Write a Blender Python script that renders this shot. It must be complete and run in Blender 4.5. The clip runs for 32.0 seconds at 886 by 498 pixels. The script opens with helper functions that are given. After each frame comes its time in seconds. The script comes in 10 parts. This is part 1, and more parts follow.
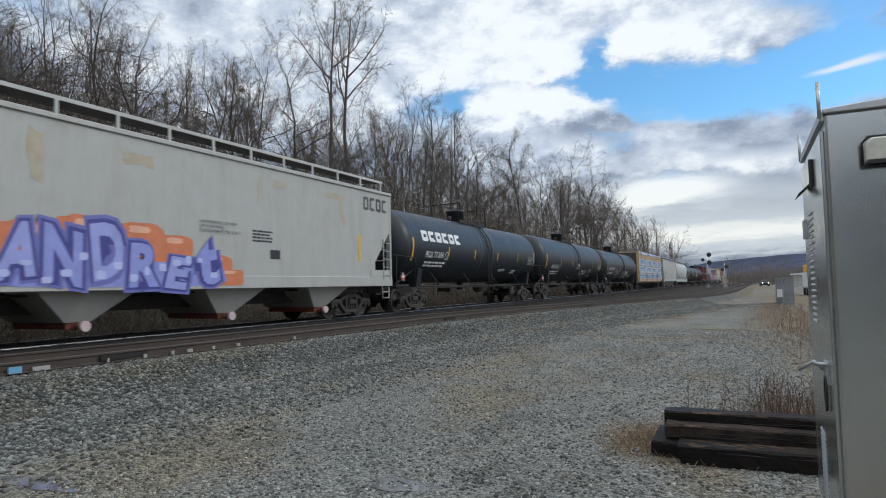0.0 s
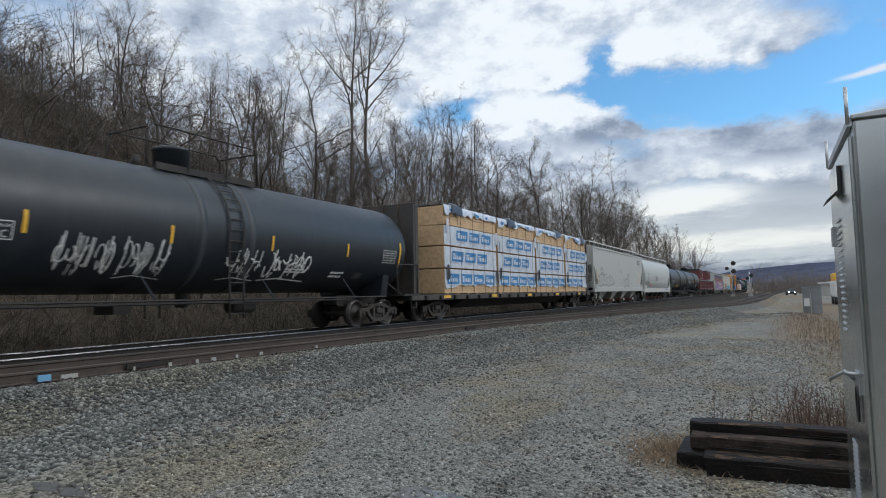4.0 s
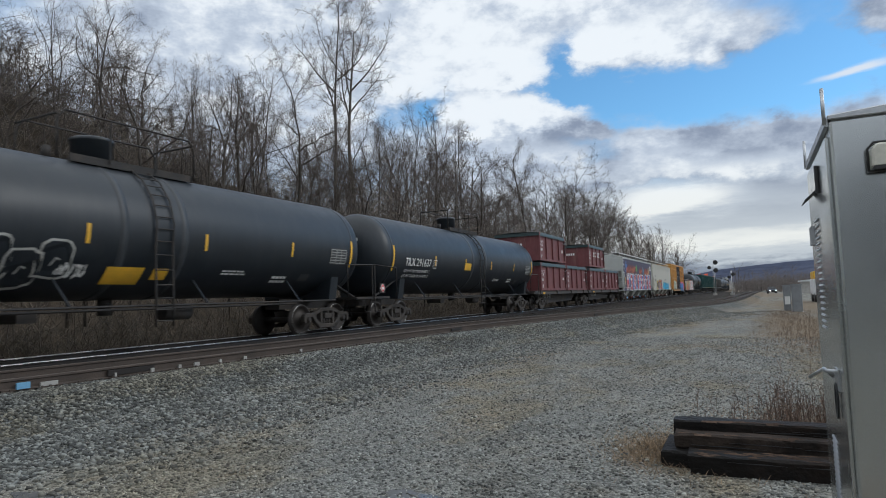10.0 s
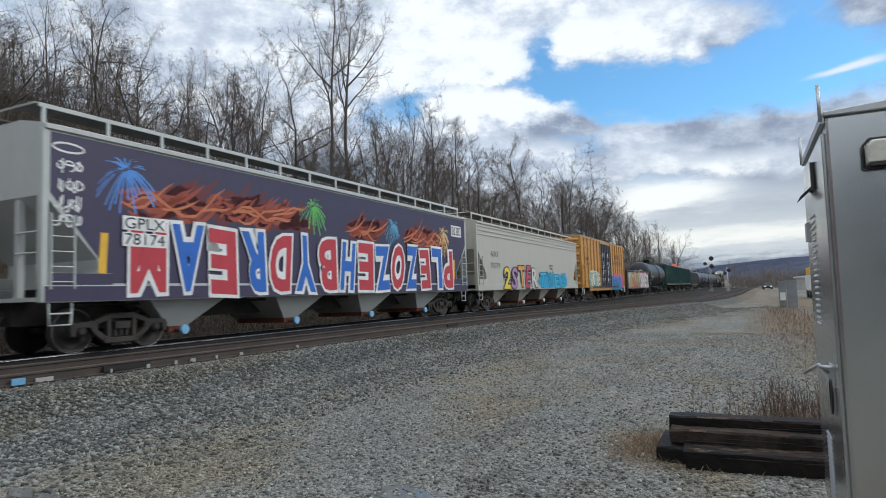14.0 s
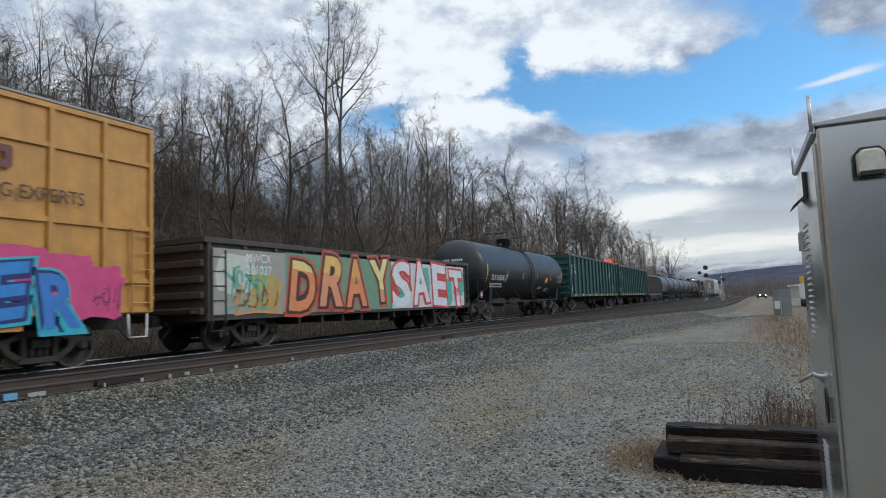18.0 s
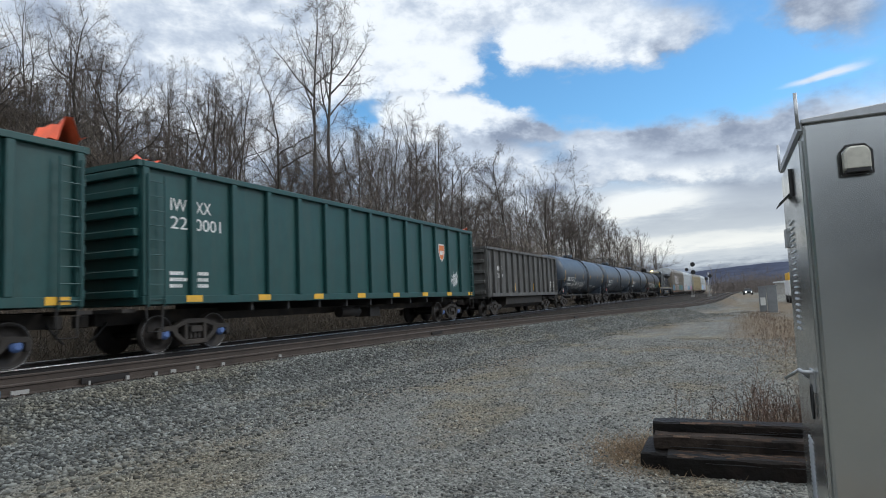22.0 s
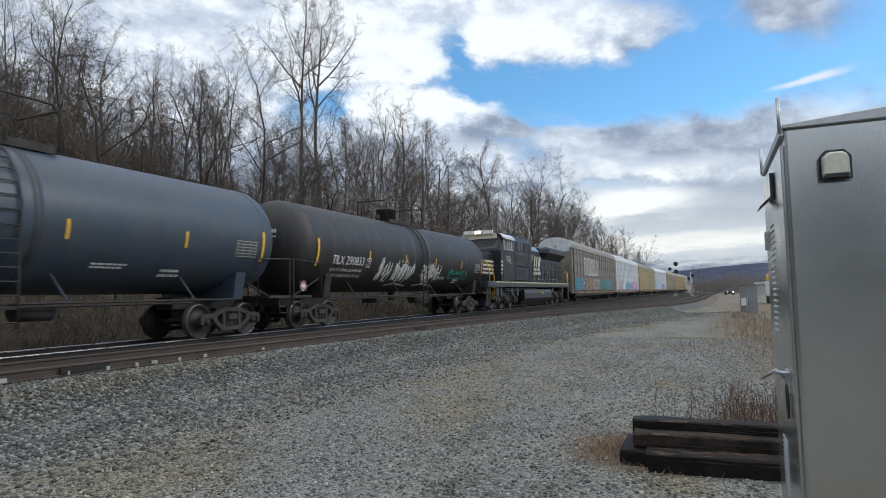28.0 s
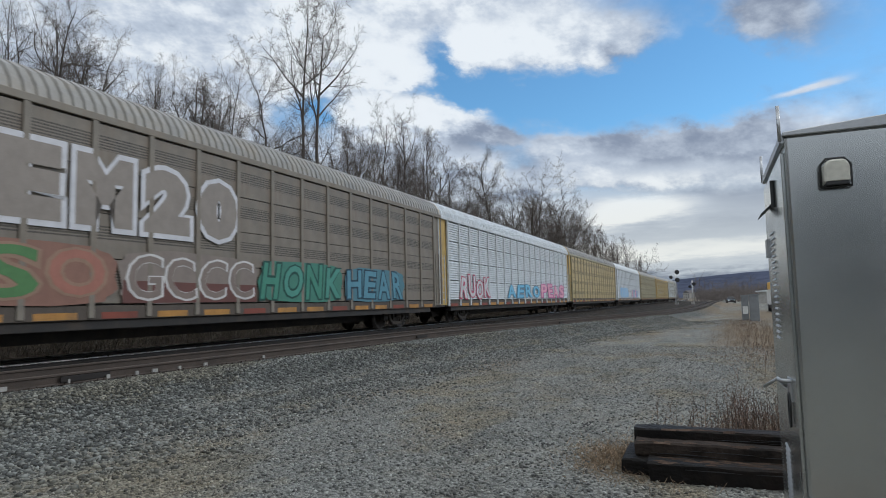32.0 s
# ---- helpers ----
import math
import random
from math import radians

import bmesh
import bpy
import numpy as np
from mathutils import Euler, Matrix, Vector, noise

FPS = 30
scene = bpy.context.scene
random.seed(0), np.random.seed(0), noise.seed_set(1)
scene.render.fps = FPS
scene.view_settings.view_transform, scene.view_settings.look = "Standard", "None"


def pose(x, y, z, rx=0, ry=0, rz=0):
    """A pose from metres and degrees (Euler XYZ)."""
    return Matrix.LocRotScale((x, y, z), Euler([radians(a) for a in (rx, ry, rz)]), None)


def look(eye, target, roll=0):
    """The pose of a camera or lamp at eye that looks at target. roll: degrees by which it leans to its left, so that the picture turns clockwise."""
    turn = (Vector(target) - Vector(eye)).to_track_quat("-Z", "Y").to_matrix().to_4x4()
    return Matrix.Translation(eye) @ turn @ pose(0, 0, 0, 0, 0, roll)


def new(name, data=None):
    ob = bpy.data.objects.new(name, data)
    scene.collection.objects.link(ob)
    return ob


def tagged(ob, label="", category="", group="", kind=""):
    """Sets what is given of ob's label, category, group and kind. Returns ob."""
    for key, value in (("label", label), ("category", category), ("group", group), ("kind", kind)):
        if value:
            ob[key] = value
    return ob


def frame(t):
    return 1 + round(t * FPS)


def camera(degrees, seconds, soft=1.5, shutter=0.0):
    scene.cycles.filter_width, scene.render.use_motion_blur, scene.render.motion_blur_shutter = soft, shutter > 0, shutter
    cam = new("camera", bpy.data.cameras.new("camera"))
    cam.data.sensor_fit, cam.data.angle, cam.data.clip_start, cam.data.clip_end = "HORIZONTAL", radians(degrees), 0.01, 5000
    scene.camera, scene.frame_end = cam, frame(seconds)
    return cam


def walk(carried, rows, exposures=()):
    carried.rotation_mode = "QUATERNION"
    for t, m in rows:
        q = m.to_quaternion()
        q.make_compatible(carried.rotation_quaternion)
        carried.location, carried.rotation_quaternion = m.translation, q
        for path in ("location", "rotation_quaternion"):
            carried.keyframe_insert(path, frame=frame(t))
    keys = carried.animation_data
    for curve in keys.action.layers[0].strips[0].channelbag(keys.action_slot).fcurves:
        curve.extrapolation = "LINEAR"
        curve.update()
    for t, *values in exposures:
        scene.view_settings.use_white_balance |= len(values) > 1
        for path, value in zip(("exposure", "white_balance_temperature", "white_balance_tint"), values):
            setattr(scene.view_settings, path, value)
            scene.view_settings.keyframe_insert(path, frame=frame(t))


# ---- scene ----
# The eye stands 1.6 m over a gravel lot; the main track runs along +y at x = -13.35.
EYE, RAIL = 1.6, 0.6
cam = camera(70.5, 32.0, soft=1.0, shutter=0.15)
# seconds, drift x, y, z in metres, yaw, pitch, roll in degrees
PATH = [
    (0.0, 0.001, -0.005, -0.002, 25.94, 3.40, 1.21),
    (0.5, 0.000, -0.005, -0.005, 25.99, 3.46, 1.15),
    (1.0, 0.001, -0.008, -0.002, 25.99, 3.57, 1.41),
    (1.5, 0.003, -0.007, -0.002, 25.98, 3.71, 1.43),
    (2.0, 0.000, -0.003, -0.002, 25.98, 3.77, 1.25),
    (2.5, -0.003, -0.008, -0.001, 26.10, 3.87, 1.38),
    (3.0, -0.004, -0.007, -0.001, 26.39, 4.29, 1.35),
    (3.5, -0.007, -0.015, -0.004, 27.47, 4.51, 1.55),
    (5.5, -0.008, -0.019, -0.007, 28.09, 3.61, 1.05),
    (6.0, -0.006, -0.003, -0.002, 27.92, 3.63, 1.35),
    (6.5, -0.007, -0.006, -0.002, 27.64, 3.85, 1.34),
    (7.0, -0.009, 0.004, 0.000, 27.51, 4.14, 1.44),
    (7.5, -0.021, -0.002, -0.006, 27.51, 4.25, 1.08),
    (8.0, -0.014, -0.003, -0.005, 27.20, 4.17, 1.21),
    (8.5, -0.008, 0.003, -0.005, 26.97, 4.06, 1.40),
    (9.0, -0.007, 0.004, -0.002, 26.58, 4.05, 1.50),
    (9.5, -0.008, -0.005, -0.003, 26.55, 4.18, 1.47),
    (10.0, -0.002, -0.013, -0.003, 26.46, 4.40, 1.84),
    (10.5, -0.000, -0.019, -0.003, 26.36, 4.40, 1.71),
    (11.0, -0.007, -0.010, -0.003, 26.40, 3.67, 1.79),
    (11.5, -0.010, -0.007, -0.006, 26.37, 3.37, 1.80),
    (12.0, -0.008, -0.008, -0.005, 26.34, 3.43, 1.75),
    (12.5, -0.004, 0.001, -0.005, 26.28, 3.52, 1.79),
    (13.0, -0.008, -0.004, -0.003, 26.38, 3.82, 1.89),
    (13.5, -0.000, -0.002, -0.002, 26.32, 3.96, 1.97),
    (14.0, -0.001, -0.005, -0.001, 26.15, 4.02, 1.83),
    (14.5, 0.002, -0.012, -0.000, 26.21, 4.12, 2.34),
    (15.0, 0.004, -0.012, -0.001, 26.01, 4.13, 2.17),
    (15.5, 0.004, -0.001, 0.001, 25.74, 4.17, 2.00),
    (17.5, -0.008, -0.001, 0.004, 25.98, 4.99, 2.08),
    (18.0, -0.001, -0.007, 0.002, 25.72, 5.00, 2.23),
    (18.5, 0.006, -0.002, 0.003, 25.78, 5.13, 2.64),
    (19.0, 0.004, -0.007, 0.004, 25.98, 5.53, 1.92),
    (19.5, 0.008, -0.008, 0.002, 26.64, 5.90, 1.05),
    (20.0, 0.018, -0.022, 0.004, 25.22, 6.02, 1.51),
    (20.5, 0.019, -0.020, 0.002, 25.15, 5.27, 2.65),
    (21.0, 0.005, 0.009, 0.000, 25.19, 3.34, 1.86),
    (21.5, 0.004, 0.020, -0.001, 24.71, 3.55, 2.82),
    (22.0, -0.003, 0.014, 0.003, 24.71, 4.66, 2.28),
    (22.5, -0.001, 0.015, 0.007, 24.92, 5.64, 2.16),
    (23.0, 0.004, 0.027, 0.014, 25.77, 5.96, 2.20),
    (23.5, 0.004, -0.005, 0.004, 25.03, 6.48, 1.83),
    (24.0, 0.005, -0.011, 0.005, 25.10, 6.72, 1.63),
    (24.5, 0.011, -0.014, 0.003, 25.16, 6.06, 1.62),
    (25.0, 0.010, -0.001, 0.004, 25.64, 4.84, 1.36),
    (25.5, 0.007, 0.001, 0.004, 25.17, 4.85, 1.20),
    (26.0, 0.008, 0.003, 0.005, 24.24, 4.50, 0.93),
    (26.5, 0.006, 0.003, 0.009, 23.13, 3.98, 1.13),
    (28.5, 0.008, -0.000, 0.008, 23.38, 4.38, 1.32),
    (29.0, 0.011, -0.000, 0.007, 23.42, 4.63, 1.34),
    (29.5, 0.016, 0.005, 0.010, 23.37, 4.72, 1.75),
    (30.0, 0.011, 0.003, 0.005, 23.22, 4.78, 1.49),
    (30.5, 0.011, 0.003, 0.008, 23.22, 4.80, 1.60),
    (31.0, 0.010, -0.001, 0.004, 23.22, 4.85, 1.70),
    (31.5, 0.011, 0.005, 0.006, 23.30, 4.85, 1.53),
    (32.0, 0.008, 0.002, 0.005, 23.41, 4.93, 1.32),
]
walk(cam, [(t, pose(x, y, EYE + z, 90 + pitch, roll, yaw)) for t, x, y, z, yaw, pitch, roll in PATH], [(0.0, -0.10, 6000, 8), (5.5, -0.18, 6000, 8), (8.5, -0.22, 6000, 8), (12.0, -0.10, 6000, 8), (14.0, -0.02, 6000, 8), (15.0, -0.20, 6000, 8), (18.0, -0.15, 6000, 8), (24.0, -0.05, 6000, 8), (31.0, 0.00, 6000, 8), (32.0, -0.25, 6000, 8)])

# ---- sky and light ----
world = bpy.data.worlds.new("overcast_sky")
scene.world = world
world.use_nodes = True
SUN_EL, SUN_AZ = radians(34), radians(62)   # azimuth from +y towards +x


def nd(tree, kind, **ins):
    n = tree.nodes.new(kind)
    for k, v in ins.items():
        if k.startswith("i"):
            k = int(k[1:])
            if hasattr(v, "is_output"):
                tree.links.new(v, n.inputs[k])
            else:
                n.inputs[k].default_value = v
        elif k == "op":
            n.operation = v
    return n


def mth(tree, op, a, b=0.0, c=None, clamp=False):
    n = nd(tree, "ShaderNodeMath", op=op, i0=a, i1=b)
    if c is not None:
        if hasattr(c, "is_output"):
            tree.links.new(c, n.inputs[2])
        else:
            n.inputs[2].default_value = c
    n.use_clamp = clamp
    return n.outputs[0]


def mixc(tree, fac, a, b):
    n = tree.nodes.new("ShaderNodeMix")
    n.data_type = "RGBA"
    for s, v in ((n.inputs[0], fac), (n.inputs[6], a), (n.inputs[7], b)):
        if hasattr(v, "is_output"):
            tree.links.new(v, s)
        else:
            s.default_value = v if isinstance(v, float) else (*v[:3], 1.0)
    return n.outputs[2]


def smooth(tree, x, lo, hi):
    n = tree.nodes.new("ShaderNodeMapRange")
    n.interpolation_type = "SMOOTHSTEP"
    tree.links.new(x, n.inputs[0])
    n.inputs[1].default_value, n.inputs[2].default_value = lo, hi
    return n.outputs[0]


# the cloud sheet lies flat, so its clouds are named by where they stand from the lot: azimuth and elevation in degrees, half widths, weight, whiteness
SHEET, WIND = 500.0, (-6.6, -6.4)
CLOUDS = [(-23.8, 22.6, 5.6, 4.0, 0.85, 1.0), (-20.2, 19.6, 3.2, 1.7, 0.65, 1.0), (-25, 27, 9, 3, 0.8, 0.70), (-17.6, 25.2, 3.0, 2.2, 0.6, 0.80), (-18.5, 18.2, 3.6, 0.5, -0.40, 0.40),
          (-46, 24, 13, 6, 0.85, 0.66), (-38, 16.5, 6, 4.5, 0.6, 0.66), (-41, 21.5, 5, 1.4, 0.3, 0.3), (-37, 27, 7, 3, 0.6, 0.85), (-54, 15, 13, 6, 0.7, 0.58),
          (-30.0, 18.4, 2.6, 1.6, 0.35, 0.9), (-27.9, 17.0, 1.6, 1.0, -0.5, 0.5), (-31.5, 16.6, 1.6, 1.2, -0.3, 0.5),
          (-11.6, 20.9, 3.4, 1.6, 0.75, 0.95), (-6.3, 21.0, 4.6, 1.7, 0.8, 0.88), (-0.6, 20.4, 3.6, 1.8, 0.75, 0.46), (-12.4, 25.0, 5.5, 1.9, 0.7, 0.75), (-5, 24.2, 5, 1.5, 0.5, 0.6),
          (-19.2, 16.3, 4.4, 1.5, 1.1, 1.05), (-15.0, 15.4, 1.8, 0.9, 0.7, 0.85), (-23.8, 15.6, 3.0, 1.4, 0.65, 0.9), (-12.6, 14.3, 1.6, 0.6, 0.65, 0.16), (-17.5, 14.0, 3.6, 0.7, 0.6, 0.30), (-16.0, 12.5, 3.6, 0.9, 0.75, 0.72),
          (-26, 12.4, 5, 2.2, 0.65, 0.52), (-20.5, 12.2, 3.0, 1.2, 0.6, 0.45), (-14, 10.8, 4, 0.8, 0.6, 0.40),
          (-8.6, 13.2, 3.2, 0.9, 0.7, 0.55), (-2.4, 12.3, 5.0, 1.0, 0.85, 0.18), (3.4, 11.9, 4.5, 1.1, 0.8, 0.22), (9, 11.5, 5, 2.2, 0.75, 0.34), (-6.5, 11.6, 3.0, 0.7, 0.5, 0.80),
          (-11.5, 9.9, 3.5, 1.0, 0.6, 0.48), (-6.5, 8.0, 4.0, 1.1, -0.7, 0.8), (-1.5, 10.2, 7.5, 0.9, 0.75, 0.66), (4, 9.0, 7, 1.0, 0.75, 0.36), (-20, 9.2, 8, 1.6, 0.6, 0.6),
          (-2, 16.6, 9, 1.4, -0.6, 0.5), (-15.6, 20.2, 0.9, 1.6, -0.55, 0.5), (-13.2, 17.6, 3.0, 1.0, -0.55, 0.5), (5, 17.6, 4.5, 2.4, -0.5, 0.5), (11.0, 20.0, 3.4, 2.6, 0.7, 0.24)]


def blobs(t, az, el, rows):
    """Sums soft ellipses: their weight, and their whiteness by weight."""
    total, tone = None, None
    for a, e, ra, re, w, s in rows:
        u = mth(t, "DIVIDE", mth(t, "SUBTRACT", az, a), ra)
        v = mth(t, "DIVIDE", mth(t, "SUBTRACT", el, e), re)
        q = mth(t, "MULTIPLY_ADD", u, u, mth(t, "MULTIPLY", v, v))
        g = mth(t, "EXPONENT", mth(t, "MULTIPLY", q, -0.9))
        total = mth(t, "MULTIPLY", g, w) if total is None else mth(t, "MULTIPLY_ADD", g, w, total)
        k = mth(t, "MULTIPLY", g, abs(w))
        tone = ((mth(t, "MULTIPLY", k, s), k) if tone is None else (mth(t, "MULTIPLY_ADD", k, s, tone[0]), mth(t, "ADD", k, tone[1])))
    return total, mth(t, "DIVIDE", tone[0], mth(t, "ADD", tone[1], 0.02))


def turbulence(t, az, el, a, b, z, detail, size):
    at = nd(t, "ShaderNodeCombineXYZ", i0=mth(t, "MULTIPLY", az, a), i1=mth(t, "MULTIPLY", el, b), i2=z)
    return nd(t, "ShaderNodeTexNoise", i0=at.outputs[0], i2=size, i3=detail, i4=0.6).outputs[0]


def cloud_tone(t, tone, el):
    """From the grey of the undersides to sunlit white."""
    c = mixc(t, smooth(t, tone, 0.05, 0.62), (0.31, 0.355, 0.45), (0.64, 0.69, 0.77))
    c = mixc(t, smooth(t, tone, 0.5, 0.95), c, (1.03, 1.035, 1.03))
    return nd(t, "ShaderNodeVectorMath", op="MULTIPLY", i0=c, i1=mixc(t, smooth(t, el, 4.0, 13.0), (1.0, 0.965, 0.88), (1.0, 1.0, 1.0))).outputs[0]


def build_sky():
    t = world.node_tree
    t.nodes.clear()
    tc = t.nodes.new("ShaderNodeTexCoord").outputs["Generated"]
    x, y, z = nd(t, "ShaderNodeSeparateXYZ", i0=tc).outputs
    az = mth(t, "MULTIPLY", mth(t, "ARCTAN2", x, y), 57.2958)
    el = mth(t, "MULTIPLY", mth(t, "ARCSINE", z), 57.2958)
    sky = t.nodes.new("ShaderNodeTexSky")
    sky.sky_type, sky.sun_disc = "NISHITA", False
    sky.sun_elevation, sky.sun_rotation = SUN_EL, SUN_AZ
    sky.air_density, sky.dust_density, sky.ozone_density = 1.0, 0.15, 2.5
    blue = nd(t, "ShaderNodeVectorMath", op="SCALE", i0=sky.outputs[0])
    blue.inputs[3].default_value = 0.15
    blue = nd(t, "ShaderNodeVectorMath", op="MULTIPLY", i0=blue.outputs[0], i1=(0.84, 1.14, 1.19))
    # the far deck low over the horizon, in flat streaks, with a bright break over the end of the wood
    n1 = turbulence(t, az, el, 0.055, 0.22, 1.7, 8.0, 1.0)
    n2 = turbulence(t, az, el, 0.10, 0.5, 5.2, 8.0, 1.3)
    ww = mth(t, "MULTIPLY_ADD", n2, 3.0, mth(t, "ADD", el, -1.5))
    wa = mth(t, "MULTIPLY_ADD", n1, 6.0, mth(t, "ADD", az, -3.0))
    low, tone = blobs(t, wa, ww, ((-6.4, 7.6, 3.8, 0.9, 1.2, 1.15), (1.5, 6.9, 6, 0.8, 0.5, 0.42), (-9, 6.0, 6, 0.5, 0.4, 0.5), (0, 4.2, 14, 0.7, 0.4, 0.9), (-2, 5.4, 9, 0.6, 0.4, 0.5), (-3, 3.0, 9, 0.45, 0.4, 0.62), (6, 9.5, 9, 2.0, 0.5, 0.30), (-12, 7.5, 3, 1.0, 0.4, 0.4), (-20, 8, 9, 3, 0.4, 0.62), (-14, 9.5, 6, 1.2, 0.3, 0.5)))
    deck = cloud_tone(t, mth(t, "ADD", tone, mth(t, "MULTIPLY_ADD", n2, 0.5, -0.25)), el)
    out = mixc(t, smooth(t, mth(t, "MULTIPLY_ADD", n1, 4.0, el), 16.0, 10.0), blue.outputs[0], deck)
    # one high streak of ice cloud
    streak, _ = blobs(t, az, mth(t, "MULTIPLY_ADD", n2, 1.2, mth(t, "MULTIPLY_ADD", az, -0.10, mth(t, "ADD", el, 0.2))), ((7.2, 16.1, 2.6, 0.34, 1.0, 1.0), (9.5, 16.3, 2.0, 0.5, 0.6, 1.0)))
    out = mixc(t, smooth(t, mth(t, "MULTIPLY", streak, mth(t, "ADD", n1, 0.4)), 0.2, 1.15), out, (0.84, 0.88, 0.94))
    # the closed deck to the side and behind
    side = smooth(t, mth(t, "ABSOLUTE", mth(t, "ADD", mth(t, "MULTIPLY_ADD", n1, 20.0, az), 12.0)), 44.0, 74.0)
    veil = cloud_tone(t, mth(t, "MULTIPLY_ADD", n1, 0.6, 0.40), el)
    out = mixc(t, side, out, veil)
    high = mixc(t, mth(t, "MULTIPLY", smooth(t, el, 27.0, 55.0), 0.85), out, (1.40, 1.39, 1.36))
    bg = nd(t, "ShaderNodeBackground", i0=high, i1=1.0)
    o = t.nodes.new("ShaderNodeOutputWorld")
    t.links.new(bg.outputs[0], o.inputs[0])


def build_clouds():
    """A flat sheet of broken cloud, thin where the blue shows, that drifts with the wind."""
    m = bpy.data.materials.new("broken_cloud")
    m.use_nodes = True
    t = m.node_tree
    t.nodes.clear()
    tc = t.nodes.new("ShaderNodeTexCoord").outputs["Object"]
    x, y, z = nd(t, "ShaderNodeSeparateXYZ", i0=tc).outputs
    far = mth(t, "SQRT", mth(t, "MULTIPLY_ADD", x, x, mth(t, "MULTIPLY", y, y)))
    az = mth(t, "MULTIPLY", mth(t, "ARCTAN2", x, y), 57.2958)
    el = mth(t, "MULTIPLY", mth(t, "ARCTAN2", SHEET, far), 57.2958)
    n1 = turbulence(t, az, el, 0.13, 0.24, 1.7, 7.0, 1.0)
    n2 = turbulence(t, az, el, 0.30, 0.50, 7.7, 5.0, 1.0)
    n3 = turbulence(t, az, el, 0.30, 0.50, 3.1, 5.0, 1.0)
    wa = mth(t, "MULTIPLY_ADD", n2, 5.0, mth(t, "ADD", az, -2.5))
    we = mth(t, "MULTIPLY_ADD", n3, 3.4, mth(t, "ADD", el, -1.7))
    c, tone = blobs(t, wa, we, CLOUDS)
    c = mth(t, "ADD", c, mth(t, "MULTIPLY_ADD", n1, 0.55, mth(t, "MULTIPLY_ADD", n2, 0.40, -0.32)))
    over, _ = blobs(t, wa, mth(t, "ADD", we, 1.3), [q for q in CLOUDS if q[4] > 0.5])
    mask = smooth(t, c, 0.02, 0.74)
    edge = mth(t, "MULTIPLY", smooth(t, el, 7.4, 9.6), smooth(t, el, 33.0, 28.0))
    edge = mth(t, "MULTIPLY", edge, mth(t, "MULTIPLY", smooth(t, az, -84.0, -66.0), smooth(t, az, 40.0, 24.0)))
    # thin rims let the blue through; the folds are greyer than the crowns
    tone = mth(t, "ADD", tone, mth(t, "MULTIPLY_ADD", n3, 1.3, -0.64))
    tone = mth(t, "ADD", tone, mth(t, "MULTIPLY_ADD", n1, 0.7, -0.36))
    tone = mth(t, "ADD", tone, mth(t, "MULTIPLY", mth(t, "MINIMUM", mth(t, "SUBTRACT", c, mth(t, "ADD", over, 0.12)), 0.25), 0.25))
    em = nd(t, "ShaderNodeEmission", i0=cloud_tone(t, tone, el), i1=1.0)
    clear = t.nodes.new("ShaderNodeBsdfTransparent")
    mix = t.nodes.new("ShaderNodeMixShader")
    t.links.new(mth(t, "MULTIPLY", mask, edge), mix.inputs[0])
    t.links.new(clear.outputs[0], mix.inputs[1])
    t.links.new(em.outputs[0], mix.inputs[2])
    o = t.nodes.new("ShaderNodeOutputMaterial")
    t.links.new(mix.outputs[0], o.inputs[0])
    m.cycles.emission_sampling = "NONE"
    me = bpy.data.meshes.new("backdrop")
    azs, els = [-84 + 4 * i for i in range(32)], (33, 29, 25, 22, 19, 17, 15, 13, 11.5, 10, 8.8, 7.3)
    vs = [(SHEET / math.tan(radians(e)) * math.sin(radians(a)), SHEET / math.tan(radians(e)) * math.cos(radians(a)), 0.0) for e in els for a in azs]
    n = len(azs)
    me.from_pydata(vs, [], [(j * n + i, j * n + i + 1, (j + 1) * n + i + 1, (j + 1) * n + i) for j in range(len(els) - 1) for i in range(n - 1)])
    me.materials.append(m)
    return tagged(new("backdrop", me), "broken white and grey clouds drifting over blue sky", "clouds", kind="structure")


clouds = build_clouds()
build_sky()
sun = new("sun", bpy.data.lights.new("sun", "SUN"))
sun.data.energy, sun.data.angle, sun.data.color = 0.9, radians(18), (1.0, 0.95, 0.88)
sun.matrix_world = look((0, 0, 0), (-math.sin(SUN_AZ) * math.cos(SUN_EL), -math.cos(SUN_AZ) * math.cos(SUN_EL), -math.sin(SUN_EL)))


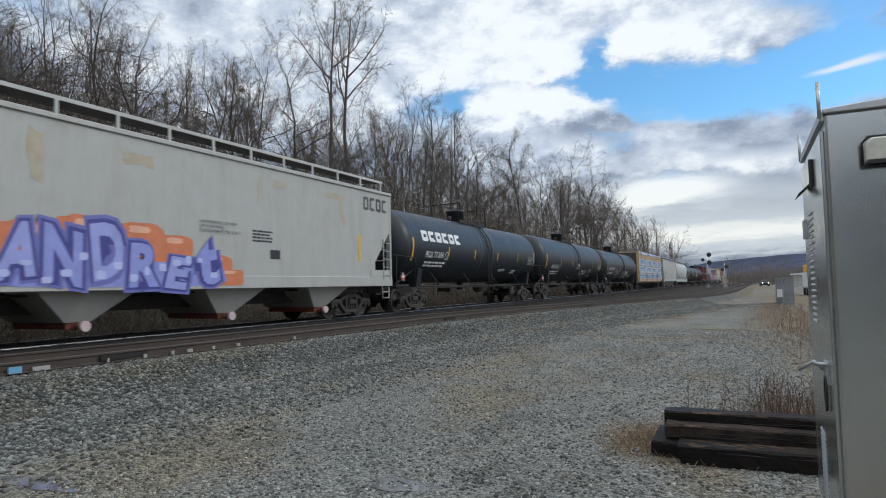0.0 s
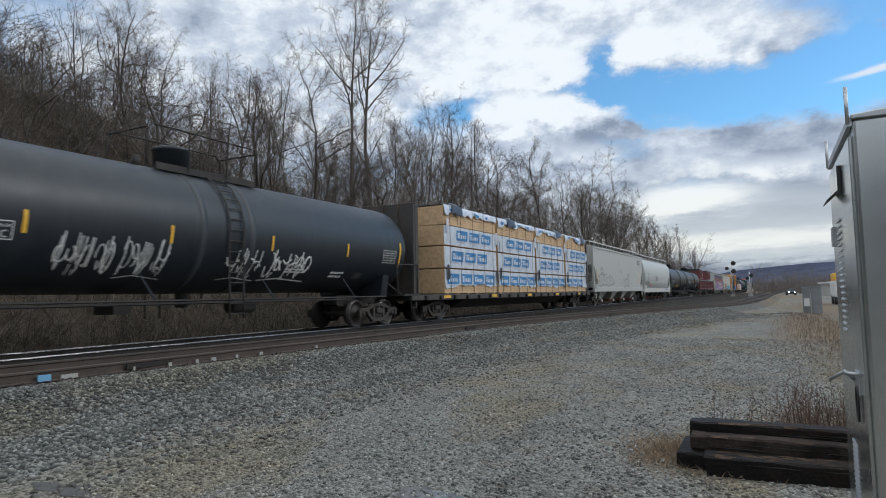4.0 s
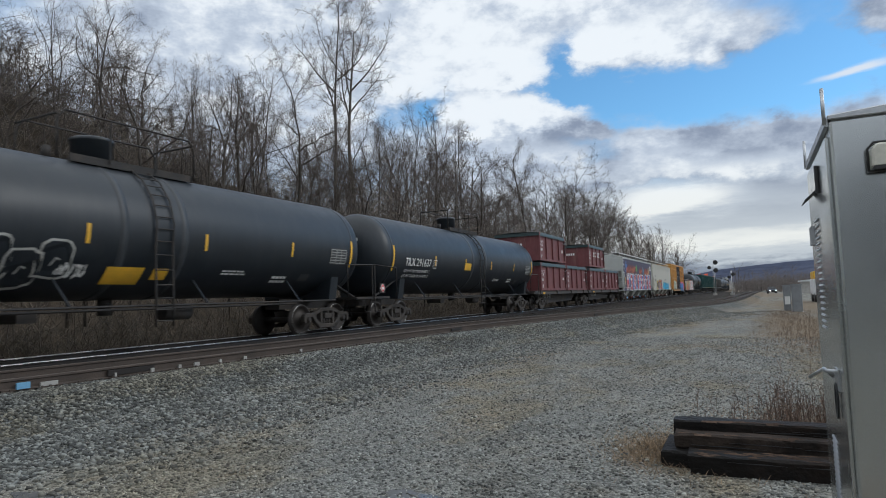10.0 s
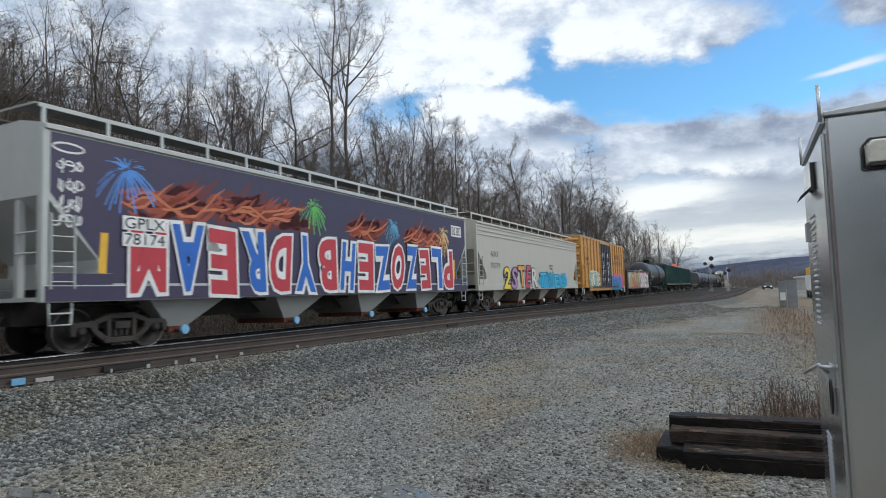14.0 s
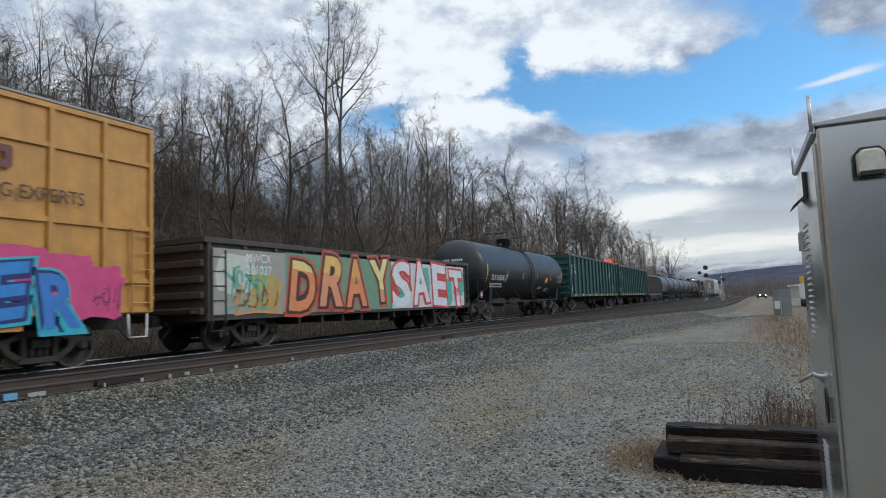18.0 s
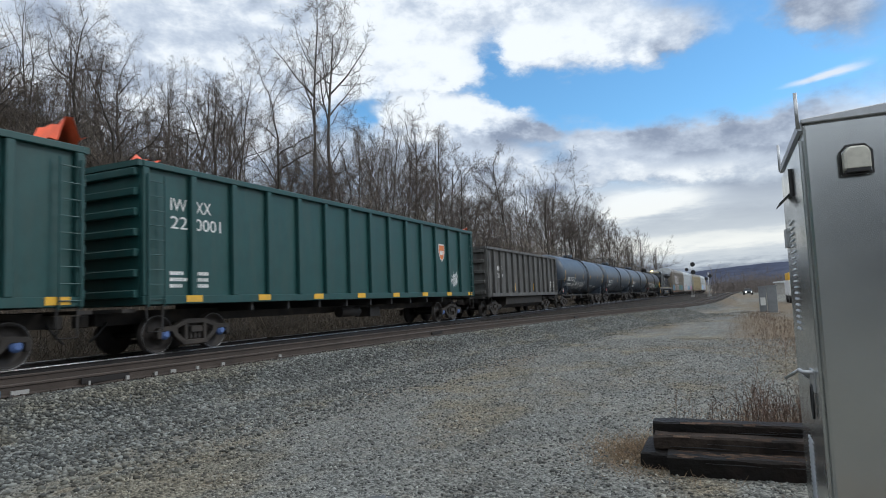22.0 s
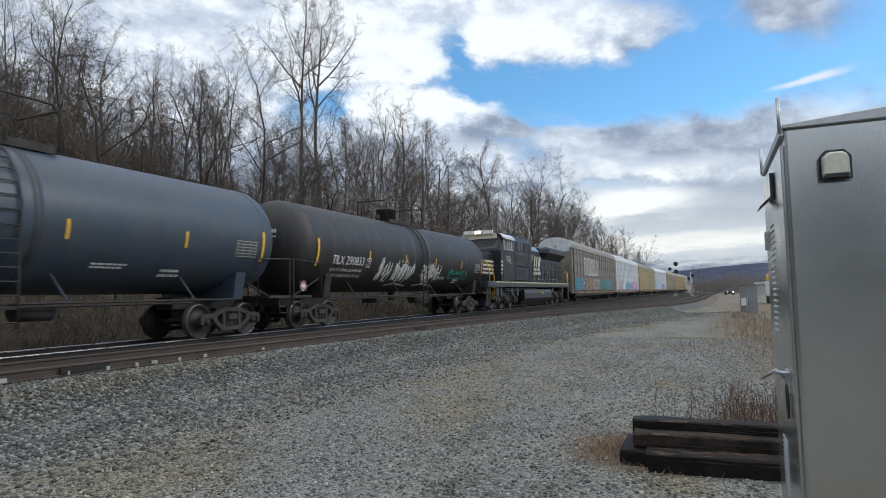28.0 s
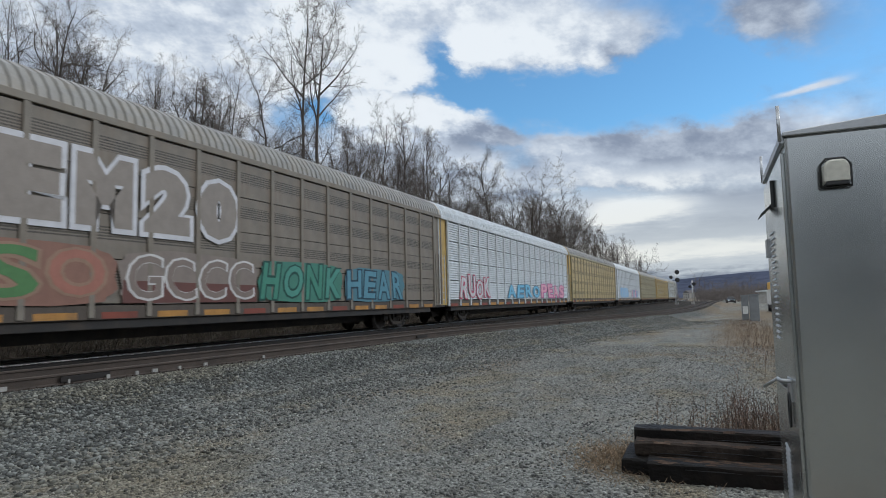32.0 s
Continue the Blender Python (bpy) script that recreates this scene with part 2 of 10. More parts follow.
# ---- materials ----
def mat(name, base, rough=0.6, metal=0.0, var=0.18, scale=2.0, dirt=None, amount=0.4, streak=0.0, bump=0.0, grain=40.0, spec=0.5, per=False, emit=0.0):
    """A painted, worn or natural surface: colour clouds, dirt, fine grain and relief at real size."""
    m = bpy.data.materials.new(name)
    m.use_nodes = True
    t = m.node_tree
    b = t.nodes["Principled BSDF"]
    b.inputs["Roughness"].default_value, b.inputs["Metallic"].default_value = rough, metal
    b.inputs["Specular IOR Level"].default_value = spec
    tc = t.nodes.new("ShaderNodeTexCoord").outputs["Object"]
    n1 = nd(t, "ShaderNodeTexNoise", i0=tc, i2=scale, i3=5.0, i4=0.62)
    n2 = nd(t, "ShaderNodeTexNoise", i0=tc, i2=grain, i3=2.0, i4=0.6)
    lo, hi = [c * (1 - var) for c in base], [min(1, c * (1 + var)) for c in base]
    f = mth(t, "MULTIPLY_ADD", n2.outputs[0], 0.35, mth(t, "MULTIPLY", n1.outputs[0], 0.8), clamp=True)
    col = mixc(t, smooth(t, f, 0.3, 0.8), lo, hi)
    if per:
        inf = t.nodes.new("ShaderNodeObjectInfo")
        v = mth(t, "MULTIPLY_ADD", inf.outputs["Random"], 0.5, 0.75)
        vm = nd(t, "ShaderNodeVectorMath", op="SCALE", i0=col)
        t.links.new(v, vm.inputs[3])
        col = vm.outputs[0]
    if dirt:
        mp = nd(t, "ShaderNodeMapping", i0=tc)
        mp.inputs["Scale"].default_value = (1.6, 1.6, 0.22) if streak else (0.9, 0.9, 0.9)
        n3 = nd(t, "ShaderNodeTexNoise", i0=mp.outputs[0], i2=1.7, i3=6.0, i4=0.66)
        d = mth(t, "MULTIPLY", smooth(t, n3.outputs[0], 0.42, 0.75), amount)
        if streak:
            n4 = nd(t, "ShaderNodeTexNoise", i0=mp.outputs[0], i2=9.0, i3=3.0, i4=0.6)
            d = mth(t, "MULTIPLY_ADD", smooth(t, n4.outputs[0], 0.5, 0.8), streak, d, clamp=True)
        col = mixc(t, d, col, dirt)
    t.links.new(col, b.inputs["Base Color"])
    r = mth(t, "MULTIPLY_ADD", n1.outputs[0], 0.24, rough - 0.12, clamp=True)
    t.links.new(r, b.inputs["Roughness"])
    if bump:
        bp = nd(t, "ShaderNodeBump", i0=bump, i1=0.01, i2=n2.outputs[0])
        for k in bp.inputs:
            if k.name == "Height":
                t.links.new(n2.outputs[0], k)
            elif k.name == "Strength":
                k.default_value = bump
            elif k.name == "Distance":
                k.default_value = 0.02
        t.links.new(bp.outputs[0], b.inputs["Normal"])
    if emit:
        b.inputs["Emission Color"].default_value = (*base, 1)
        b.inputs["Emission Strength"].default_value = emit
    return m


GRIME = (0.07, 0.055, 0.045)
hopper_grey = mat("hopper_grey", (0.45, 0.45, 0.425), 0.5, var=0.06, dirt=(0.30, 0.24, 0.16), amount=0.22, streak=0.18)
hopper_pale = mat("hopper_pale", (0.45, 0.455, 0.43), 0.45, var=0.05, dirt=(0.36, 0.34, 0.29), amount=0.2, streak=0.14)
hopper_white = mat("hopper_white", (0.49, 0.51, 0.49), 0.45, var=0.05, dirt=(0.40, 0.38, 0.32), amount=0.2, streak=0.14)
hopper_cream = mat("hopper_cream", (0.50, 0.485, 0.42), 0.45, var=0.05, dirt=(0.38, 0.33, 0.25), amount=0.2, streak=0.14)
rust_stain = mat("rust_stain", (0.46, 0.40, 0.30), 0.8, var=0.12, scale=5.0, dirt=(0.45, 0.45, 0.425), amount=1.0)
tank_black = mat("tank_black", (0.0150, 0.0200, 0.0260), 0.43, dirt=(0.036, 0.038, 0.041), amount=0.45, streak=0.25)
belt_grey = mat("belt_grey", (0.045, 0.050, 0.056), 0.5, dirt=(0.02, 0.022, 0.024), amount=0.7)
tank_grey = mat("tank_grey", (0.042, 0.060, 0.084), 0.42, dirt=(0.085, 0.075, 0.065), amount=0.45, streak=0.3)
tank_rusty = mat("tank_rusty", (0.021, 0.021, 0.022), 0.55, dirt=(0.065, 0.047, 0.038), amount=0.7, streak=0.4)
under_black = mat("under_black", (0.028, 0.026, 0.025), 0.75, dirt=(0.08, 0.06, 0.045), amount=0.6, bump=0.3)
bogie_brown = mat("bogie_brown", (0.042, 0.037, 0.033), 0.8, dirt=(0.085, 0.068, 0.054), amount=0.6, bump=0.4)
wheel_steel = mat("wheel_steel", (0.042, 0.038, 0.036), 0.6, 0.3, dirt=(0.08, 0.062, 0.048), amount=0.6)
tread_steel = mat("tread_steel", (0.26, 0.255, 0.25), 0.35, 0.9, var=0.1)
yellow_tape = mat("yellow_tape", (0.80, 0.46, 0.04), 0.5, var=0.12, dirt=(0.3, 0.2, 0.08), amount=0.3)
white_paint = mat("white_paint", (0.80, 0.80, 0.78), 0.55, var=0.1, dirt=(0.45, 0.43, 0.4), amount=0.4)
black_paint = mat("black_paint", (0.03, 0.03, 0.032), 0.5)
epic_red = mat("oxide_red", (0.155, 0.047, 0.050), 0.55, dirt=(0.25, 0.13, 0.11), amount=0.6, streak=0.35)
tarp_green = mat("tarp_green", (0.035, 0.058, 0.06), 0.6, bump=0.5, grain=9.0)
car_yellow = mat("car_yellow", (0.54, 0.275, 0.065), 0.5, dirt=(0.30, 0.17, 0.06), amount=0.35, streak=0.2)
door_navy = mat("door_navy", (0.022, 0.028, 0.045), 0.5, dirt=(0.1, 0.09, 0.08), amount=0.4)
gon_dark = mat("gon_dark", (0.055, 0.052, 0.05), 0.7, dirt=(0.12, 0.085, 0.06), amount=0.6, streak=0.3)
coal_grey = mat("coal_grey", (0.115, 0.115, 0.110), 0.65, var=0.3, scale=1.1, dirt=(0.045, 0.034, 0.028), amount=1.0, streak=0.6)
iws_green = mat("deep_green", (0.016, 0.070, 0.068), 0.42, dirt=(0.06, 0.085, 0.07), amount=0.35, streak=0.2)
orange_cloth = mat("orange_cloth", (0.85, 0.13, 0.05), 0.7)
loco_black = mat("loco_black", (0.013, 0.016, 0.021), 0.42, dirt=(0.04, 0.037, 0.034), amount=0.5, streak=0.25, spec=0.3)
loco_grey = mat("loco_grey", (0.05, 0.055, 0.06), 0.5, dirt=(0.09, 0.08, 0.07), amount=0.5)
rack_tan = mat("rack_tan", (0.215, 0.192, 0.158), 0.55, dirt=(0.20, 0.14, 0.09), amount=0.5, streak=0.2)
rack_roof = mat("rack_roof", (0.29, 0.28, 0.26), 0.55, 0.1, dirt=(0.32, 0.27, 0.2), amount=0.5)
rack_white = mat("rack_white", (0.60, 0.63, 0.65), 0.5, dirt=(0.36, 0.34, 0.3), amount=0.4, streak=0.2)
rack_yellow = mat("rack_yellow", (0.52, 0.36, 0.12), 0.5, dirt=(0.3, 0.2, 0.1), amount=0.4, streak=0.2)
rack_olive = mat("rack_olive", (0.36, 0.33, 0.22), 0.55, dirt=(0.25, 0.19, 0.12), amount=0.5, streak=0.2)
wrap_white = mat("wrap_white", (0.56, 0.60, 0.66), 0.35, var=0.2, scale=3.5, bump=0.5, grain=9.0)
wrap_blue = mat("wrap_blue", (0.030, 0.19, 0.44), 0.35, var=0.2)
wrap_black = mat("wrap_black", (0.03, 0.03, 0.035), 0.35, bump=0.8, grain=8.0)
lumber = mat("lumber", (0.58, 0.40, 0.23), 0.7, var=0.25, scale=6.0, dirt=(0.4, 0.25, 0.12), amount=0.4)
glass_dark = mat("glass_dark", (0.012, 0.016, 0.02), 0.08, var=0.05)
alu = mat("aluminium", (0.60, 0.615, 0.605), 0.24, 0.95, var=0.08, scale=1.3, dirt=(0.36, 0.37, 0.37), amount=0.3, streak=0.1)
alu_dull = mat("aluminium_dull", (0.52, 0.53, 0.54), 0.45, 0.85, var=0.12)
lamp_cover = mat("lamp_cover", (0.62, 0.60, 0.52), 0.4)
dark_metal = mat("dark_metal", (0.05, 0.05, 0.05), 0.5, 0.6)
creosote = mat("creosote", (0.0085, 0.0075, 0.007), 0.65, dirt=(0.07, 0.04, 0.025), amount=0.2, bump=0.8, grain=22.0, scale=1.2, spec=0.2)
tie_wood = mat("tie_wood", (0.062, 0.052, 0.044), 0.9, dirt=(0.03, 0.026, 0.022), amount=0.7, bump=0.8, grain=30.0, per=True)
rail_rust = mat("rail_rust", (0.078, 0.060, 0.049), 0.7, 0.2, var=0.25, dirt=(0.045, 0.036, 0.03), amount=0.6, bump=0.3)
rail_dark = mat("rail_dark", (0.022, 0.019, 0.018), 0.7, 0.2, dirt=(0.05, 0.038, 0.03), amount=0.4)
rail_shine = mat("rail_shine", (0.72, 0.715, 0.70), 0.30, 1.0, var=0.1)
stone_grey = mat("stone_grey", (0.22, 0.215, 0.205), 0.85, var=0.35, grain=25.0, bump=0.4)
bark = mat("bark", (0.088, 0.075, 0.065), 0.95, var=0.35, scale=1.0, dirt=(0.06, 0.065, 0.04), amount=0.4, bump=0.5, grain=14.0)
twig = mat("twig", (0.120, 0.099, 0.086), 0.95, var=0.3)
thorn = mat("thorn", (0.195, 0.165, 0.138), 0.95, var=0.4, scale=0.5)
brush = mat("brush", (0.122, 0.102, 0.080), 0.95, var=0.45, scale=0.6)
dry_grass = mat("dry_grass", (0.25, 0.18, 0.115), 0.95, var=0.35, scale=0.8)
weed = mat("weed", (0.13, 0.085, 0.062), 0.95, var=0.35)
concrete = mat("concrete", (0.36, 0.35, 0.33), 0.9, var=0.2, bump=0.4)
box_grey = mat("box_grey", (0.22, 0.23, 0.24), 0.5, 0.3)
# the blue of this far wood is painted distance haze
hazed_ridge = mat("hazed_ridge", (0.115, 0.125, 0.17), 1.0, var=0.3, scale=0.02, grain=0.12, spec=0.0)
house_white = mat("house_white", (0.72, 0.72, 0.72), 0.8)
house_roof = mat("house_roof", (0.14, 0.13, 0.13), 0.9)
lamp_glow = mat("lamp_glow", (1.0, 0.62, 0.25), 0.4, emit=14.0)
lamp_white = mat("lamp_white", (1.0, 0.95, 0.85), 0.4, emit=10.0)


def strands(m, lo=0.45, hi=1.75):
    """Makes every stalk of a thicket its own shade."""
    t = m.node_tree
    b = t.nodes["Principled BSDF"]
    col = b.inputs["Base Color"].links[0].from_socket
    g = t.nodes.new("ShaderNodeNewGeometry").outputs["Random Per Island"]
    v = nd(t, "ShaderNodeVectorMath", op="SCALE", i0=col)
    t.links.new(mth(t, "MULTIPLY_ADD", mth(t, "POWER", g, 1.6), hi - lo, lo), v.inputs[3])
    t.links.new(v.outputs[0], b.inputs["Base Color"])


for m_ in (brush, dry_grass, weed, thorn):
    strands(m_)
PAINT = {}


def paint(r, g, b):
    k = (r, g, b)
    if k not in PAINT:
        PAINT[k] = mat("spray_paint", k, 0.5, var=0.12, scale=4.0)
    return PAINT[k]


# ---- mesh tools ----
class Shape:
    """Collects the faces of one part."""

    def __init__(self):
        self.v, self.f, self.s = [], [], []

    def add(self, verts, faces, smooth_=False):
        k = len(self.v)
        self.v += [tuple(p) for p in verts]
        self.f += [tuple(i + k for i in q) for q in faces]
        self.s += [smooth_] * len(faces)
        return self

    def box(self, x0, x1, y0, y1, z0, z1):
        return self.add([(x0, y0, z0), (x1, y0, z0), (x1, y1, z0), (x0, y1, z0), (x0, y0, z1), (x1, y0, z1), (x1, y1, z1), (x0, y1, z1)],
                        [(3, 2, 1, 0), (4, 5, 6, 7), (0, 1, 5, 4), (1, 2, 6, 5), (2, 3, 7, 6), (3, 0, 4, 7)])

    def cyl(self, p, q, r, r2=None, n=10, cap=True):
        p, q = Vector(p), Vector(q)
        r2 = r if r2 is None else r2
        d = (q - p).normalized()
        a = d.orthogonal().normalized()
        b = d.cross(a)
        ring = [(math.cos(2 * math.pi * i / n), math.sin(2 * math.pi * i / n)) for i in range(n)]
        vs = [p + (a * c + b * s) * r for c, s in ring] + [q + (a * c + b * s) * r2 for c, s in ring]
        self.add(vs, [(i, (i + 1) % n, n + (i + 1) % n, n + i) for i in range(n)], n > 6)
        if cap:
            k = len(self.v) - 2 * n
            self.f += [tuple(k + i for i in reversed(range(n))), tuple(k + n + i for i in range(n))]
            self.s += [False, False]
        return self

    def tube(self, pts, r, n=6):
        pts = [Vector(p) for p in pts]
        if len(pts) == 2:
            return self.cyl(pts[0], pts[1], r, n=n)
        rings, a = [], None
        for i, p in enumerate(pts):
            d = (pts[min(i + 1, len(pts) - 1)] - pts[max(i - 1, 0)]).normalized()
            a = d.orthogonal().normalized() if a is None else (a - d * a.dot(d)).normalized()
            b = d.cross(a)
            rings.append([p + (a * math.cos(6.2832 * k / n) + b * math.sin(6.2832 * k / n)) * r for k in range(n)])
        return self.loft(rings, True, True)

    def prism(self, poly, axis, a, b):
        """Extrudes a polygon of the other two coordinates (in order) along an axis."""
        n = len(poly)

        def at(p, c):
            return {"x": (c, p[0], p[1]), "y": (p[0], c, p[1]), "z": (p[0], p[1], c)}[axis]
        vs = [at(p, a) for p in poly] + [at(p, b) for p in poly]
        return self.add(vs, [tuple(range(n)), tuple(reversed(range(n, 2 * n)))] + [(n + i, n + (i + 1) % n, (i + 1) % n, i) for i in range(n)])

    def loft(self, rings, cap=True, smooth_=False, closed=True):
        n = len(rings[0])
        vs = [p for r in rings for p in r]
        fs = []
        for k in range(len(rings) - 1):
            for i in range(n if closed else n - 1):
                j = (i + 1) % n
                fs.append((k * n + i, k * n + j, (k + 1) * n + j, (k + 1) * n + i))
        self.add(vs, fs, smooth_)
        if cap:
            k = len(self.v) - len(vs)
            self.f += [tuple(k + i for i in reversed(range(n))), tuple(k + (len(rings) - 1) * n + i for i in range(n))]
            self.s += [False, False]
        return self

    def lathe(self, prof, n=24, centre=(0, 0, 0), axis="x"):
        """Turns a profile of (along, radius) round an axis."""
        rings = []
        for a, r in prof:
            ring = []
            for i in range(n):
                c, s = r * math.cos(2 * math.pi * i / n), r * math.sin(2 * math.pi * i / n)
                p = {"x": (a, c, s), "y": (c, a, s), "z": (c, s, a)}[axis]
                ring.append((p[0] + centre[0], p[1] + centre[1], p[2] + centre[2]))
            rings.append(ring)
        return self.loft(rings, True, True)

    def mesh(self, name, material, bevel=0.0):
        me = bpy.data.meshes.new(name)
        me.from_pydata(self.v, [], self.f)
        me.polygons.foreach_set("use_smooth", self.s)
        bm = bmesh.new()
        bm.from_mesh(me)
        bmesh.ops.recalc_face_normals(bm, faces=bm.faces)
        if bevel:
            es = [e for e in bm.edges if len(e.link_faces) == 2 and e.calc_face_angle(0) > 0.6]
            bmesh.ops.bevel(bm, geom=es, offset=bevel, segments=1, affect="EDGES", clamp_overlap=True)
        bm.to_mesh(me)
        bm.free()
        if material:
            me.materials.append(material)
        return me


def part(name, shape, material, parent=None, label="", bevel=0.0, at=None):
    """Links a shape as one mesh object under its thing or part."""
    me = shape if isinstance(shape, bpy.types.Mesh) else shape.mesh(name, material, bevel)
    ob = new(name, me)
    if parent:
        ob.parent = parent
    if at is not None:
        ob.location = at
    if label:
        ob["label"] = label
    return ob


def thing(name, label, category, m=None, group="", kind=""):
    ob = new(name)
    ob.empty_display_size = 0.3
    if m is not None:
        ob.matrix_basis = m
    return tagged(ob, label, category, group, kind)


GLYPHS = {}


def glyph(text, offset=0.0, shear=0.0):
    """Outlines of a word in the built-in font as plain faces, scaled to one unit of width and height."""
    k = (text, offset, shear)
    if k not in GLYPHS:
        cu = bpy.data.curves.new("letters", "FONT")
        cu.body, cu.offset, cu.shear, cu.resolution_u = text, offset, shear, 3
        ob = bpy.data.objects.new("letters", cu)
        me = bpy.data.meshes.new_from_object(ob)
        vs = [v.co.copy() for v in me.vertices]
        fs = [tuple(p.vertices) for p in me.polygons]
        bpy.data.objects.remove(ob)
        bpy.data.meshes.remove(me)
        xs, ys = [v.x for v in vs], [v.y for v in vs]
        GLYPHS[k] = (vs, fs, min(xs), max(xs), min(ys), max(ys))
    return GLYPHS[k]


def lay(shape, pts, faces, where, eps):
    """Lays flat outlines (along, up) on a side given by where(along, up) -> outward x."""
    shape.add([(where(u, v) + eps, u, v) for u, v in pts], faces)


def flat(x):
    return lambda u, v: x


def round_side(r, zc):
    return lambda u, v: math.sqrt(max(r * r - (v - zc) ** 2, 0.01))


def word(parent, text, u, v, w, h, where, material, name="lettering", eps=0.006, offset=0.0, shear=0.0, tilt=0.0, label="", flip=False):
    s = Shape()
    vs, fs, x0, x1, y0, y1 = glyph(text, offset, shear)
    lay(s, [(u + (p.x - x0) / (x1 - x0) * w, v + (p.y - y0) / (y1 - y0) * h + tilt * (p.x - x0) / (x1 - x0)) for p in vs], fs, where, eps)
    if flip:
        s.v = [(x, 2 * u + w - y, 2 * v + h + tilt - z) for x, y, z in s.v]
    return part(name, s, material, parent, label)


def bars(parent, u, v, w, h, n, where, material, name="marking", eps=0.006, gap=0.28, slant=0.0):
    """A row of plain bars in place of writing."""
    s = Shape()
    d = w / n
    for i in range(n):
        a, b = u + i * d, u + i * d + d * (1 - gap)
        if h > 0.33:
            # a large mark: plain hollow blocks, each a part of its own
            m = Shape()
            q, c = (b - a) * 0.3, h * 0.1
            out = [(a + c, v), (b - c, v), (b, v + c), (b, v + h - c), (b - c, v + h), (a + c, v + h), (a, v + h - c), (a, v + c)]
            inn = [(min(max(x, a + q), b - q), min(max(y, v + q), v + h - q)) for x, y in out]
            lay(m, out + inn, [(j, (j + 1) % 8, 8 + (j + 1) % 8, 8 + j) for j in range(8) if i % 2 == 0 or j != 2], where, eps)
            last = part(name, m, material, parent)
            continue
        lay(s, [(a, v), (b, v), (b + slant, v + h), (a + slant, v + h)], [(0, 1, 2, 3)], where, eps)
    return part(name, s, material, parent) if s.v else last


def lines(parent, u, v, w, h, rows, where, material, name="small_print", eps=0.006, seed=1):
    """Several lines of small unreadable print."""
    rnd = random.Random(seed)
    s = Shape()
    d = h / rows
    for k in range(rows):
        a = u
        while a < u + w * (0.75 + 0.25 * rnd.random()):
            b = a + w * rnd.uniform(0.08, 0.2)
            z = v + h - (k + 1) * d
            lay(s, [(a, z), (b, z), (b, z + d * 0.55), (a, z + d * 0.55)], [(0, 1, 2, 3)], where, eps)
            a = b + w * 0.03
    return part(name, s, material, parent)


def patch(parent, pts, where, material, name="painted_patch", eps=0.006, label=""):
    s = Shape()
    lay(s, pts, [tuple(range(len(pts)))], where, eps)
    return part(name, s, material, parent, label)


def splash(parent, u, v, w, h, where, material, seed=1, eps=0.004, name="painted_cloud", n=22, rough=0.12):
    """An uneven sprayed field."""
    rnd = random.Random(seed)
    pts = []
    for i in range(n):
        a = 2 * math.pi * i / n
        k = 1 + rnd.uniform(-rough, rough)
        c, s = math.cos(a), math.sin(a)
        pts.append((u + w / 2 + w / 2 * k * math.copysign(abs(c) ** 0.5, c), v + h / 2 + h / 2 * k * math.copysign(abs(s) ** 0.5, s)))
    return patch(parent, pts, where, material, name, eps)


def graffiti(parent, text, u, v, w, h, where, fills, outline, halo=None, seed=3, eps=0.006, wobble=0.08, offset=0.05, flip=False, fade=()):
    """Bulky sprayed letters, each with its outline."""
    rnd = random.Random(seed)
    n = len(text)
    d = w / n
    for i, ch in enumerate(text):
        if ch == " ":
            continue
        a = u + i * d - d * 0.04
        hh = h * rnd.uniform(1 - wobble, 1 + wobble)
        vv = v + h * rnd.uniform(-wobble, wobble) * 0.5
        tl = rnd.uniform(-0.12, 0.12) * h * wobble * 6
        sh = rnd.uniform(-0.2, 0.25)
        if halo:
            word(parent, ch, a - d * 0.06, vv - h * 0.05, d * 1.14, hh * 1.1, where, halo, "graffiti_halo", eps, offset * 2.2, sh, tl, "", flip)
        word(parent, ch, a, vv, d * 1.0, hh, where, outline, "graffiti_outline", eps + 0.003, offset * 1.5, sh, tl, "", flip)
        ob = word(parent, ch, a + d * 0.07, vv + h * 0.05, d * 0.86, hh * 0.9, where, fills[i % len(fills)], "graffiti_letter", eps + 0.006, offset * 0.45, sh, tl, "", flip)
        if fade:
            lower_half(ob, v + h * rnd.uniform(0.38, 0.5), fade[i % len(fade)], "graffiti_letter")


def stroke(shape, pts, width, where, eps):
    """A sprayed line of even width along points on a side."""
    n = len(pts) - 1
    edge = []
    for i, (a, b) in enumerate(pts):
        (p, q), (c, d) = pts[max(i - 1, 0)], pts[min(i + 1, n)]
        l = math.hypot(c - p, d - q) or 1
        nx, ny = -(d - q) / l * width / 2, (c - p) / l * width / 2
        edge += [(a + nx, b + ny), (a - nx, b - ny)]
    lay(shape, edge, [(2 * i, 2 * i + 1, 2 * i + 3, 2 * i + 2) for i in range(n)], where, eps)


def stroke_shape(pts, width, where, eps):
    s = Shape()
    stroke(s, pts, width, where, eps)
    return s


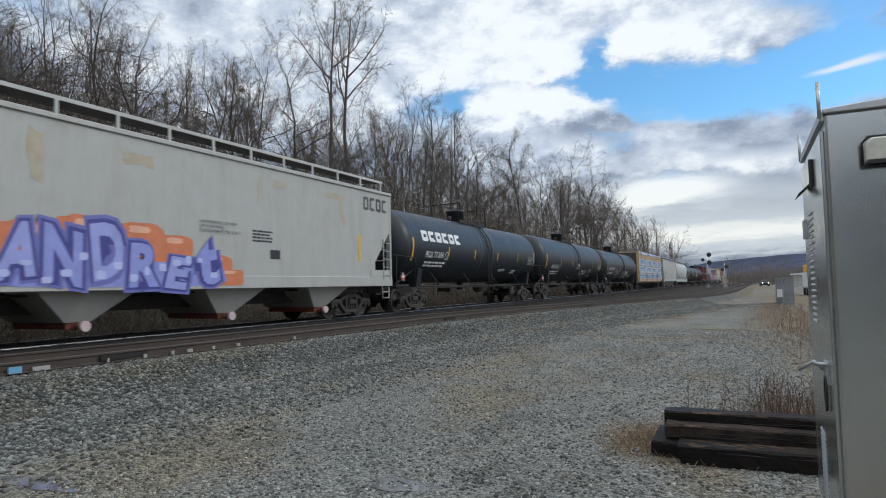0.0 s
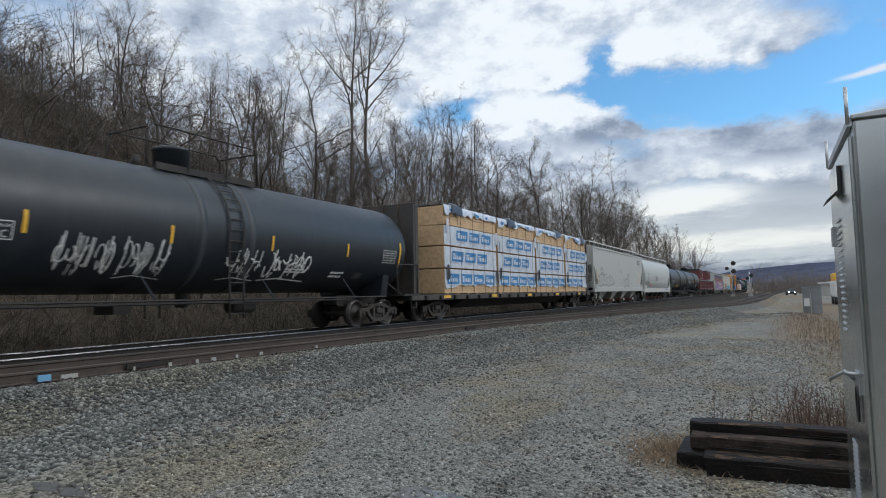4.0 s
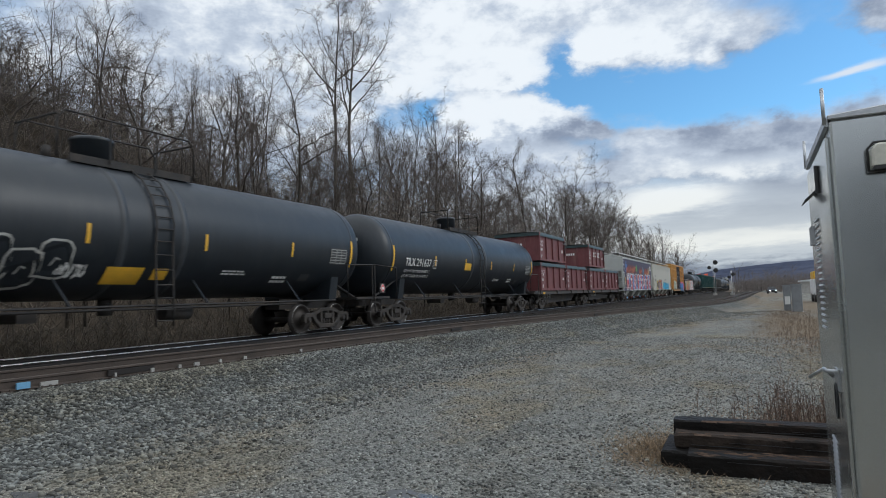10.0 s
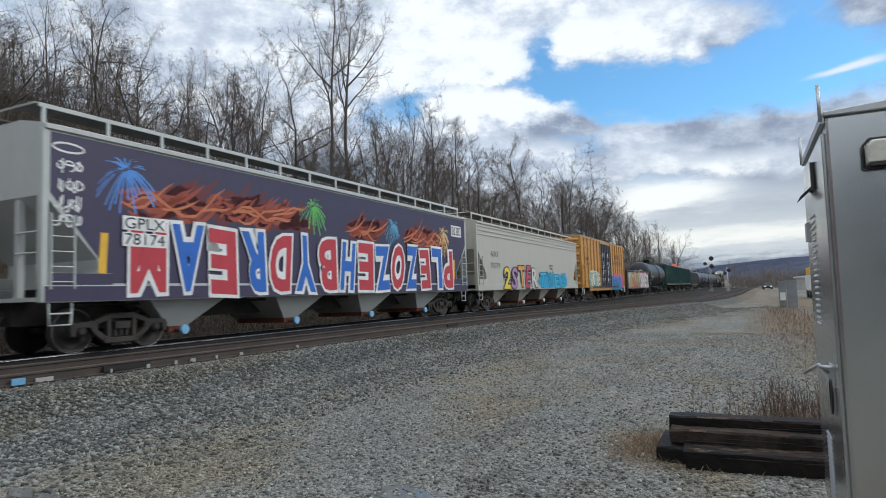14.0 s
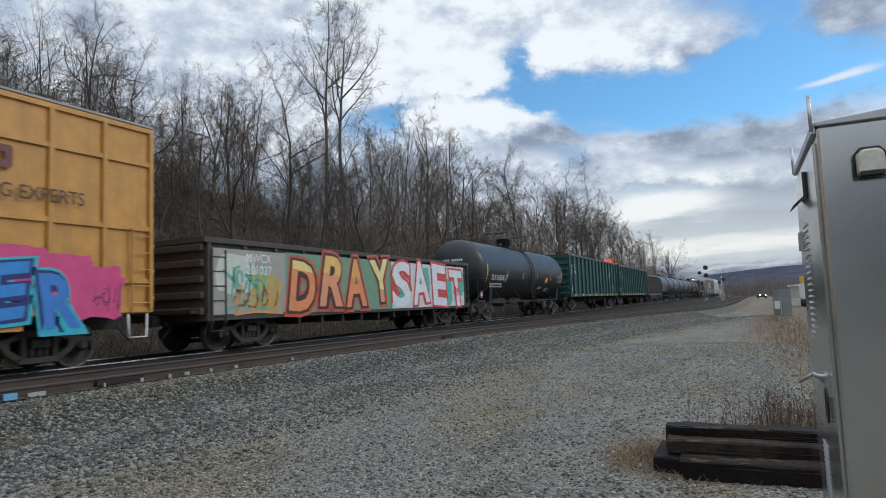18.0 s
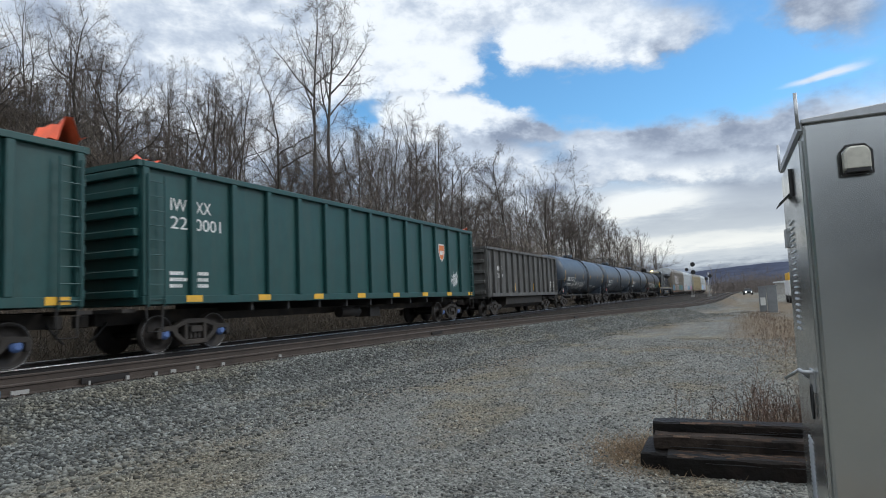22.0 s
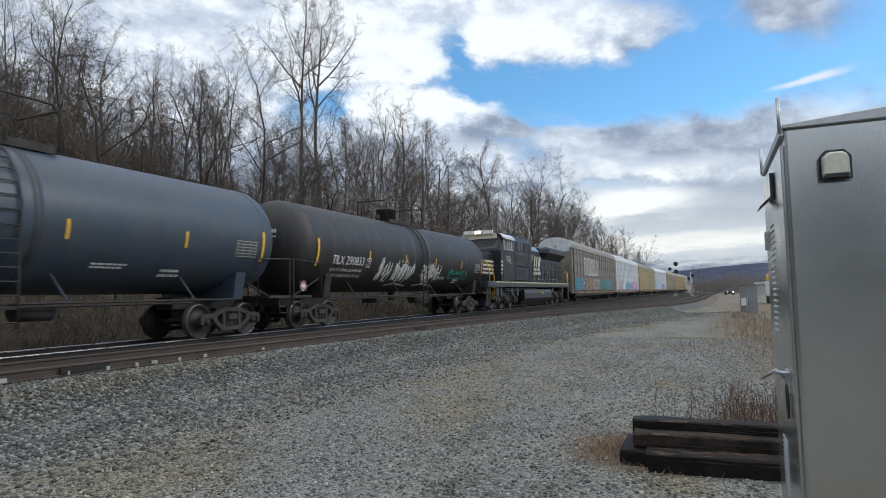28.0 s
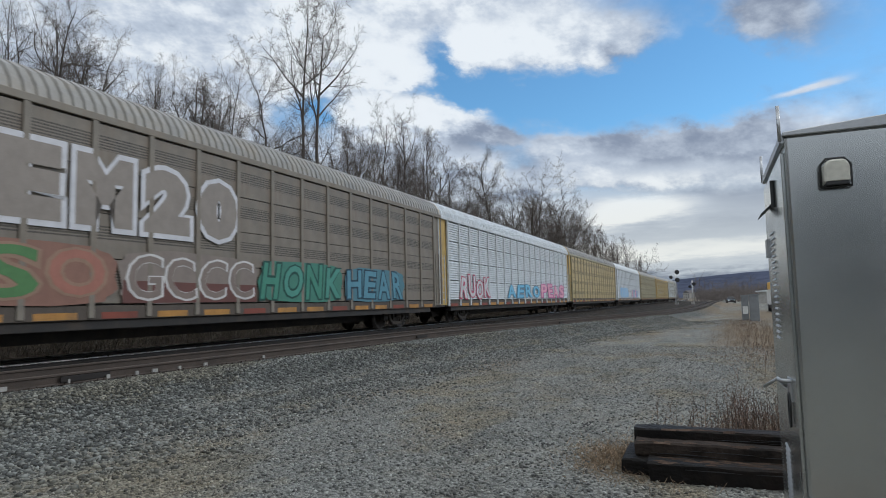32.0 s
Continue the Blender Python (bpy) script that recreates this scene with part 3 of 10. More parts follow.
def flame(parent, u, v, w, h, where, seed):
    """A painted plume: curling wisps that thin out, dark red under orange under pale."""
    rnd = random.Random(seed)
    for k, (tone, n, wide) in enumerate((((0.14, 0.028, 0.03), 16, 0.15), ((0.32, 0.065, 0.03), 9, 0.075), ((0.55, 0.17, 0.07), 5, 0.035))):
        s = Shape()
        for _ in range(n):
            a, b = u + rnd.uniform(0, 0.65) * w, v + rnd.uniform(0, 0.45) * h
            run, rise, curl = rnd.uniform(0.35, 0.6) * w, rnd.uniform(0.1, 0.75) * h, rnd.uniform(-0.25, 0.3) * h
            pts = [(a + run * f, b + rise * f * f + curl * math.sin(f * 5.0)) for f in (0, 0.2, 0.4, 0.6, 0.8, 1.0)]
            up, down = [], []
            for f, (x, z) in zip((0, 0.2, 0.4, 0.6, 0.8, 1.0), pts):
                q = wide * (0.4 + 2.2 * f) * (1 - f) ** 0.8 + 0.006
                up.append((x, z + q))
                down.append((x, z - q))
            m = len(up)
            lay(s, down + up, [(i, i + 1, m + i + 1, m + i) for i in range(m - 1)], where, 0.0065 + 0.0012 * k)
        part("mural_flame", s, paint(*tone), parent)


def scrawl(parent, u, v, w, h, where, material, seed=1, eps=0.007, width=0.035, loops=5, name="graffiti_tag"):
    """A quick sprayed tag: crowded strokes, hooks and loops of no known letters, and a tail."""
    rnd = random.Random(seed)
    s = Shape()
    d = w / loops
    for k in range(loops):
        c, m = u + d * (k + 0.5), v + h * rnd.uniform(0.42, 0.55)
        lean = rnd.uniform(0.05, 0.3) * d
        for q in range(rnd.choice((2, 2, 3))):
            kind = rnd.random()
            if kind < 0.45:
                # an upright stroke with a hook
                x = c + rnd.uniform(-0.35, 0.35) * d
                top, low = v + h * rnd.uniform(0.75, 1.05), v + h * rnd.uniform(-0.08, 0.25)
                hook = rnd.uniform(-0.6, 0.6) * d
                pts = [(x + lean, top), (x + lean * 0.6, (top + low) / 2), (x, low + 0.1 * h), (x + hook * 0.4, low), (x + hook, low + h * rnd.uniform(0.05, 0.3))]
            elif kind < 0.8:
                # part of a loop
                a0, turn = rnd.uniform(0, 6.28), rnd.choice((-1, 1)) * rnd.uniform(3.2, 5.8)
                rx, ry = d * rnd.uniform(0.3, 0.6), h * rnd.uniform(0.18, 0.42)
                pts = [(c + rx * math.cos(a0 + turn * i / 9) + lean * (i / 9 - 0.5), m + ry * math.sin(a0 + turn * i / 9)) for i in range(10)]
            else:
                pts = [(c - d * 0.5, m + h * rnd.uniform(-0.3, 0.3)), (c, m + h * rnd.uniform(-0.1, 0.1)), (c + d * 0.6, m + h * rnd.uniform(-0.3, 0.35))]
            stroke(s, pts, width * rnd.uniform(0.7, 1.2), where, eps)
    if loops > 3 and rnd.random() < 0.7:
        z = v - h * 0.1
        stroke(s, [(u, z), (u + w * 0.4, z + h * 0.08), (u + w * 1.05, z - h * 0.02)], width * 0.7, where, eps)
    return part(name, s, material, parent)


def bubble_letters(parent, u, v, w, h, n, where, fill, rim, seed=1, eps=0.016):
    """Fat rounded throw-up shapes, dark with a pale sprayed rim."""
    rnd = random.Random(seed)
    d = w / n
    for i in range(n):
        a, b, ww, hh = u + i * d - d * 0.12, v + h * rnd.uniform(-0.05, 0.15), d * 1.25, h * rnd.uniform(0.75, 1.0)
        splash(parent, a, b, ww, hh, where, rim, seed * 7 + i, eps + 0.0012 * i, "graffiti_outline", 18, 0.10)
        splash(parent, a + 0.045, b + 0.045, ww - 0.09, hh - 0.09, where, fill, seed * 7 + i, eps + 0.0012 * i + 0.0006, "graffiti_letter", 18, 0.10)
        q = Shape()
        stroke(q, [(a + ww * 0.4, b + hh * 0.35), (a + ww * 0.5, b + hh * 0.55), (a + ww * 0.62, b + hh * 0.5)], 0.035, where, eps + 0.014)
        part("graffiti_line", q, rim, parent)


def lower_half(ob, z, material, name):
    """The part of a painted letter below a height, in a second colour."""
    me = ob.data.copy()
    bm = bmesh.new()
    bm.from_mesh(me)
    bmesh.ops.bisect_plane(bm, geom=bm.verts[:] + bm.edges[:] + bm.faces[:], plane_co=(0, 0, z), plane_no=(0, 0.12, 1), clear_outer=True)
    bmesh.ops.translate(bm, verts=bm.verts, vec=(0.002, 0, 0))
    bm.to_mesh(me)
    bm.free()
    me.materials[0] = material
    return part(name, me, None, ob.parent)


# ---- the lie of the land ----
def spline(pts):
    xs, ys = [p[0] for p in pts], [p[1] for p in pts]
    n = len(pts)
    ms = []
    for i in range(n):
        a, b = max(0, i - 1), min(n - 1, i + 1)
        ms.append((ys[b] - ys[a]) / (xs[b] - xs[a]))

    def at(x):
        if x <= xs[0]:
            return ys[0] + ms[0] * (x - xs[0])
        if x >= xs[-1]:
            return ys[-1] + ms[-1] * (x - xs[-1])
        i = 0
        while x > xs[i + 1]:
            i += 1
        h = xs[i + 1] - xs[i]
        s = (x - xs[i]) / h
        return ((1 + 2 * s) * (1 - s) ** 2 * ys[i] + s * (1 - s) ** 2 * h * ms[i] + s * s * (3 - 2 * s) * ys[i + 1] + s * s * (s - 1) * h * ms[i + 1])
    return at


main_x = spline([(-120, -13.35), (60, -13.35), (130, -13.3), (190, -12.2), (252, -10.6), (330, -12.8), (430, -16.8), (620, -24), (760, -29)])
side_x = spline([(-60, -13.3), (-38, -13.25), (-22, -12.75), (-8, -11.75), (5, -10.75), (15, -10.2), (22, -9.6), (33, -7.5), (45, -4.8), (58, -3.1), (80, -2.2), (130, -1.4), (200, 0.4), (320, 4)])
# the foot of the ballast and the top of the wooded bank, by distance along the track
bank_top = spline([(-60, 11.5), (0, 11), (14, 10.2), (24, 8.2), (40, 6.4), (70, 5.0), (130, 3.6), (300, 2.0), (800, 1.5)])


def ramp(x, a, b):
    s = min(1, max(0, (x - a) / (b - a)))
    return s * s * (3 - 2 * s)


def land(x, y):
    """Ground height, and how much of it is ballast and grass."""
    mx, sx = main_x(y), side_x(y)
    hi = max(mx, sx)
    lo = min(mx, sx)
    n = noise.noise((x * 0.35, y * 0.35, 0)) * 0.035 + noise.noise((x * 1.3, y * 1.3, 3)) * 0.014
    bed = RAIL - 0.20
    if y > 58:
        near, far = ramp(x, sx + 2.9, sx + 1.45), ramp(x, sx - 2.9, sx - 1.45)
        k1 = near * far
        k2 = ramp(x, mx + 3.2, mx + 1.6) * ramp(x, mx - 3.2, mx - 1.6)
        k = max(k1, k2)
        base = 0.25 if mx - 3 < x < sx else 0.0
    else:
        k = ramp(x, hi + 3.0, hi + 1.35) * ramp(x, lo - 3.4, lo - 1.8)
        base = 0.0
    z = max(base * (1 - k), 0) + bed * k + n * (1 - 0.6 * k)
    g = 0.0
    if x < mx - 3.0:
        s = ramp(x, mx - 4.6, mx - 13.5)
        z = 0.1 + bank_top(y) * s + (noise.noise((x * 0.25, y * 0.25, 7)) * 0.7 + noise.noise((x * 0.8, y * 0.8, 9)) * 0.2) * s
        if x < mx - 14:
            z += (mx - 14 - x) * 0.05 * max(0, min(1, (90 - y) / 90))
        g = 1.0
    return z, k, g


# ---- ground ----
def patch_tint(t, tc):
    """Slow changes of the gravel: trodden dark lanes, rusty brown and pale dusty patches."""
    wide = nd(t, "ShaderNodeMapping", i0=tc)
    wide.inputs["Scale"].default_value = (0.9, 0.42, 1.0)
    wide.inputs["Rotation"].default_value = (0, 0, -0.25)
    a = nd(t, "ShaderNodeTexNoise", i0=wide.outputs[0], i2=0.6, i3=6.0, i4=0.64).outputs[0]
    b = nd(t, "ShaderNodeTexNoise", i0=wide.outputs[0], i2=1.1, i3=5.0, i4=0.6)
    b.inputs[5].default_value = 3.0
    c = nd(t, "ShaderNodeTexNoise", i0=tc, i2=2.3, i3=4.0, i4=0.6).outputs[0]
    col = mixc(t, mth(t, "MULTIPLY", smooth(t, a, 0.48, 0.62), 0.75), (1.0, 1.0, 0.985), (1.02, 0.90, 0.70))
    col = mixc(t, mth(t, "MULTIPLY", smooth(t, b.outputs[0], 0.5, 0.66), 0.55), col, (0.55, 0.55, 0.54))
    return mixc(t, mth(t, "MULTIPLY", smooth(t, c, 0.55, 0.75), 0.4), col, (1.25, 1.22, 1.12))


def ground_material():
    m = bpy.data.materials.new("gravel_ground")
    m.use_nodes = True
    t = m.node_tree
    b = t.nodes["Principled BSDF"]
    tc = t.nodes.new("ShaderNodeTexCoord").outputs["Object"]
    at = t.nodes.new("ShaderNodeAttribute")
    at.attribute_name = "cover"
    sp = nd(t, "ShaderNodeSeparateXYZ", i0=at.outputs["Vector"])
    ballast, grass, dry = sp.outputs
    wide = nd(t, "ShaderNodeMapping", i0=tc)
    wide.inputs["Scale"].default_value = (0.9, 0.45, 1.0)
    wide.inputs["Rotation"].default_value = (0, 0, -0.25)
    big = nd(t, "ShaderNodeTexNoise", i0=wide.outputs[0], i2=0.42, i3=5.0, i4=0.6).outputs[0]
    mid = nd(t, "ShaderNodeTexNoise", i0=tc, i2=2.6, i3=4.0, i4=0.6).outputs[0]
    vor = nd(t, "ShaderNodeTexVoronoi", i0=tc, i2=50.0)
    vor2 = nd(t, "ShaderNodeTexVoronoi", i0=tc, i2=30.0)
    fine = nd(t, "ShaderNodeTexNoise", i0=tc, i2=70.0, i3=2.0, i4=0.7).outputs[0]
    sc = nd(t, "ShaderNodeSeparateColor", i0=vor.outputs["Color"]).outputs[0]
    sc2 = nd(t, "ShaderNodeSeparateColor", i0=vor2.outputs["Color"]).outputs[0]
    lot = mixc(t, smooth(t, big, 0.38, 0.6), (0.195, 0.203, 0.196), (0.262, 0.262, 0.24))
    lot = mixc(t, mth(t, "MULTIPLY", smooth(t, nd(t, "ShaderNodeTexNoise", i0=wide.outputs[0], i2=0.9, i3=4.0, i4=0.6).outputs[0], 0.5, 0.68), 0.45), lot, (0.12, 0.12, 0.112))
    lot = mixc(t, mth(t, "MULTIPLY", smooth(t, nd(t, "ShaderNodeTexNoise", i0=wide.outputs[0], i2=0.55, i3=6.0, i4=0.66).outputs[1], 0.50, 0.64), 0.55), lot, (0.235, 0.19, 0.13))
    lot = mixc(t, mth(t, "MULTIPLY", smooth(t, mid, 0.5, 0.75), 0.5), lot, (0.24, 0.19, 0.13))
    lot = mixc(t, smooth(t, sc, 0.1, 0.95), mixc(t, 0.62, lot, (0.05, 0.05, 0.047)), mixc(t, 0.30, lot, (0.56, 0.55, 0.51)))
    lot = nd(t, "ShaderNodeVectorMath", op="MULTIPLY", i0=lot, i1=patch_tint(t, tc)).outputs[0]
    bal = mixc(t, smooth(t, sc2, 0.0, 1.0), (0.045, 0.047, 0.046), (0.20, 0.206, 0.195))
    gra = mixc(t, smooth(t, mid, 0.3, 0.7), (0.050, 0.041, 0.032), (0.11, 0.088, 0.066))
    hay = mixc(t, fine, (0.15, 0.112, 0.075), (0.26, 0.197, 0.13))
    edge = mth(t, "MULTIPLY_ADD", mid, 0.7, -0.35)
    col = mixc(t, smooth(t, mth(t, "ADD", ballast, edge), 0.06, 0.42), lot, bal)
    col = mixc(t, mth(t, "MULTIPLY", smooth(t, mth(t, "ADD", dry, edge), 0.25, 0.85), 0.75), col, hay)
    col = mixc(t, smooth(t, mth(t, "ADD", grass, edge), 0.3, 0.6), col, gra)
    # the track bed, darker than the ballast shoulder
    dark_bed = mixc(t, smooth(t, sc2, 0.1, 0.9), (0.020, 0.018, 0.016), (0.070, 0.060, 0.050))
    col = mixc(t, smooth(t, mth(t, "ADD", mth(t, "MULTIPLY", grass, -1.0), edge), 0.3, 0.6), col, dark_bed)
    wet = smooth(t, big, 0.58, 0.7)
    t.links.new(col, b.inputs["Base Color"])
    t.links.new(mth(t, "MULTIPLY_ADD", wet, -0.25, 0.92), b.inputs["Roughness"])
    b.inputs["Specular IOR Level"].default_value = 0.08
    h = mth(t, "ADD", mth(t, "MULTIPLY", vor.outputs["Distance"], -0.7), mth(t, "MULTIPLY", fine, 0.5))
    bp = t.nodes.new("ShaderNodeBump")
    bp.inputs["Strength"].default_value, bp.inputs["Distance"].default_value = 0.9, 0.03
    t.links.new(h, bp.inputs["Height"])
    t.links.new(bp.outputs[0], b.inputs["Normal"])
    return m


def spread(*spans):
    out = []
    for a, b, d in spans:
        n = max(1, round((b - a) / d))
        out += [a + (b - a) * i / n for i in range(n)]
    return out + [spans[-1][1]]


def dry_cover(x, y):
    """Patches of dry grass on the lot: along the far verge, round the old ties, in a worn strip."""
    k = 0.0
    for cx, cy, rx, ry, w in ((0.7, 1.9, 0.9, 0.9, 1.0), (1.6, 30, 2.0, 16, 1.0), (-0.95, 6.6, 0.5, 0.75, 0.95), (0.5, 8.0, 1.0, 1.6, 0.8), (-3.2, 30, 2.2, 5.0, 0.6), (-5.2, 15.5, 0.9, 2.4, 0.7), (-1.5, 19, 2.6, 1.3, 0.62), (-0.5, 13.5, 1.2, 0.8, 0.5), (-2.4, 40, 2.2, 8, 0.6), (0.4, 24, 1.2, 6, 0.7), (3.5, 60, 4.0, 30, 0.9),
                              (-5.9, 9.8, 0.45, 1.6, 0.55), (-1.2, 45, 1.8, 10, 0.6), (-0.6, 78, 2.6, 30, 0.75), (1.5, 140, 6.0, 60, 0.8), (-4.6, 4.6, 0.7, 0.5, 0.45), (-6.6, 7.0, 0.25, 0.6, 0.5)):
        k = max(k, w * math.exp(-((x - cx) / rx) ** 2 - ((y - cy) / ry) ** 2))
    return k


def build_ground():
    xs = spread((-2600, -500, 300), (-500, -100, 50), (-100, -40, 4), (-40, -16, 0.6), (-16, 4, 0.3), (4, 30, 1.5), (30, 120, 12), (120, 500, 60), (500, 2600, 300))
    ys = spread((-600, -60, 60), (-60, -4, 2.5), (-4, 26, 0.32), (26, 70, 0.8), (70, 200, 3), (200, 700, 20), (700, 3400, 200))
    vs, cov = [], []
    for y in ys:
        for x in xs:
            z, k, g = land(x, y)
            d = dry_cover(x, y)
            if x > 14 or y > 220:
                d = max(d, 0.7)
            sx, mx = side_x(y), main_x(y)
            # grass below zero marks the darker track bed
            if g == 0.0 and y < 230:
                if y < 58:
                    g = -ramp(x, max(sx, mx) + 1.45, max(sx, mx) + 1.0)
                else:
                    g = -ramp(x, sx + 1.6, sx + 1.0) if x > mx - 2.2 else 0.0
            vs.append((x, y, z))
            cov += [k, g, d]
    nx = len(xs)
    fs = [(j * nx + i, j * nx + i + 1, (j + 1) * nx + i + 1, (j + 1) * nx + i) for j in range(len(ys) - 1) for i in range(nx - 1)]
    me = bpy.data.meshes.new("ground")
    me.from_pydata(vs, [], fs)
    a = me.attributes.new("cover", "FLOAT_VECTOR", "POINT")
    a.data.foreach_set("vector", cov)
    me.polygons.foreach_set("use_smooth", [True] * len(fs))
    me.materials.append(ground_material())
    return tagged(new("ground", me), "grey gravel lot with ballast, dry grass and a brown wooded bank", "ground", kind="structure")


ground = build_ground()


def scatter(name, spots, size, material, label, flatness=0.7, seed=5, parent_kind="stuff"):
    """Many loose stones, each a small uneven solid, in one mesh."""
    rs = np.random.RandomState(seed)
    base = np.array([(1, 0, 0), (0, 1, 0), (-1, 0, 0), (0, -1, 0), (0, 0, 1), (0, 0, -1), (0.7, 0.7, 0.5), (-0.7, -0.6, 0.55)], float)
    tris = np.array([(0, 6, 4), (6, 1, 4), (1, 2, 4), (2, 7, 4), (7, 3, 4), (3, 0, 4), (1, 6, 0), (3, 7, 2), (1, 0, 5), (2, 1, 5), (3, 2, 5), (0, 3, 5)])
    n = len(spots)
    sp = np.array(spots, float)
    r = size[0] + (size[1] - size[0]) * rs.rand(n) ** 1.8
    v = (base[None] + 0.55 * (rs.rand(n, 8, 3) - 0.5)) * r[:, None, None] * np.array([1, 0.8, flatness])
    a, c = rs.rand(n) * 6.283, (rs.rand(n) - 0.5) * 1.2
    ca, sa, cc, sc = np.cos(a), np.sin(a), np.cos(c), np.sin(c)
    x, y, z = v[:, :, 0], v[:, :, 1], v[:, :, 2]
    y2, z2 = y * cc[:, None] - z * sc[:, None], y * sc[:, None] + z * cc[:, None]
    x3, y3 = x * ca[:, None] - y2 * sa[:, None], x * sa[:, None] + y2 * ca[:, None]
    P = np.stack([x3 + sp[:, 0:1], y3 + sp[:, 1:2], z2 + sp[:, 2:3] + 0.15 * r[:, None]], 2).reshape(-1, 3)
    F = (tris[None] + (np.arange(n) * 8)[:, None, None]).reshape(-1, 3)
    me = bpy.data.meshes.new(name)
    me.vertices.add(len(P))
    me.vertices.foreach_set("co", P.ravel())
    me.loops.add(F.size)
    me.loops.foreach_set("vertex_index", F.ravel())
    me.polygons.add(len(F))
    me.polygons.foreach_set("loop_start", np.arange(0, F.size, 3))
    me.update(calc_edges=True)
    me.materials.append(material)
    return tagged(new(name, me), label, "gravel", kind=parent_kind)


def stone_material(name, lo, hi):
    m = bpy.data.materials.new(name)
    m.use_nodes = True
    t = m.node_tree
    b = t.nodes["Principled BSDF"]
    g = t.nodes.new("ShaderNodeNewGeometry").outputs["Random Per Island"]
    tc = t.nodes.new("ShaderNodeTexCoord").outputs["Object"]
    n = nd(t, "ShaderNodeTexNoise", i0=tc, i2=60.0, i3=2.0, i4=0.6).outputs[0]
    c = mixc(t, mth(t, "POWER", g, 2.0), lo, hi)
    c = mixc(t, mth(t, "MULTIPLY", n, 0.4), c, (0.10, 0.095, 0.09))
    c = nd(t, "ShaderNodeVectorMath", op="MULTIPLY", i0=c, i1=patch_tint(t, tc)).outputs[0]
    t.links.new(c, b.inputs["Base Color"])
    b.inputs["Roughness"].default_value = 0.85
    return m


def strew():
    rnd = random.Random(11)
    ballast_mat = stone_material("ballast_stone", (0.040, 0.043, 0.042), (0.345, 0.36, 0.34))
    pebble_mat = stone_material("pebble", (0.065, 0.067, 0.065), (0.53, 0.54, 0.505))
    spots = []
    while len(spots) < 86000:
        y = 2.0 + 44 * rnd.random() ** 2.1
        hx = side_x(y)
        u = rnd.random()
        x = hx + 1.0 + 5.2 * u ** 1.4
        if rnd.random() < ramp(x, hx + 6.0 + 0.8 * noise.noise((x, y * 0.5, 4)), hx + 2.2):
            spots.append((x, y, land(x, y)[0]))
    scatter("ballast", spots, (0.014, 0.044), ballast_mat, "coarse crushed grey ballast stones sloping from the track", seed=5)
    spots = []
    while len(spots) < 14000:
        y = -2 + 40 * rnd.random() ** 1.5
        lo, hi = main_x(y) - 1.6, side_x(y) + 0.9
        x = rnd.uniform(lo, hi)
        spots.append((x, y, land(x, y)[0]))
    scatter("ballast", spots, (0.022, 0.05), stone_material("bed_ballast", (0.022, 0.020, 0.018), (0.085, 0.074, 0.063)), "dark ballast between the rails and ties", seed=6)
    spots = []
    while len(spots) < 64000:
        y = 2.4 + 20 * rnd.random() ** 1.9
        x = rnd.uniform(-7.5, 2.5)
        if -0.4 * y - 4 < x < 0.12 * y + 0.6 and land(x, y)[1] < 0.5:
            spots.append((x, y, land(x, y)[0]))
    scatter("pebbles", spots, (0.006, 0.024), pebble_mat, "fine loose grey gravel of the lot", seed=7)


strew()


def build_puddle(cx, cy, rx, ry, seed):
    rnd = random.Random(seed)
    n = 26
    pts = []
    for i in range(n):
        a = 2 * math.pi * i / n
        k = 0.75 + 0.5 * noise.noise((math.cos(a) * 1.4 + seed, math.sin(a) * 1.4, 0)) + rnd.uniform(-0.08, 0.08)
        pts.append((cx + rx * k * math.cos(a), cy + ry * k * math.sin(a), 0.0))
    z = sum(land(p[0], p[1])[0] for p in pts) / n + 0.004
    s = Shape().add([(p[0], p[1], z) for p in pts], [tuple(range(n))])
    m = bpy.data.materials.get("puddle_water") or mat("puddle_water", (0.14, 0.14, 0.14), 0.04, var=0.2)
    return tagged(part("puddle", s, m), "shallow rain puddle on the gravel", "puddle", kind="structure")


for q in ((-2.62, 4.5, 0.42, 0.20, 1), (-5.5, 3.35, 0.5, 0.18, 2)):
    build_puddle(*q)


# ---- tracks ----
def rail_mesh(xf, off, y0, y1, step):
    prof = [(-0.075, 0), (0.075, 0), (0.075, 0.014), (0.012, 0.032), (0.012, 0.13), (0.036, 0.142), (0.036, 0.168), (0.026, 0.178), (-0.026, 0.178), (-0.036, 0.168), (-0.036, 0.142), (-0.012, 0.13), (-0.012, 0.032), (-0.075, 0.014)]
    rings = []
    n = int((y1 - y0) / step)
    for i in range(n + 1):
        y = y0 + (y1 - y0) * i / n
        x = xf(y) + off
        rings.append([(x + a, y, RAIL - 0.178 + b) for a, b in reversed(prof)])
    return Shape().loft(rings)


def strip(xf, off, y0, y1, step, w, z):
    n = int((y1 - y0) / step)
    vs = []
    for i in range(n + 1):
        y = y0 + (y1 - y0) * i / n
        vs += [(xf(y) + off + k * w, y, z + d) for k, d in ((-1.90, -0.020), (-1.65, -0.006), (-0.9, 0.001), (0, 0.003), (0.9, 0.001), (1.45, -0.003), (1.75, -0.009), (1.92, -0.020))]
    return Shape().add(vs, [(8 * i + k, 8 * i + k + 1, 8 * i + k + 9, 8 * i + k + 8) for i in range(n) for k in range(7)], True)


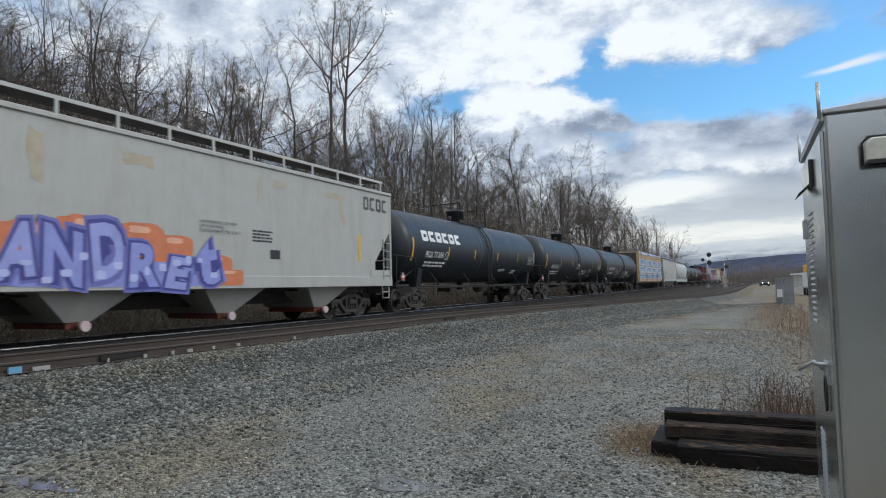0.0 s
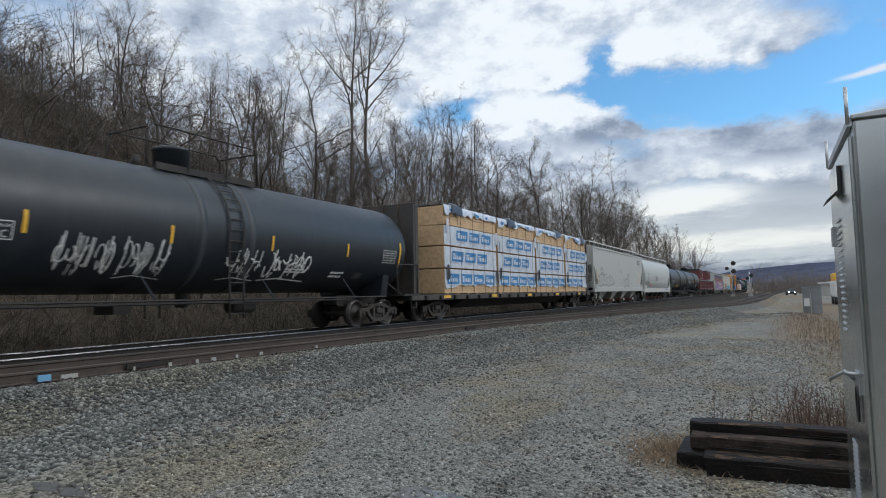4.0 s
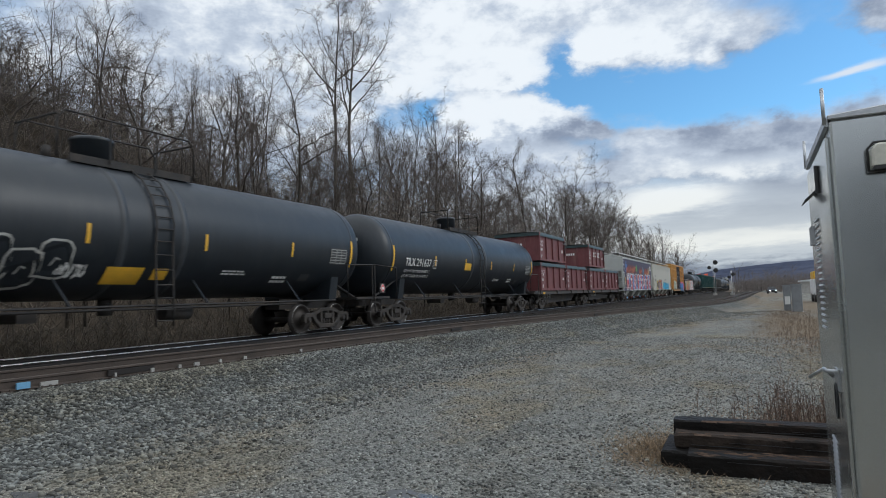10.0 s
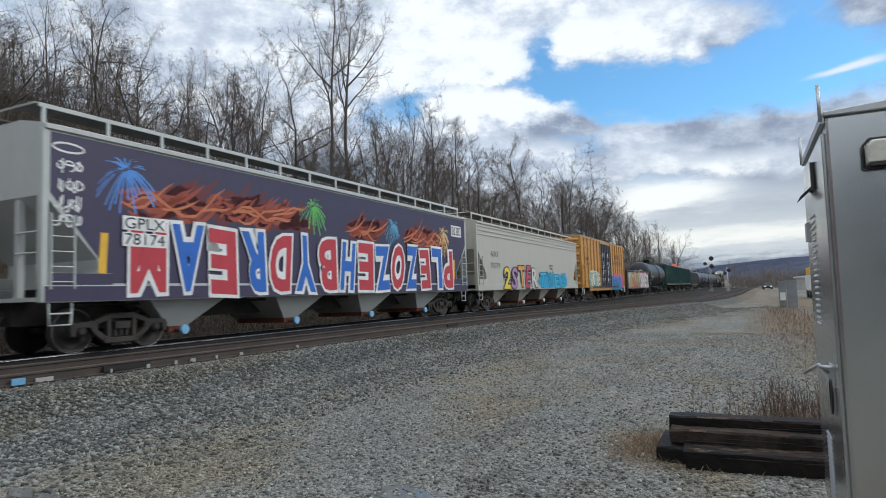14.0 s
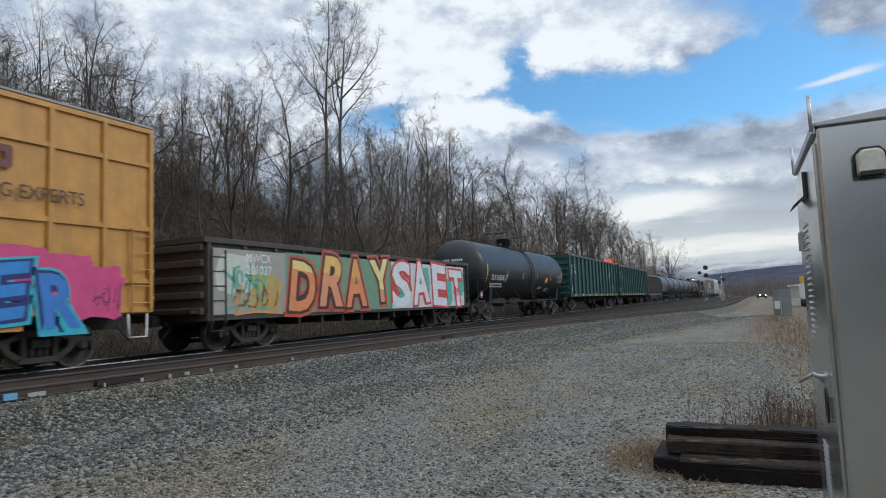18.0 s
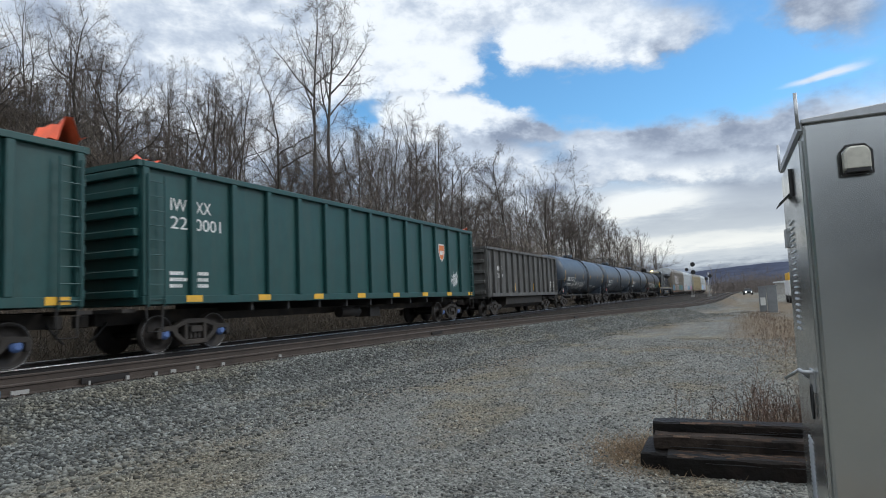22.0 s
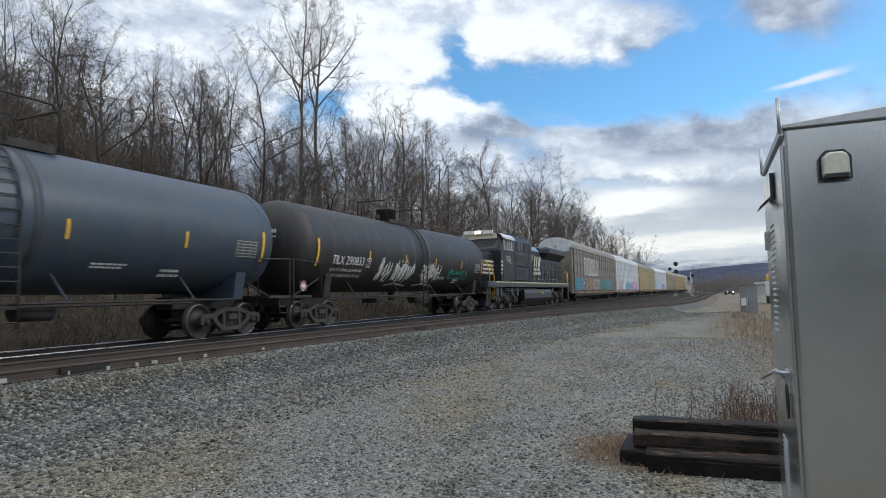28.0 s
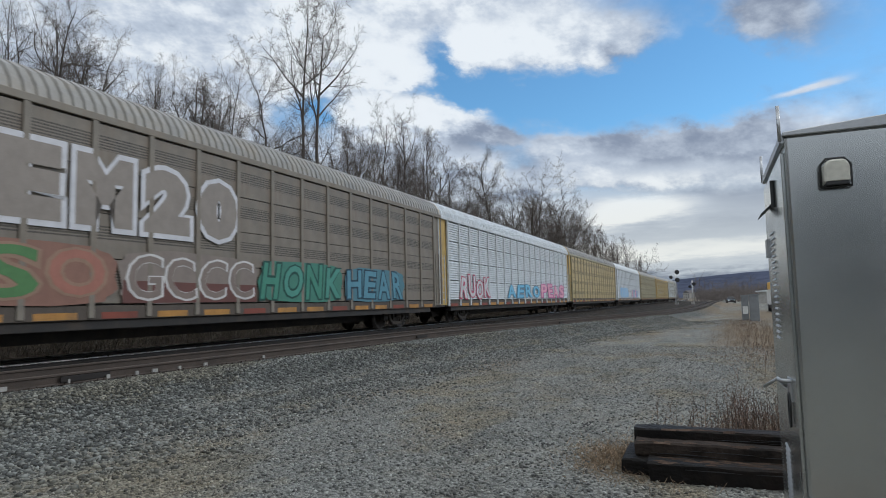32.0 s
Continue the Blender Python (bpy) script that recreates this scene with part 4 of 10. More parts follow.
def build_track(name, xf, y0, y1, label, shine, ties, tie_len):
    tr = thing(name, label, "railway track", kind="structure")
    for off in (-0.7525, 0.7525):
        r = part("rail", rail_mesh(xf, off, y0, y1, 2.0), rail_rust if not shine else rail_dark, tr)
        if shine:
            part("rail_head", strip(xf, off, y0, y1, 4.0, 0.019, RAIL + 0.003), rail_shine, r, "polished running surface")
    if not shine:
        # joint bars and old paint marks on the near rail
        for y in (7.45, 19.3, 31.2):
            part("joint_bar", Shape().box(xf(y) + 0.768, xf(y) + 0.80, y - 0.45, y + 0.45, RAIL - 0.14, RAIL - 0.05), rail_dark, tr, at=(0, 0, 0))
        for y, w in ((7.83, 0.05), (8.4, 0.05), (8.78, 0.10), (9.35, 0.05), (10.0, 0.07), (11.7, 0.06), (6.05, 0.22), (7.13, 0.03)):
            part("paint_mark", Shape().box(xf(y) + 0.80, xf(y) + 0.832, y - w * 0.6, y + w * 0.6, RAIL - 0.165, RAIL - 0.10), concrete, tr, "pale worn paint mark")
        part("paint_mark", Shape().box(xf(5.67) + 0.80, xf(5.67) + 0.84, 5.58, 5.77, RAIL - 0.165, RAIL - 0.07), paint(0.17, 0.38, 0.58), tr, "light blue paint mark")
    tie = Shape().box(-tie_len / 2, tie_len / 2, -0.115, 0.115, -0.18, 0).mesh("tie", tie_wood, 0.012)
    plate = Shape().box(-0.17, 0.17, -0.09, 0.09, 0, 0.016)
    for s in (-1, 1):
        for d in (-0.06, 0.06):
            plate.box(s * 0.10 - 0.012, s * 0.10 + 0.012, d - 0.012, d + 0.012, 0.016, 0.045)
    plate = plate.mesh("tie_plate", rail_rust)
    y, k = ties[0], 0
    rest = Shape()
    while y < ties[1]:
        h = (xf(y + 0.5) - xf(y - 0.5))
        if k < 150:
            ob = part("tie", tie, None, tr, at=(xf(y), y, RAIL - 0.196))
            ob.rotation_euler = (0, 0, -math.atan(h))
            for off in (-0.7525, 0.7525):
                part("tie_plate", plate, None, ob, at=(off, 0, 0))
        else:
            c = xf(y)
            rest.box(c - tie_len / 2, c + tie_len / 2, y - 0.11, y + 0.11, RAIL - 0.36, RAIL - 0.198)
        y += 0.56
        k += 1
    if rest.v:
        tagged(part("far_ties", rest, tie_wood, tr), kind="stuff")
    return tr


# ---- the aluminium signal case beside the camera ----
def build_case():
    c = thing("signal_case", "tall weathered aluminium railway signal case with louvred side door", "signal cabinet")
    x0, x1, y0, y1, z0, z1 = 0.38, 2.05, 3.62, 5.50, 0.16, 2.42
    part("body", Shape().box(x0, x1, y0, y1, z0, z1), alu, c, "brushed weathered aluminium body", 0.012)
    part("plinth", Shape().box(x0 + 0.05, x1 - 0.05, y0 + 0.05, y1 - 0.05, -0.05, z0 - 0.002), concrete, c, "concrete footing")
    r = Shape().prism([(x0 - 0.008, z1), (x1 + 0.03, z1), (x1 + 0.03, z1 + 0.022), ((x0 + x1) / 2, z1 + 0.085), (x0 - 0.008, z1 + 0.022)], "y", y0 - 0.012, y1 + 0.03)
    part("roof", r, alu_dull, c, "low folded aluminium roof", 0.004)
    for yy in (y0 + 0.02, y1 - 0.02):
        part("roof_rod", Shape().cyl((x0 - 0.02, yy, z1 - 0.02), (x0 - 0.02, yy + 0.01, z1 + 0.17), 0.009, n=8), alu_dull, c)
    part("roof_angle", Shape().box(x0 - 0.022, x0 - 0.002, y0 + 0.02, y1 - 0.02, z1 - 0.03, z1 + 0.01), alu_dull, c)
    # the lamp on the front
    lx = 0.590
    lamp = part("lamp", Shape().prism([(lx - 0.055, 2.15), (lx + 0.055, 2.15), (lx + 0.055, 2.24), (lx + 0.035, 2.265), (lx - 0.035, 2.265), (lx - 0.055, 2.24)], "y", y0 - 0.075, y0), lamp_cover, c, "pale weathered lamp hood", 0.01)
    part("lamp_guard", Shape().tube([(lx - 0.066, y0 - 0.03, 2.135), (lx - 0.066, y0 - 0.03, 2.245), (lx - 0.04, y0 - 0.03, 2.276), (lx + 0.04, y0 - 0.03, 2.276), (lx + 0.066, y0 - 0.03, 2.245), (lx + 0.066, y0 - 0.03, 2.135), (lx - 0.066, y0 - 0.03, 2.135)], 0.006), dark_metal, lamp)
    part("lens", Shape().box(lx - 0.048, lx + 0.048, y0 - 0.072, y0 - 0.01, 2.140, 2.158), dark_metal, lamp)
    part("scuffed_label", Shape().box(0.47, 0.60, y0 - 0.003, y0 - 0.0005, 1.235, 1.262), alu, c)
    # the side door with louvres, stay, visor and handle
    d = part("door", Shape().box(x0 - 0.018, x0 - 0.0005, y0 + 0.10, y1 - 0.06, z0 + 0.05, z1 - 0.07), alu, c, "aluminium side door", 0.004)
    slat = Shape().prism([(-0.009, 0), (-0.001, 0), (-0.001, 0.012), (-0.004, 0.010)], "y", -0.15, 0.15).mesh("louvre", alu_dull)
    for i in range(19):
        part("louvre", slat, None, d, at=(x0 - 0.018, 4.78, 1.34 + i * 0.036))
    for i in range(15):
        part("louvre", slat, None, d, at=(x0 - 0.018, 4.66, 0.30 + i * 0.028))
    part("visor", Shape().add([(x0 - 0.02, 4.55, 2.16), (x0 - 0.02, 4.95, 2.16), (x0 - 0.085, 4.97, 2.10), (x0 - 0.085, 4.57, 2.10), (x0 - 0.02, 4.55, 2.168), (x0 - 0.02, 4.95, 2.168), (x0 - 0.085, 4.97, 2.108), (x0 - 0.085, 4.57, 2.108)],
                              [(0, 1, 2, 3), (7, 6, 5, 4), (0, 3, 7, 4), (1, 5, 6, 2), (3, 2, 6, 7), (0, 4, 5, 1)]), dark_metal, d)
    part("visor_stay", Shape().tube([(x0 - 0.028, 4.35, 2.12), (x0 - 0.028, 4.35, 2.28)], 0.012), dark_metal, d)
    part("hinge_box", Shape().box(x0 - 0.035, x0 - 0.018, 5.15, 5.35, 1.86, 1.98), alu_dull, d)
    h = part("handle", Shape().tube([(x0 - 0.03, 4.18, 1.10), (x0 - 0.075, 4.20, 1.14), (x0 - 0.075, 4.0, 1.145), (x0 - 0.02, 3.96, 1.145)], 0.011, 8).tube([(x0 - 0.075, 4.20, 1.14), (x0 - 0.14, 4.30, 1.085)], 0.009, 8), alu_dull, d, "bent bright lever handle")
    part("handle_plate", Shape().box(x0 - 0.026, x0 - 0.019, 3.95, 4.22, 1.04, 1.15), alu_dull, d)
    part("hasp", Shape().tube([(x0 - 0.03, 4.1 + 0.07 * math.sin(a), 0.98 + 0.09 * math.cos(a)) for a in [i * 0.45 for i in range(15)]], 0.006), dark_metal, d)
    # the case is no deeper than its door: draw the sides in to their true depth
    for ob in c.children_recursive:
        if ob.name.startswith("louvre"):
            ob.location.y = y0 + (ob.location.y - y0) * 0.70
            ob.scale.y = 0.75
        else:
            for v in ob.data.vertices:
                if v.co.y > y0:
                    v.co.y = y0 + (v.co.y - y0) * 0.70
    return c


build_case()


# ---- old ties beside the case ----
brown_tie = mat("brown_tie", (0.040, 0.030, 0.024), 0.8, var=0.6, scale=2.4, dirt=(0.008, 0.007, 0.0065), amount=0.97, bump=0.8, grain=22.0, spec=0.2)


WORN = mat("worn_wood", (0.16, 0.105, 0.075), 0.9, var=0.4, scale=9.0, dirt=(0.03, 0.022, 0.018), amount=0.8, bump=0.6)


def build_beam(name, x0, x1, y, z, w, h, label, seed, turn=0.0):
    rnd = random.Random(seed)
    n = 18 if x1 - x0 > 1 else 4
    rings = []
    for i in range(n + 1):
        x = (x1 - x0) * i / n
        j = lambda: rnd.uniform(-0.006, 0.006)
        c = 0.012 + 0.006 * rnd.random()
        rings.append([(x + (rnd.uniform(-0.015, 0.015) if i in (0, n) else 0), a + j(), b + j()) for a, b in ((c, 0), (w - c, 0), (w, c), (w, h - c), (w - c, h), (c, h), (0, h - c), (0, c))])
    ob = part(name, Shape().loft(rings), brown_tie if seed == 2 else creosote, None)
    ob.matrix_basis = pose(x0, y, z, 0, 0, turn)
    if x1 - x0 > 1:
        # drying cracks along the face
        for k in range(5):
            a, zc = rnd.uniform(0.1, 1.5), h * rnd.uniform(0.25, 0.8)
            part("crack", Shape().prism([(a, zc), (a + 0.25, zc - 0.004), (a + rnd.uniform(0.45, 0.7), zc + rnd.uniform(-0.01, 0.01)), (a + 0.3, zc + 0.004)], "y", -0.007, 0.01), black_paint, ob)
        # splinters of bare wood along the worn upper edge
        for k in range({1: 34, 2: 12, 3: 8}.get(seed, 0)):
            a, b, l = rnd.uniform(0.02, 1.0) ** (1.6 if seed == 2 else 1.0) * 1.1, rnd.uniform(-0.004, w * 0.75 if seed == 1 else 0.05), rnd.uniform(0.05, 0.22)
            q = rnd.uniform(0.005, 0.014)
            part("splinter", Shape().loft([[(a, b, h - 0.01), (a, b + q * 0.4, h + 0.004), (a, b + q, h - 0.008)], [(a + l * 0.5, b - q * 0.3, h - 0.01), (a + l * 0.5, b + q * 0.5, h + rnd.uniform(0.005, 0.011)), (a + l * 0.5, b + q * 1.3, h - 0.008)], [(a + l, b, h - 0.012), (a + l, b + q * 0.3, h), (a + l, b + q * 0.5, h - 0.01)]]), WORN, ob)
    return tagged(ob, label, "railway tie", group="stacked old ties")


build_beam("old_tie", -0.61, 1.75, 5.92, -0.02, 0.27, 0.185, "black creosoted tie lying on the gravel, splintered along its top", 1, 1.6)
build_beam("old_tie", -0.755, 1.80, 6.21, 0.142, 0.20, 0.135, "tie with a worn brown face, resting on others", 2, 0.4)
build_beam("old_tie", -0.79, 1.75, 6.42, 0.142, 0.21, 0.218, "blackened tie on top of the stack", 3, 0.3)
build_beam("old_tie", -0.86, -0.62, 6.09, -0.02, 0.70, 0.160, "short tie end lying crosswise under the stack", 4)
build_beam("old_tie", 0.9, 1.2, 6.22, -0.02, 0.42, 0.160, "short tie end lying crosswise under the stack", 6)


# ---- running gear, shared by the cars ----
def build_bogie_meshes():
    frame_s = Shape()
    for s in (-1, 1):
        x0, x1 = (0.98, 1.12) if s > 0 else (-1.12, -0.98)
        frame_s.prism([(-0.62, 0.66), (-0.3, 0.80), (0.3, 0.80), (0.62, 0.66), (0.62, 0.56), (0.28, 0.68), (-0.28, 0.68), (-0.62, 0.56)], "x", x0, x1)
        frame_s.prism([(-0.40, 0.17), (0.40, 0.17), (0.48, 0.29), (-0.48, 0.29)], "x", x0, x1)
        for k in (-1, 1):
            frame_s.prism([(k * 0.56, 0.66), (k * 1.10, 0.62), (k * 1.16, 0.54), (k * 1.14, 0.36), (k * 1.04, 0.34), (k * 1.02, 0.52), (k * 0.74, 0.52), (k * 0.66, 0.40), (k * 0.40, 0.19), (k * 0.32, 0.29), (k * 0.55, 0.46)], "x", x0, x1)
            frame_s.box(x0, x1, k * 0.30 - 0.05, k * 0.30 + 0.05, 0.28, 0.69)
    frame_s.box(-0.98, 0.98, -0.2, 0.2, 0.46, 0.70)
    frame_s.box(-1.16, 1.16, -0.18, 0.18, 0.46, 0.62)
    frame_s.cyl((0, 0, 0.70), (0, 0, 0.84), 0.2, n=14)
    wheel = Shape()
    for s in (-1, 1):
        wheel.lathe([(s * 0.662, 0.10), (s * 0.662, 0.480), (s * 0.690, 0.482), (s * 0.702, 0.462), (s * 0.80, 0.452), (s * 0.802, 0.395), (s * 0.735, 0.37), (s * 0.725, 0.20), (s * 0.82, 0.15), (s * 0.82, 0.09)], 28)
        wheel.cyl((s * 0.82, 0, 0), (s * 1.0, 0, 0), 0.075, n=10)
    wheel.cyl((-0.66, 0, 0), (0.66, 0, 0), 0.085, n=10)
    spring = Shape()
    spring.lathe([(0.30 + j * 0.018, 0.048 if j % 2 == 0 else 0.064) for j in range(11)], 10, (0, 0, 0), "z")
    cap = Shape().lathe([(0, 0.13), (0.05, 0.13), (0.085, 0.10), (0.095, 0.07), (0.12, 0.07)], 14)
    rings = [[(a, r * math.cos(6.2832 * i / 28), r * math.sin(6.2832 * i / 28)) for i in range(28)] for a, r in ((0.803, 0.453), (0.806, 0.449), (0.806, 0.442), (0.803, 0.438))]
    rim = Shape().loft(rings, False, True)
    return (frame_s.mesh("bogie", bogie_brown, 0.012), wheel.mesh("wheel_set", wheel_steel), spring.mesh("spring", bogie_brown),
            cap.mesh("bearing", wheel_steel), rim.mesh("wheel_rim", tread_steel))


BOGIE = build_bogie_meshes()
BLUE_CAP = mat("blue_cap", (0.12, 0.20, 0.45), 0.5)
CAP_BLUE = BOGIE[3].copy()
CAP_BLUE.materials[0] = BLUE_CAP


def add_bogie(car, y, blue=False):
    b = part("bogie", BOGIE[0], None, car, at=(0, y, 0))
    for k in (-0.89, 0.89):
        w = part("wheel_set", BOGIE[1], None, b, at=(0, k, 0.457))
        part("wheel_rim", BOGIE[4], None, w)
        part("bearing", CAP_BLUE if blue else BOGIE[3], None, b, at=(1.0, k, 0.457))
    for k in (-1, 0, 1):
        part("spring", BOGIE[2], None, b, at=(1.05, k * 0.135, 0))
    return b


def add_couplers(car, L):
    for s in (-1, 1):
        part("coupler", Shape().box(-0.09, 0.09, *sorted((s * (L / 2 - 0.3), s * (L / 2 + 0.28))), 0.74, 0.94).box(-0.16, 0.16, *sorted((s * (L / 2 + 0.28), s * (L / 2 + 0.50))), 0.70, 0.98), under_black, car, bevel=0.02)
        part("air_hose", Shape().tube([(0.35, s * (L / 2), 0.8), (0.36, s * (L / 2 + 0.22), 0.55), (0.33, s * (L / 2 + 0.4), 0.38)], 0.025), black_paint, car)


def ladder(parent, x, y0, y1, z0, z1, rungs, material, name="ladder", along="y"):
    s = Shape()
    if along == "y":
        for y in (y0, y1):
            s.tube([(x, y, z0), (x, y, z1)], 0.022)
        for i in range(rungs):
            z = z0 + (z1 - z0) * (i + 0.5) / rungs
            s.tube([(x, y0, z), (x, y1, z)], 0.014)
    else:
        for xx in (y0, y1):
            s.tube([(xx, x, z0), (xx, x, z1)], 0.022)
        for i in range(rungs):
            z = z0 + (z1 - z0) * (i + 0.5) / rungs
            s.tube([(y0, x, z), (y1, x, z)], 0.014)
    return part(name, s, material, parent)


TRAIN = []   # (thing, its middle along the train at 0 s, its height over the rail)


def enlist(ob, u, z=0.0):
    TRAIN.append((ob, u, z))
    return ob


GROUP = "cars of the freight train"


# ---- covered hoppers ----
def covered_hopper(label, L, paint_, style="flat", bays=4, cap_mat=None, top=4.68):
    c = thing("covered_hopper", label, "freight car", group=GROUP)
    h = L / 2
    w = 1.53
    if style == "round":
        prof = [(1.36, None), (1.50, 2.0), (1.55, 2.7), (1.53, 3.45), (1.42, 3.98), (1.14, 4.38), (0.6, top - 0.02)]
    else:
        prof = [(w, None), (w, 2.8), (w, 4.38), (w - 0.03, 4.48), (0.75, top - 0.05)]

    def ring(y, zb):
        side = [(x, zb if z is None else max(z, zb)) for x, z in prof]
        pts = side + [(-x, z) for x, z in reversed(side)]
        return [(x, y, z) for x, z in pts]
    # the side sheets are cut away over the slopes at both ends
    cut = ((0.05, 3.45), (0.5, 2.9), (1.28, 2.1), (1.34, 1.36)) if style == "round" else ((0.05, 3.1), (1.13, 1.9), (1.16, 1.36))
    low = 0.90 if style == "round" else 1.05
    rings = [ring(-h + d, z) for d, z in cut] + [ring(h - d, z) for d, z in reversed(cut)]
    s = Shape().loft(rings)
    body = part("body", s, paint_, c, bevel=0.0)
    if style == "round":
        body.data.polygons.foreach_set("use_smooth", [len(p.vertices) == 4 for p in body.data.polygons])
    for sx in (-1, 1):
        part("side_sill", Shape().box(*sorted((sx * 1.40, sx * 1.56)), -h, h, low, 1.38), paint_, c, bevel=0.015)
        part("eave", Shape().box(*sorted((sx * 1.45, sx * 1.585)), -h + 0.03, h - 0.03, 4.36, 4.46) if style != "round" else Shape().box(*sorted((sx * 1.05, sx * 1.13)), -h + 0.1, h - 0.1, 4.38, 4.44), paint_, c, bevel=0.01)
        for k in (-1, 1):
            part("corner_post", Shape().box(*sorted((sx * 1.38, sx * 1.54)), *sorted((k * (h - 0.13), k * h)), 1.38, 4.36 if style != "round" else 3.5), paint_, c, bevel=0.01)
            part("end_gusset", Shape().box(*sorted((sx * 1.41, sx * 1.55)), *sorted((k * (h - 1.45), k * (h - 0.14))), 1.38, 1.62), paint_, c, bevel=0.01)
    # slope ribs and brake gear at both ends
    for k in (-1, 1):
        part("end_platform", Shape().box(-1.42, 1.42, *sorted((k * (h - 0.55), k * h)), 1.08, 1.16), paint_, c)
        for x in (-0.685, 0.685):
            part("end_post", Shape().box(x - 0.065, x + 0.065, *sorted((k * (h - 0.16), k * (h - 0.04))), 1.16, 3.05), paint_, c)
        part("slope_sheet", Shape().add([(-1.3, k * (h - 0.12), 3.04), (1.3, k * (h - 0.12), 3.04), (1.3, k * (h - 1.9), 1.2), (-1.3, k * (h - 1.9), 1.2), (-1.3, k * (h - 0.2), 2.98), (1.3, k * (h - 0.2), 2.98), (1.3, k * (h - 1.98), 1.14), (-1.3, k * (h - 1.98), 1.14)],
                                        [(0, 1, 2, 3), (7, 6, 5, 4), (0, 4, 5, 1), (3, 2, 6, 7), (0, 3, 7, 4), (1, 5, 6, 2)]), gon_dark, c)
        ladder(c, 1.57, k * (h - 0.62), k * (h - 0.16), 1.30, 2.75, 5, paint_)
        ladder(c, k * (h + 0.03), -1.42, -0.95, 1.2, 4.36, 9, paint_, along="x")
        part("stirrup", Shape().tube([(1.5, k * (h - 0.62), 1.08), (1.5, k * (h - 0.60), 0.62), (1.5, k * (h - 0.18), 0.62), (1.5, k * (h - 0.16), 1.08)], 0.022).tube([(1.5, k * (h - 0.61), 0.84), (1.5, k * (h - 0.17), 0.84)], 0.018), paint_, c)
        part("handrail", Shape().tube([(1.5, k * (h - 0.02), 2.0), (0.7, k * (h - 0.02), 2.0)], 0.02), paint_, c)
        part("handrail", Shape().tube([(1.5, k * (h - 0.02), 2.4), (0.7, k * (h - 0.02), 2.4)], 0.02), paint_, c)
    part("brake_wheel", Shape().lathe([(0, 0.28), (0.03, 0.30), (0.06, 0.28)], 18, (-0.3, -h - 0.1, 2.3), "y"), under_black, c)
    # running board on stanchions along the roof
    zb = top + 0.24
    n = max(8, round(L / 1.35))
    for sx in (-1, 1):
        part("running_board", Shape().box(*sorted((sx * 0.50, sx * 1.20)), -h + 0.1, h - 0.1, zb - 0.03, zb), gon_dark if style != "round" else under_black, c, "dark steel grating walkway")
        post = Shape().box(-0.02, 0.02, -0.035, 0.035, 0, zb - 4.36).mesh("stanchion", paint_)
        for i in range(n + 1):
            if sx > 0 or i % 4 == 0:
                part("stanchion", post, None, c, at=(sx * 1.22, -h + 0.2 + (L - 0.4) * i / n, 4.36))
        part("board_edge", Shape().box(*sorted((sx * 1.205, sx * 1.235)), -h + 0.1, h - 0.1, zb - 0.07, zb + 0.01), paint_, c)
    for i in range(8):
        y = -h + 0.9 + (L - 1.8) * i / 8
        part("roof_hatch", Shape().box(-0.42, 0.42, y + 0.03, y + (L - 1.8) / 8 - 0.03, top - 0.08, top + 0.14), paint_, c, bevel=0.03)
    for k in (-1, 1):
        part("end_rail", Shape().tube([(-1.2, k * (h - 0.1), zb), (-1.2, k * (h - 0.05), zb + 0.0), (1.2, k * (h - 0.05), zb)], 0.02), paint_, c)
    # bays
    span = L - 2 * (3.6 if style != "round" else 4.3)
    for i in range(bays):
        yc = -span / 2 + span * i / (bays - 1) if bays > 1 else 0
        bw = span / (bays - 1) * 0.27
        part("hopper_bay", Shape().loft([[(-1.36, yc - bw, 1.06), (1.36, yc - bw, 1.06), (1.36, yc + bw, 1.06), (-1.36, yc + bw, 1.06)], [(-0.95, yc - 0.28, 0.42), (0.95, yc - 0.28, 0.42), (0.95, yc + 0.28, 0.42), (-0.95, yc + 0.28, 0.42)]]), under_black if style == "round" else paint_, c)
        g = part("outlet", Shape().box(-0.9, 0.9, yc - 0.22, yc + 0.22, 0.28, 0.43).cyl((-1.1, yc, 0.34), (1.12, yc, 0.34), 0.075, n=10), RED_OX, c, bevel=0.0)
        part("outlet_cap", Shape().cyl((1.12, yc, 0.34), (1.22, yc, 0.34), 0.11, n=14), under_black if style == "round" else (cap_mat or white_paint), g)
    part("brake_pipe", Shape().tube([(0.9, -h + 1, 0.98), (0.9, h - 1, 0.98)], 0.03), under_black, c)
    part("centre_sill", Shape().box(-0.3, 0.3, -h + 0.2, h - 0.2, 0.60, 1.08), under_black, c)
    add_bogie(c, -(h - 2.0))
    add_bogie(c, h - 2.0)
    add_couplers(c, L)
    return c


RED_OX = mat("red_oxide", (0.22, 0.06, 0.04), 0.7, dirt=GRIME, amount=0.5)


def hopper_marks(c, L, where, dark=black_paint, stripe=True, seed=1):
    h = L / 2
    if stripe:
        for k in (-1, 1):
            q = h - 2.2 if k > 0 else -h + 1.15
            patch(c, [(q, 1.9), (q + 0.14, 1.9), (q + 0.17, 2.8), (q + 0.03, 2.8)], where, yellow_tape, "reflector")
    lines(c, h * 0.25, 2.3, 0.8, 0.35, 4, where, dark, seed=seed)
    lines(c, -h * 0.62, 1.55, 1.4, 0.3, 2, where, dark, seed=seed + 3)


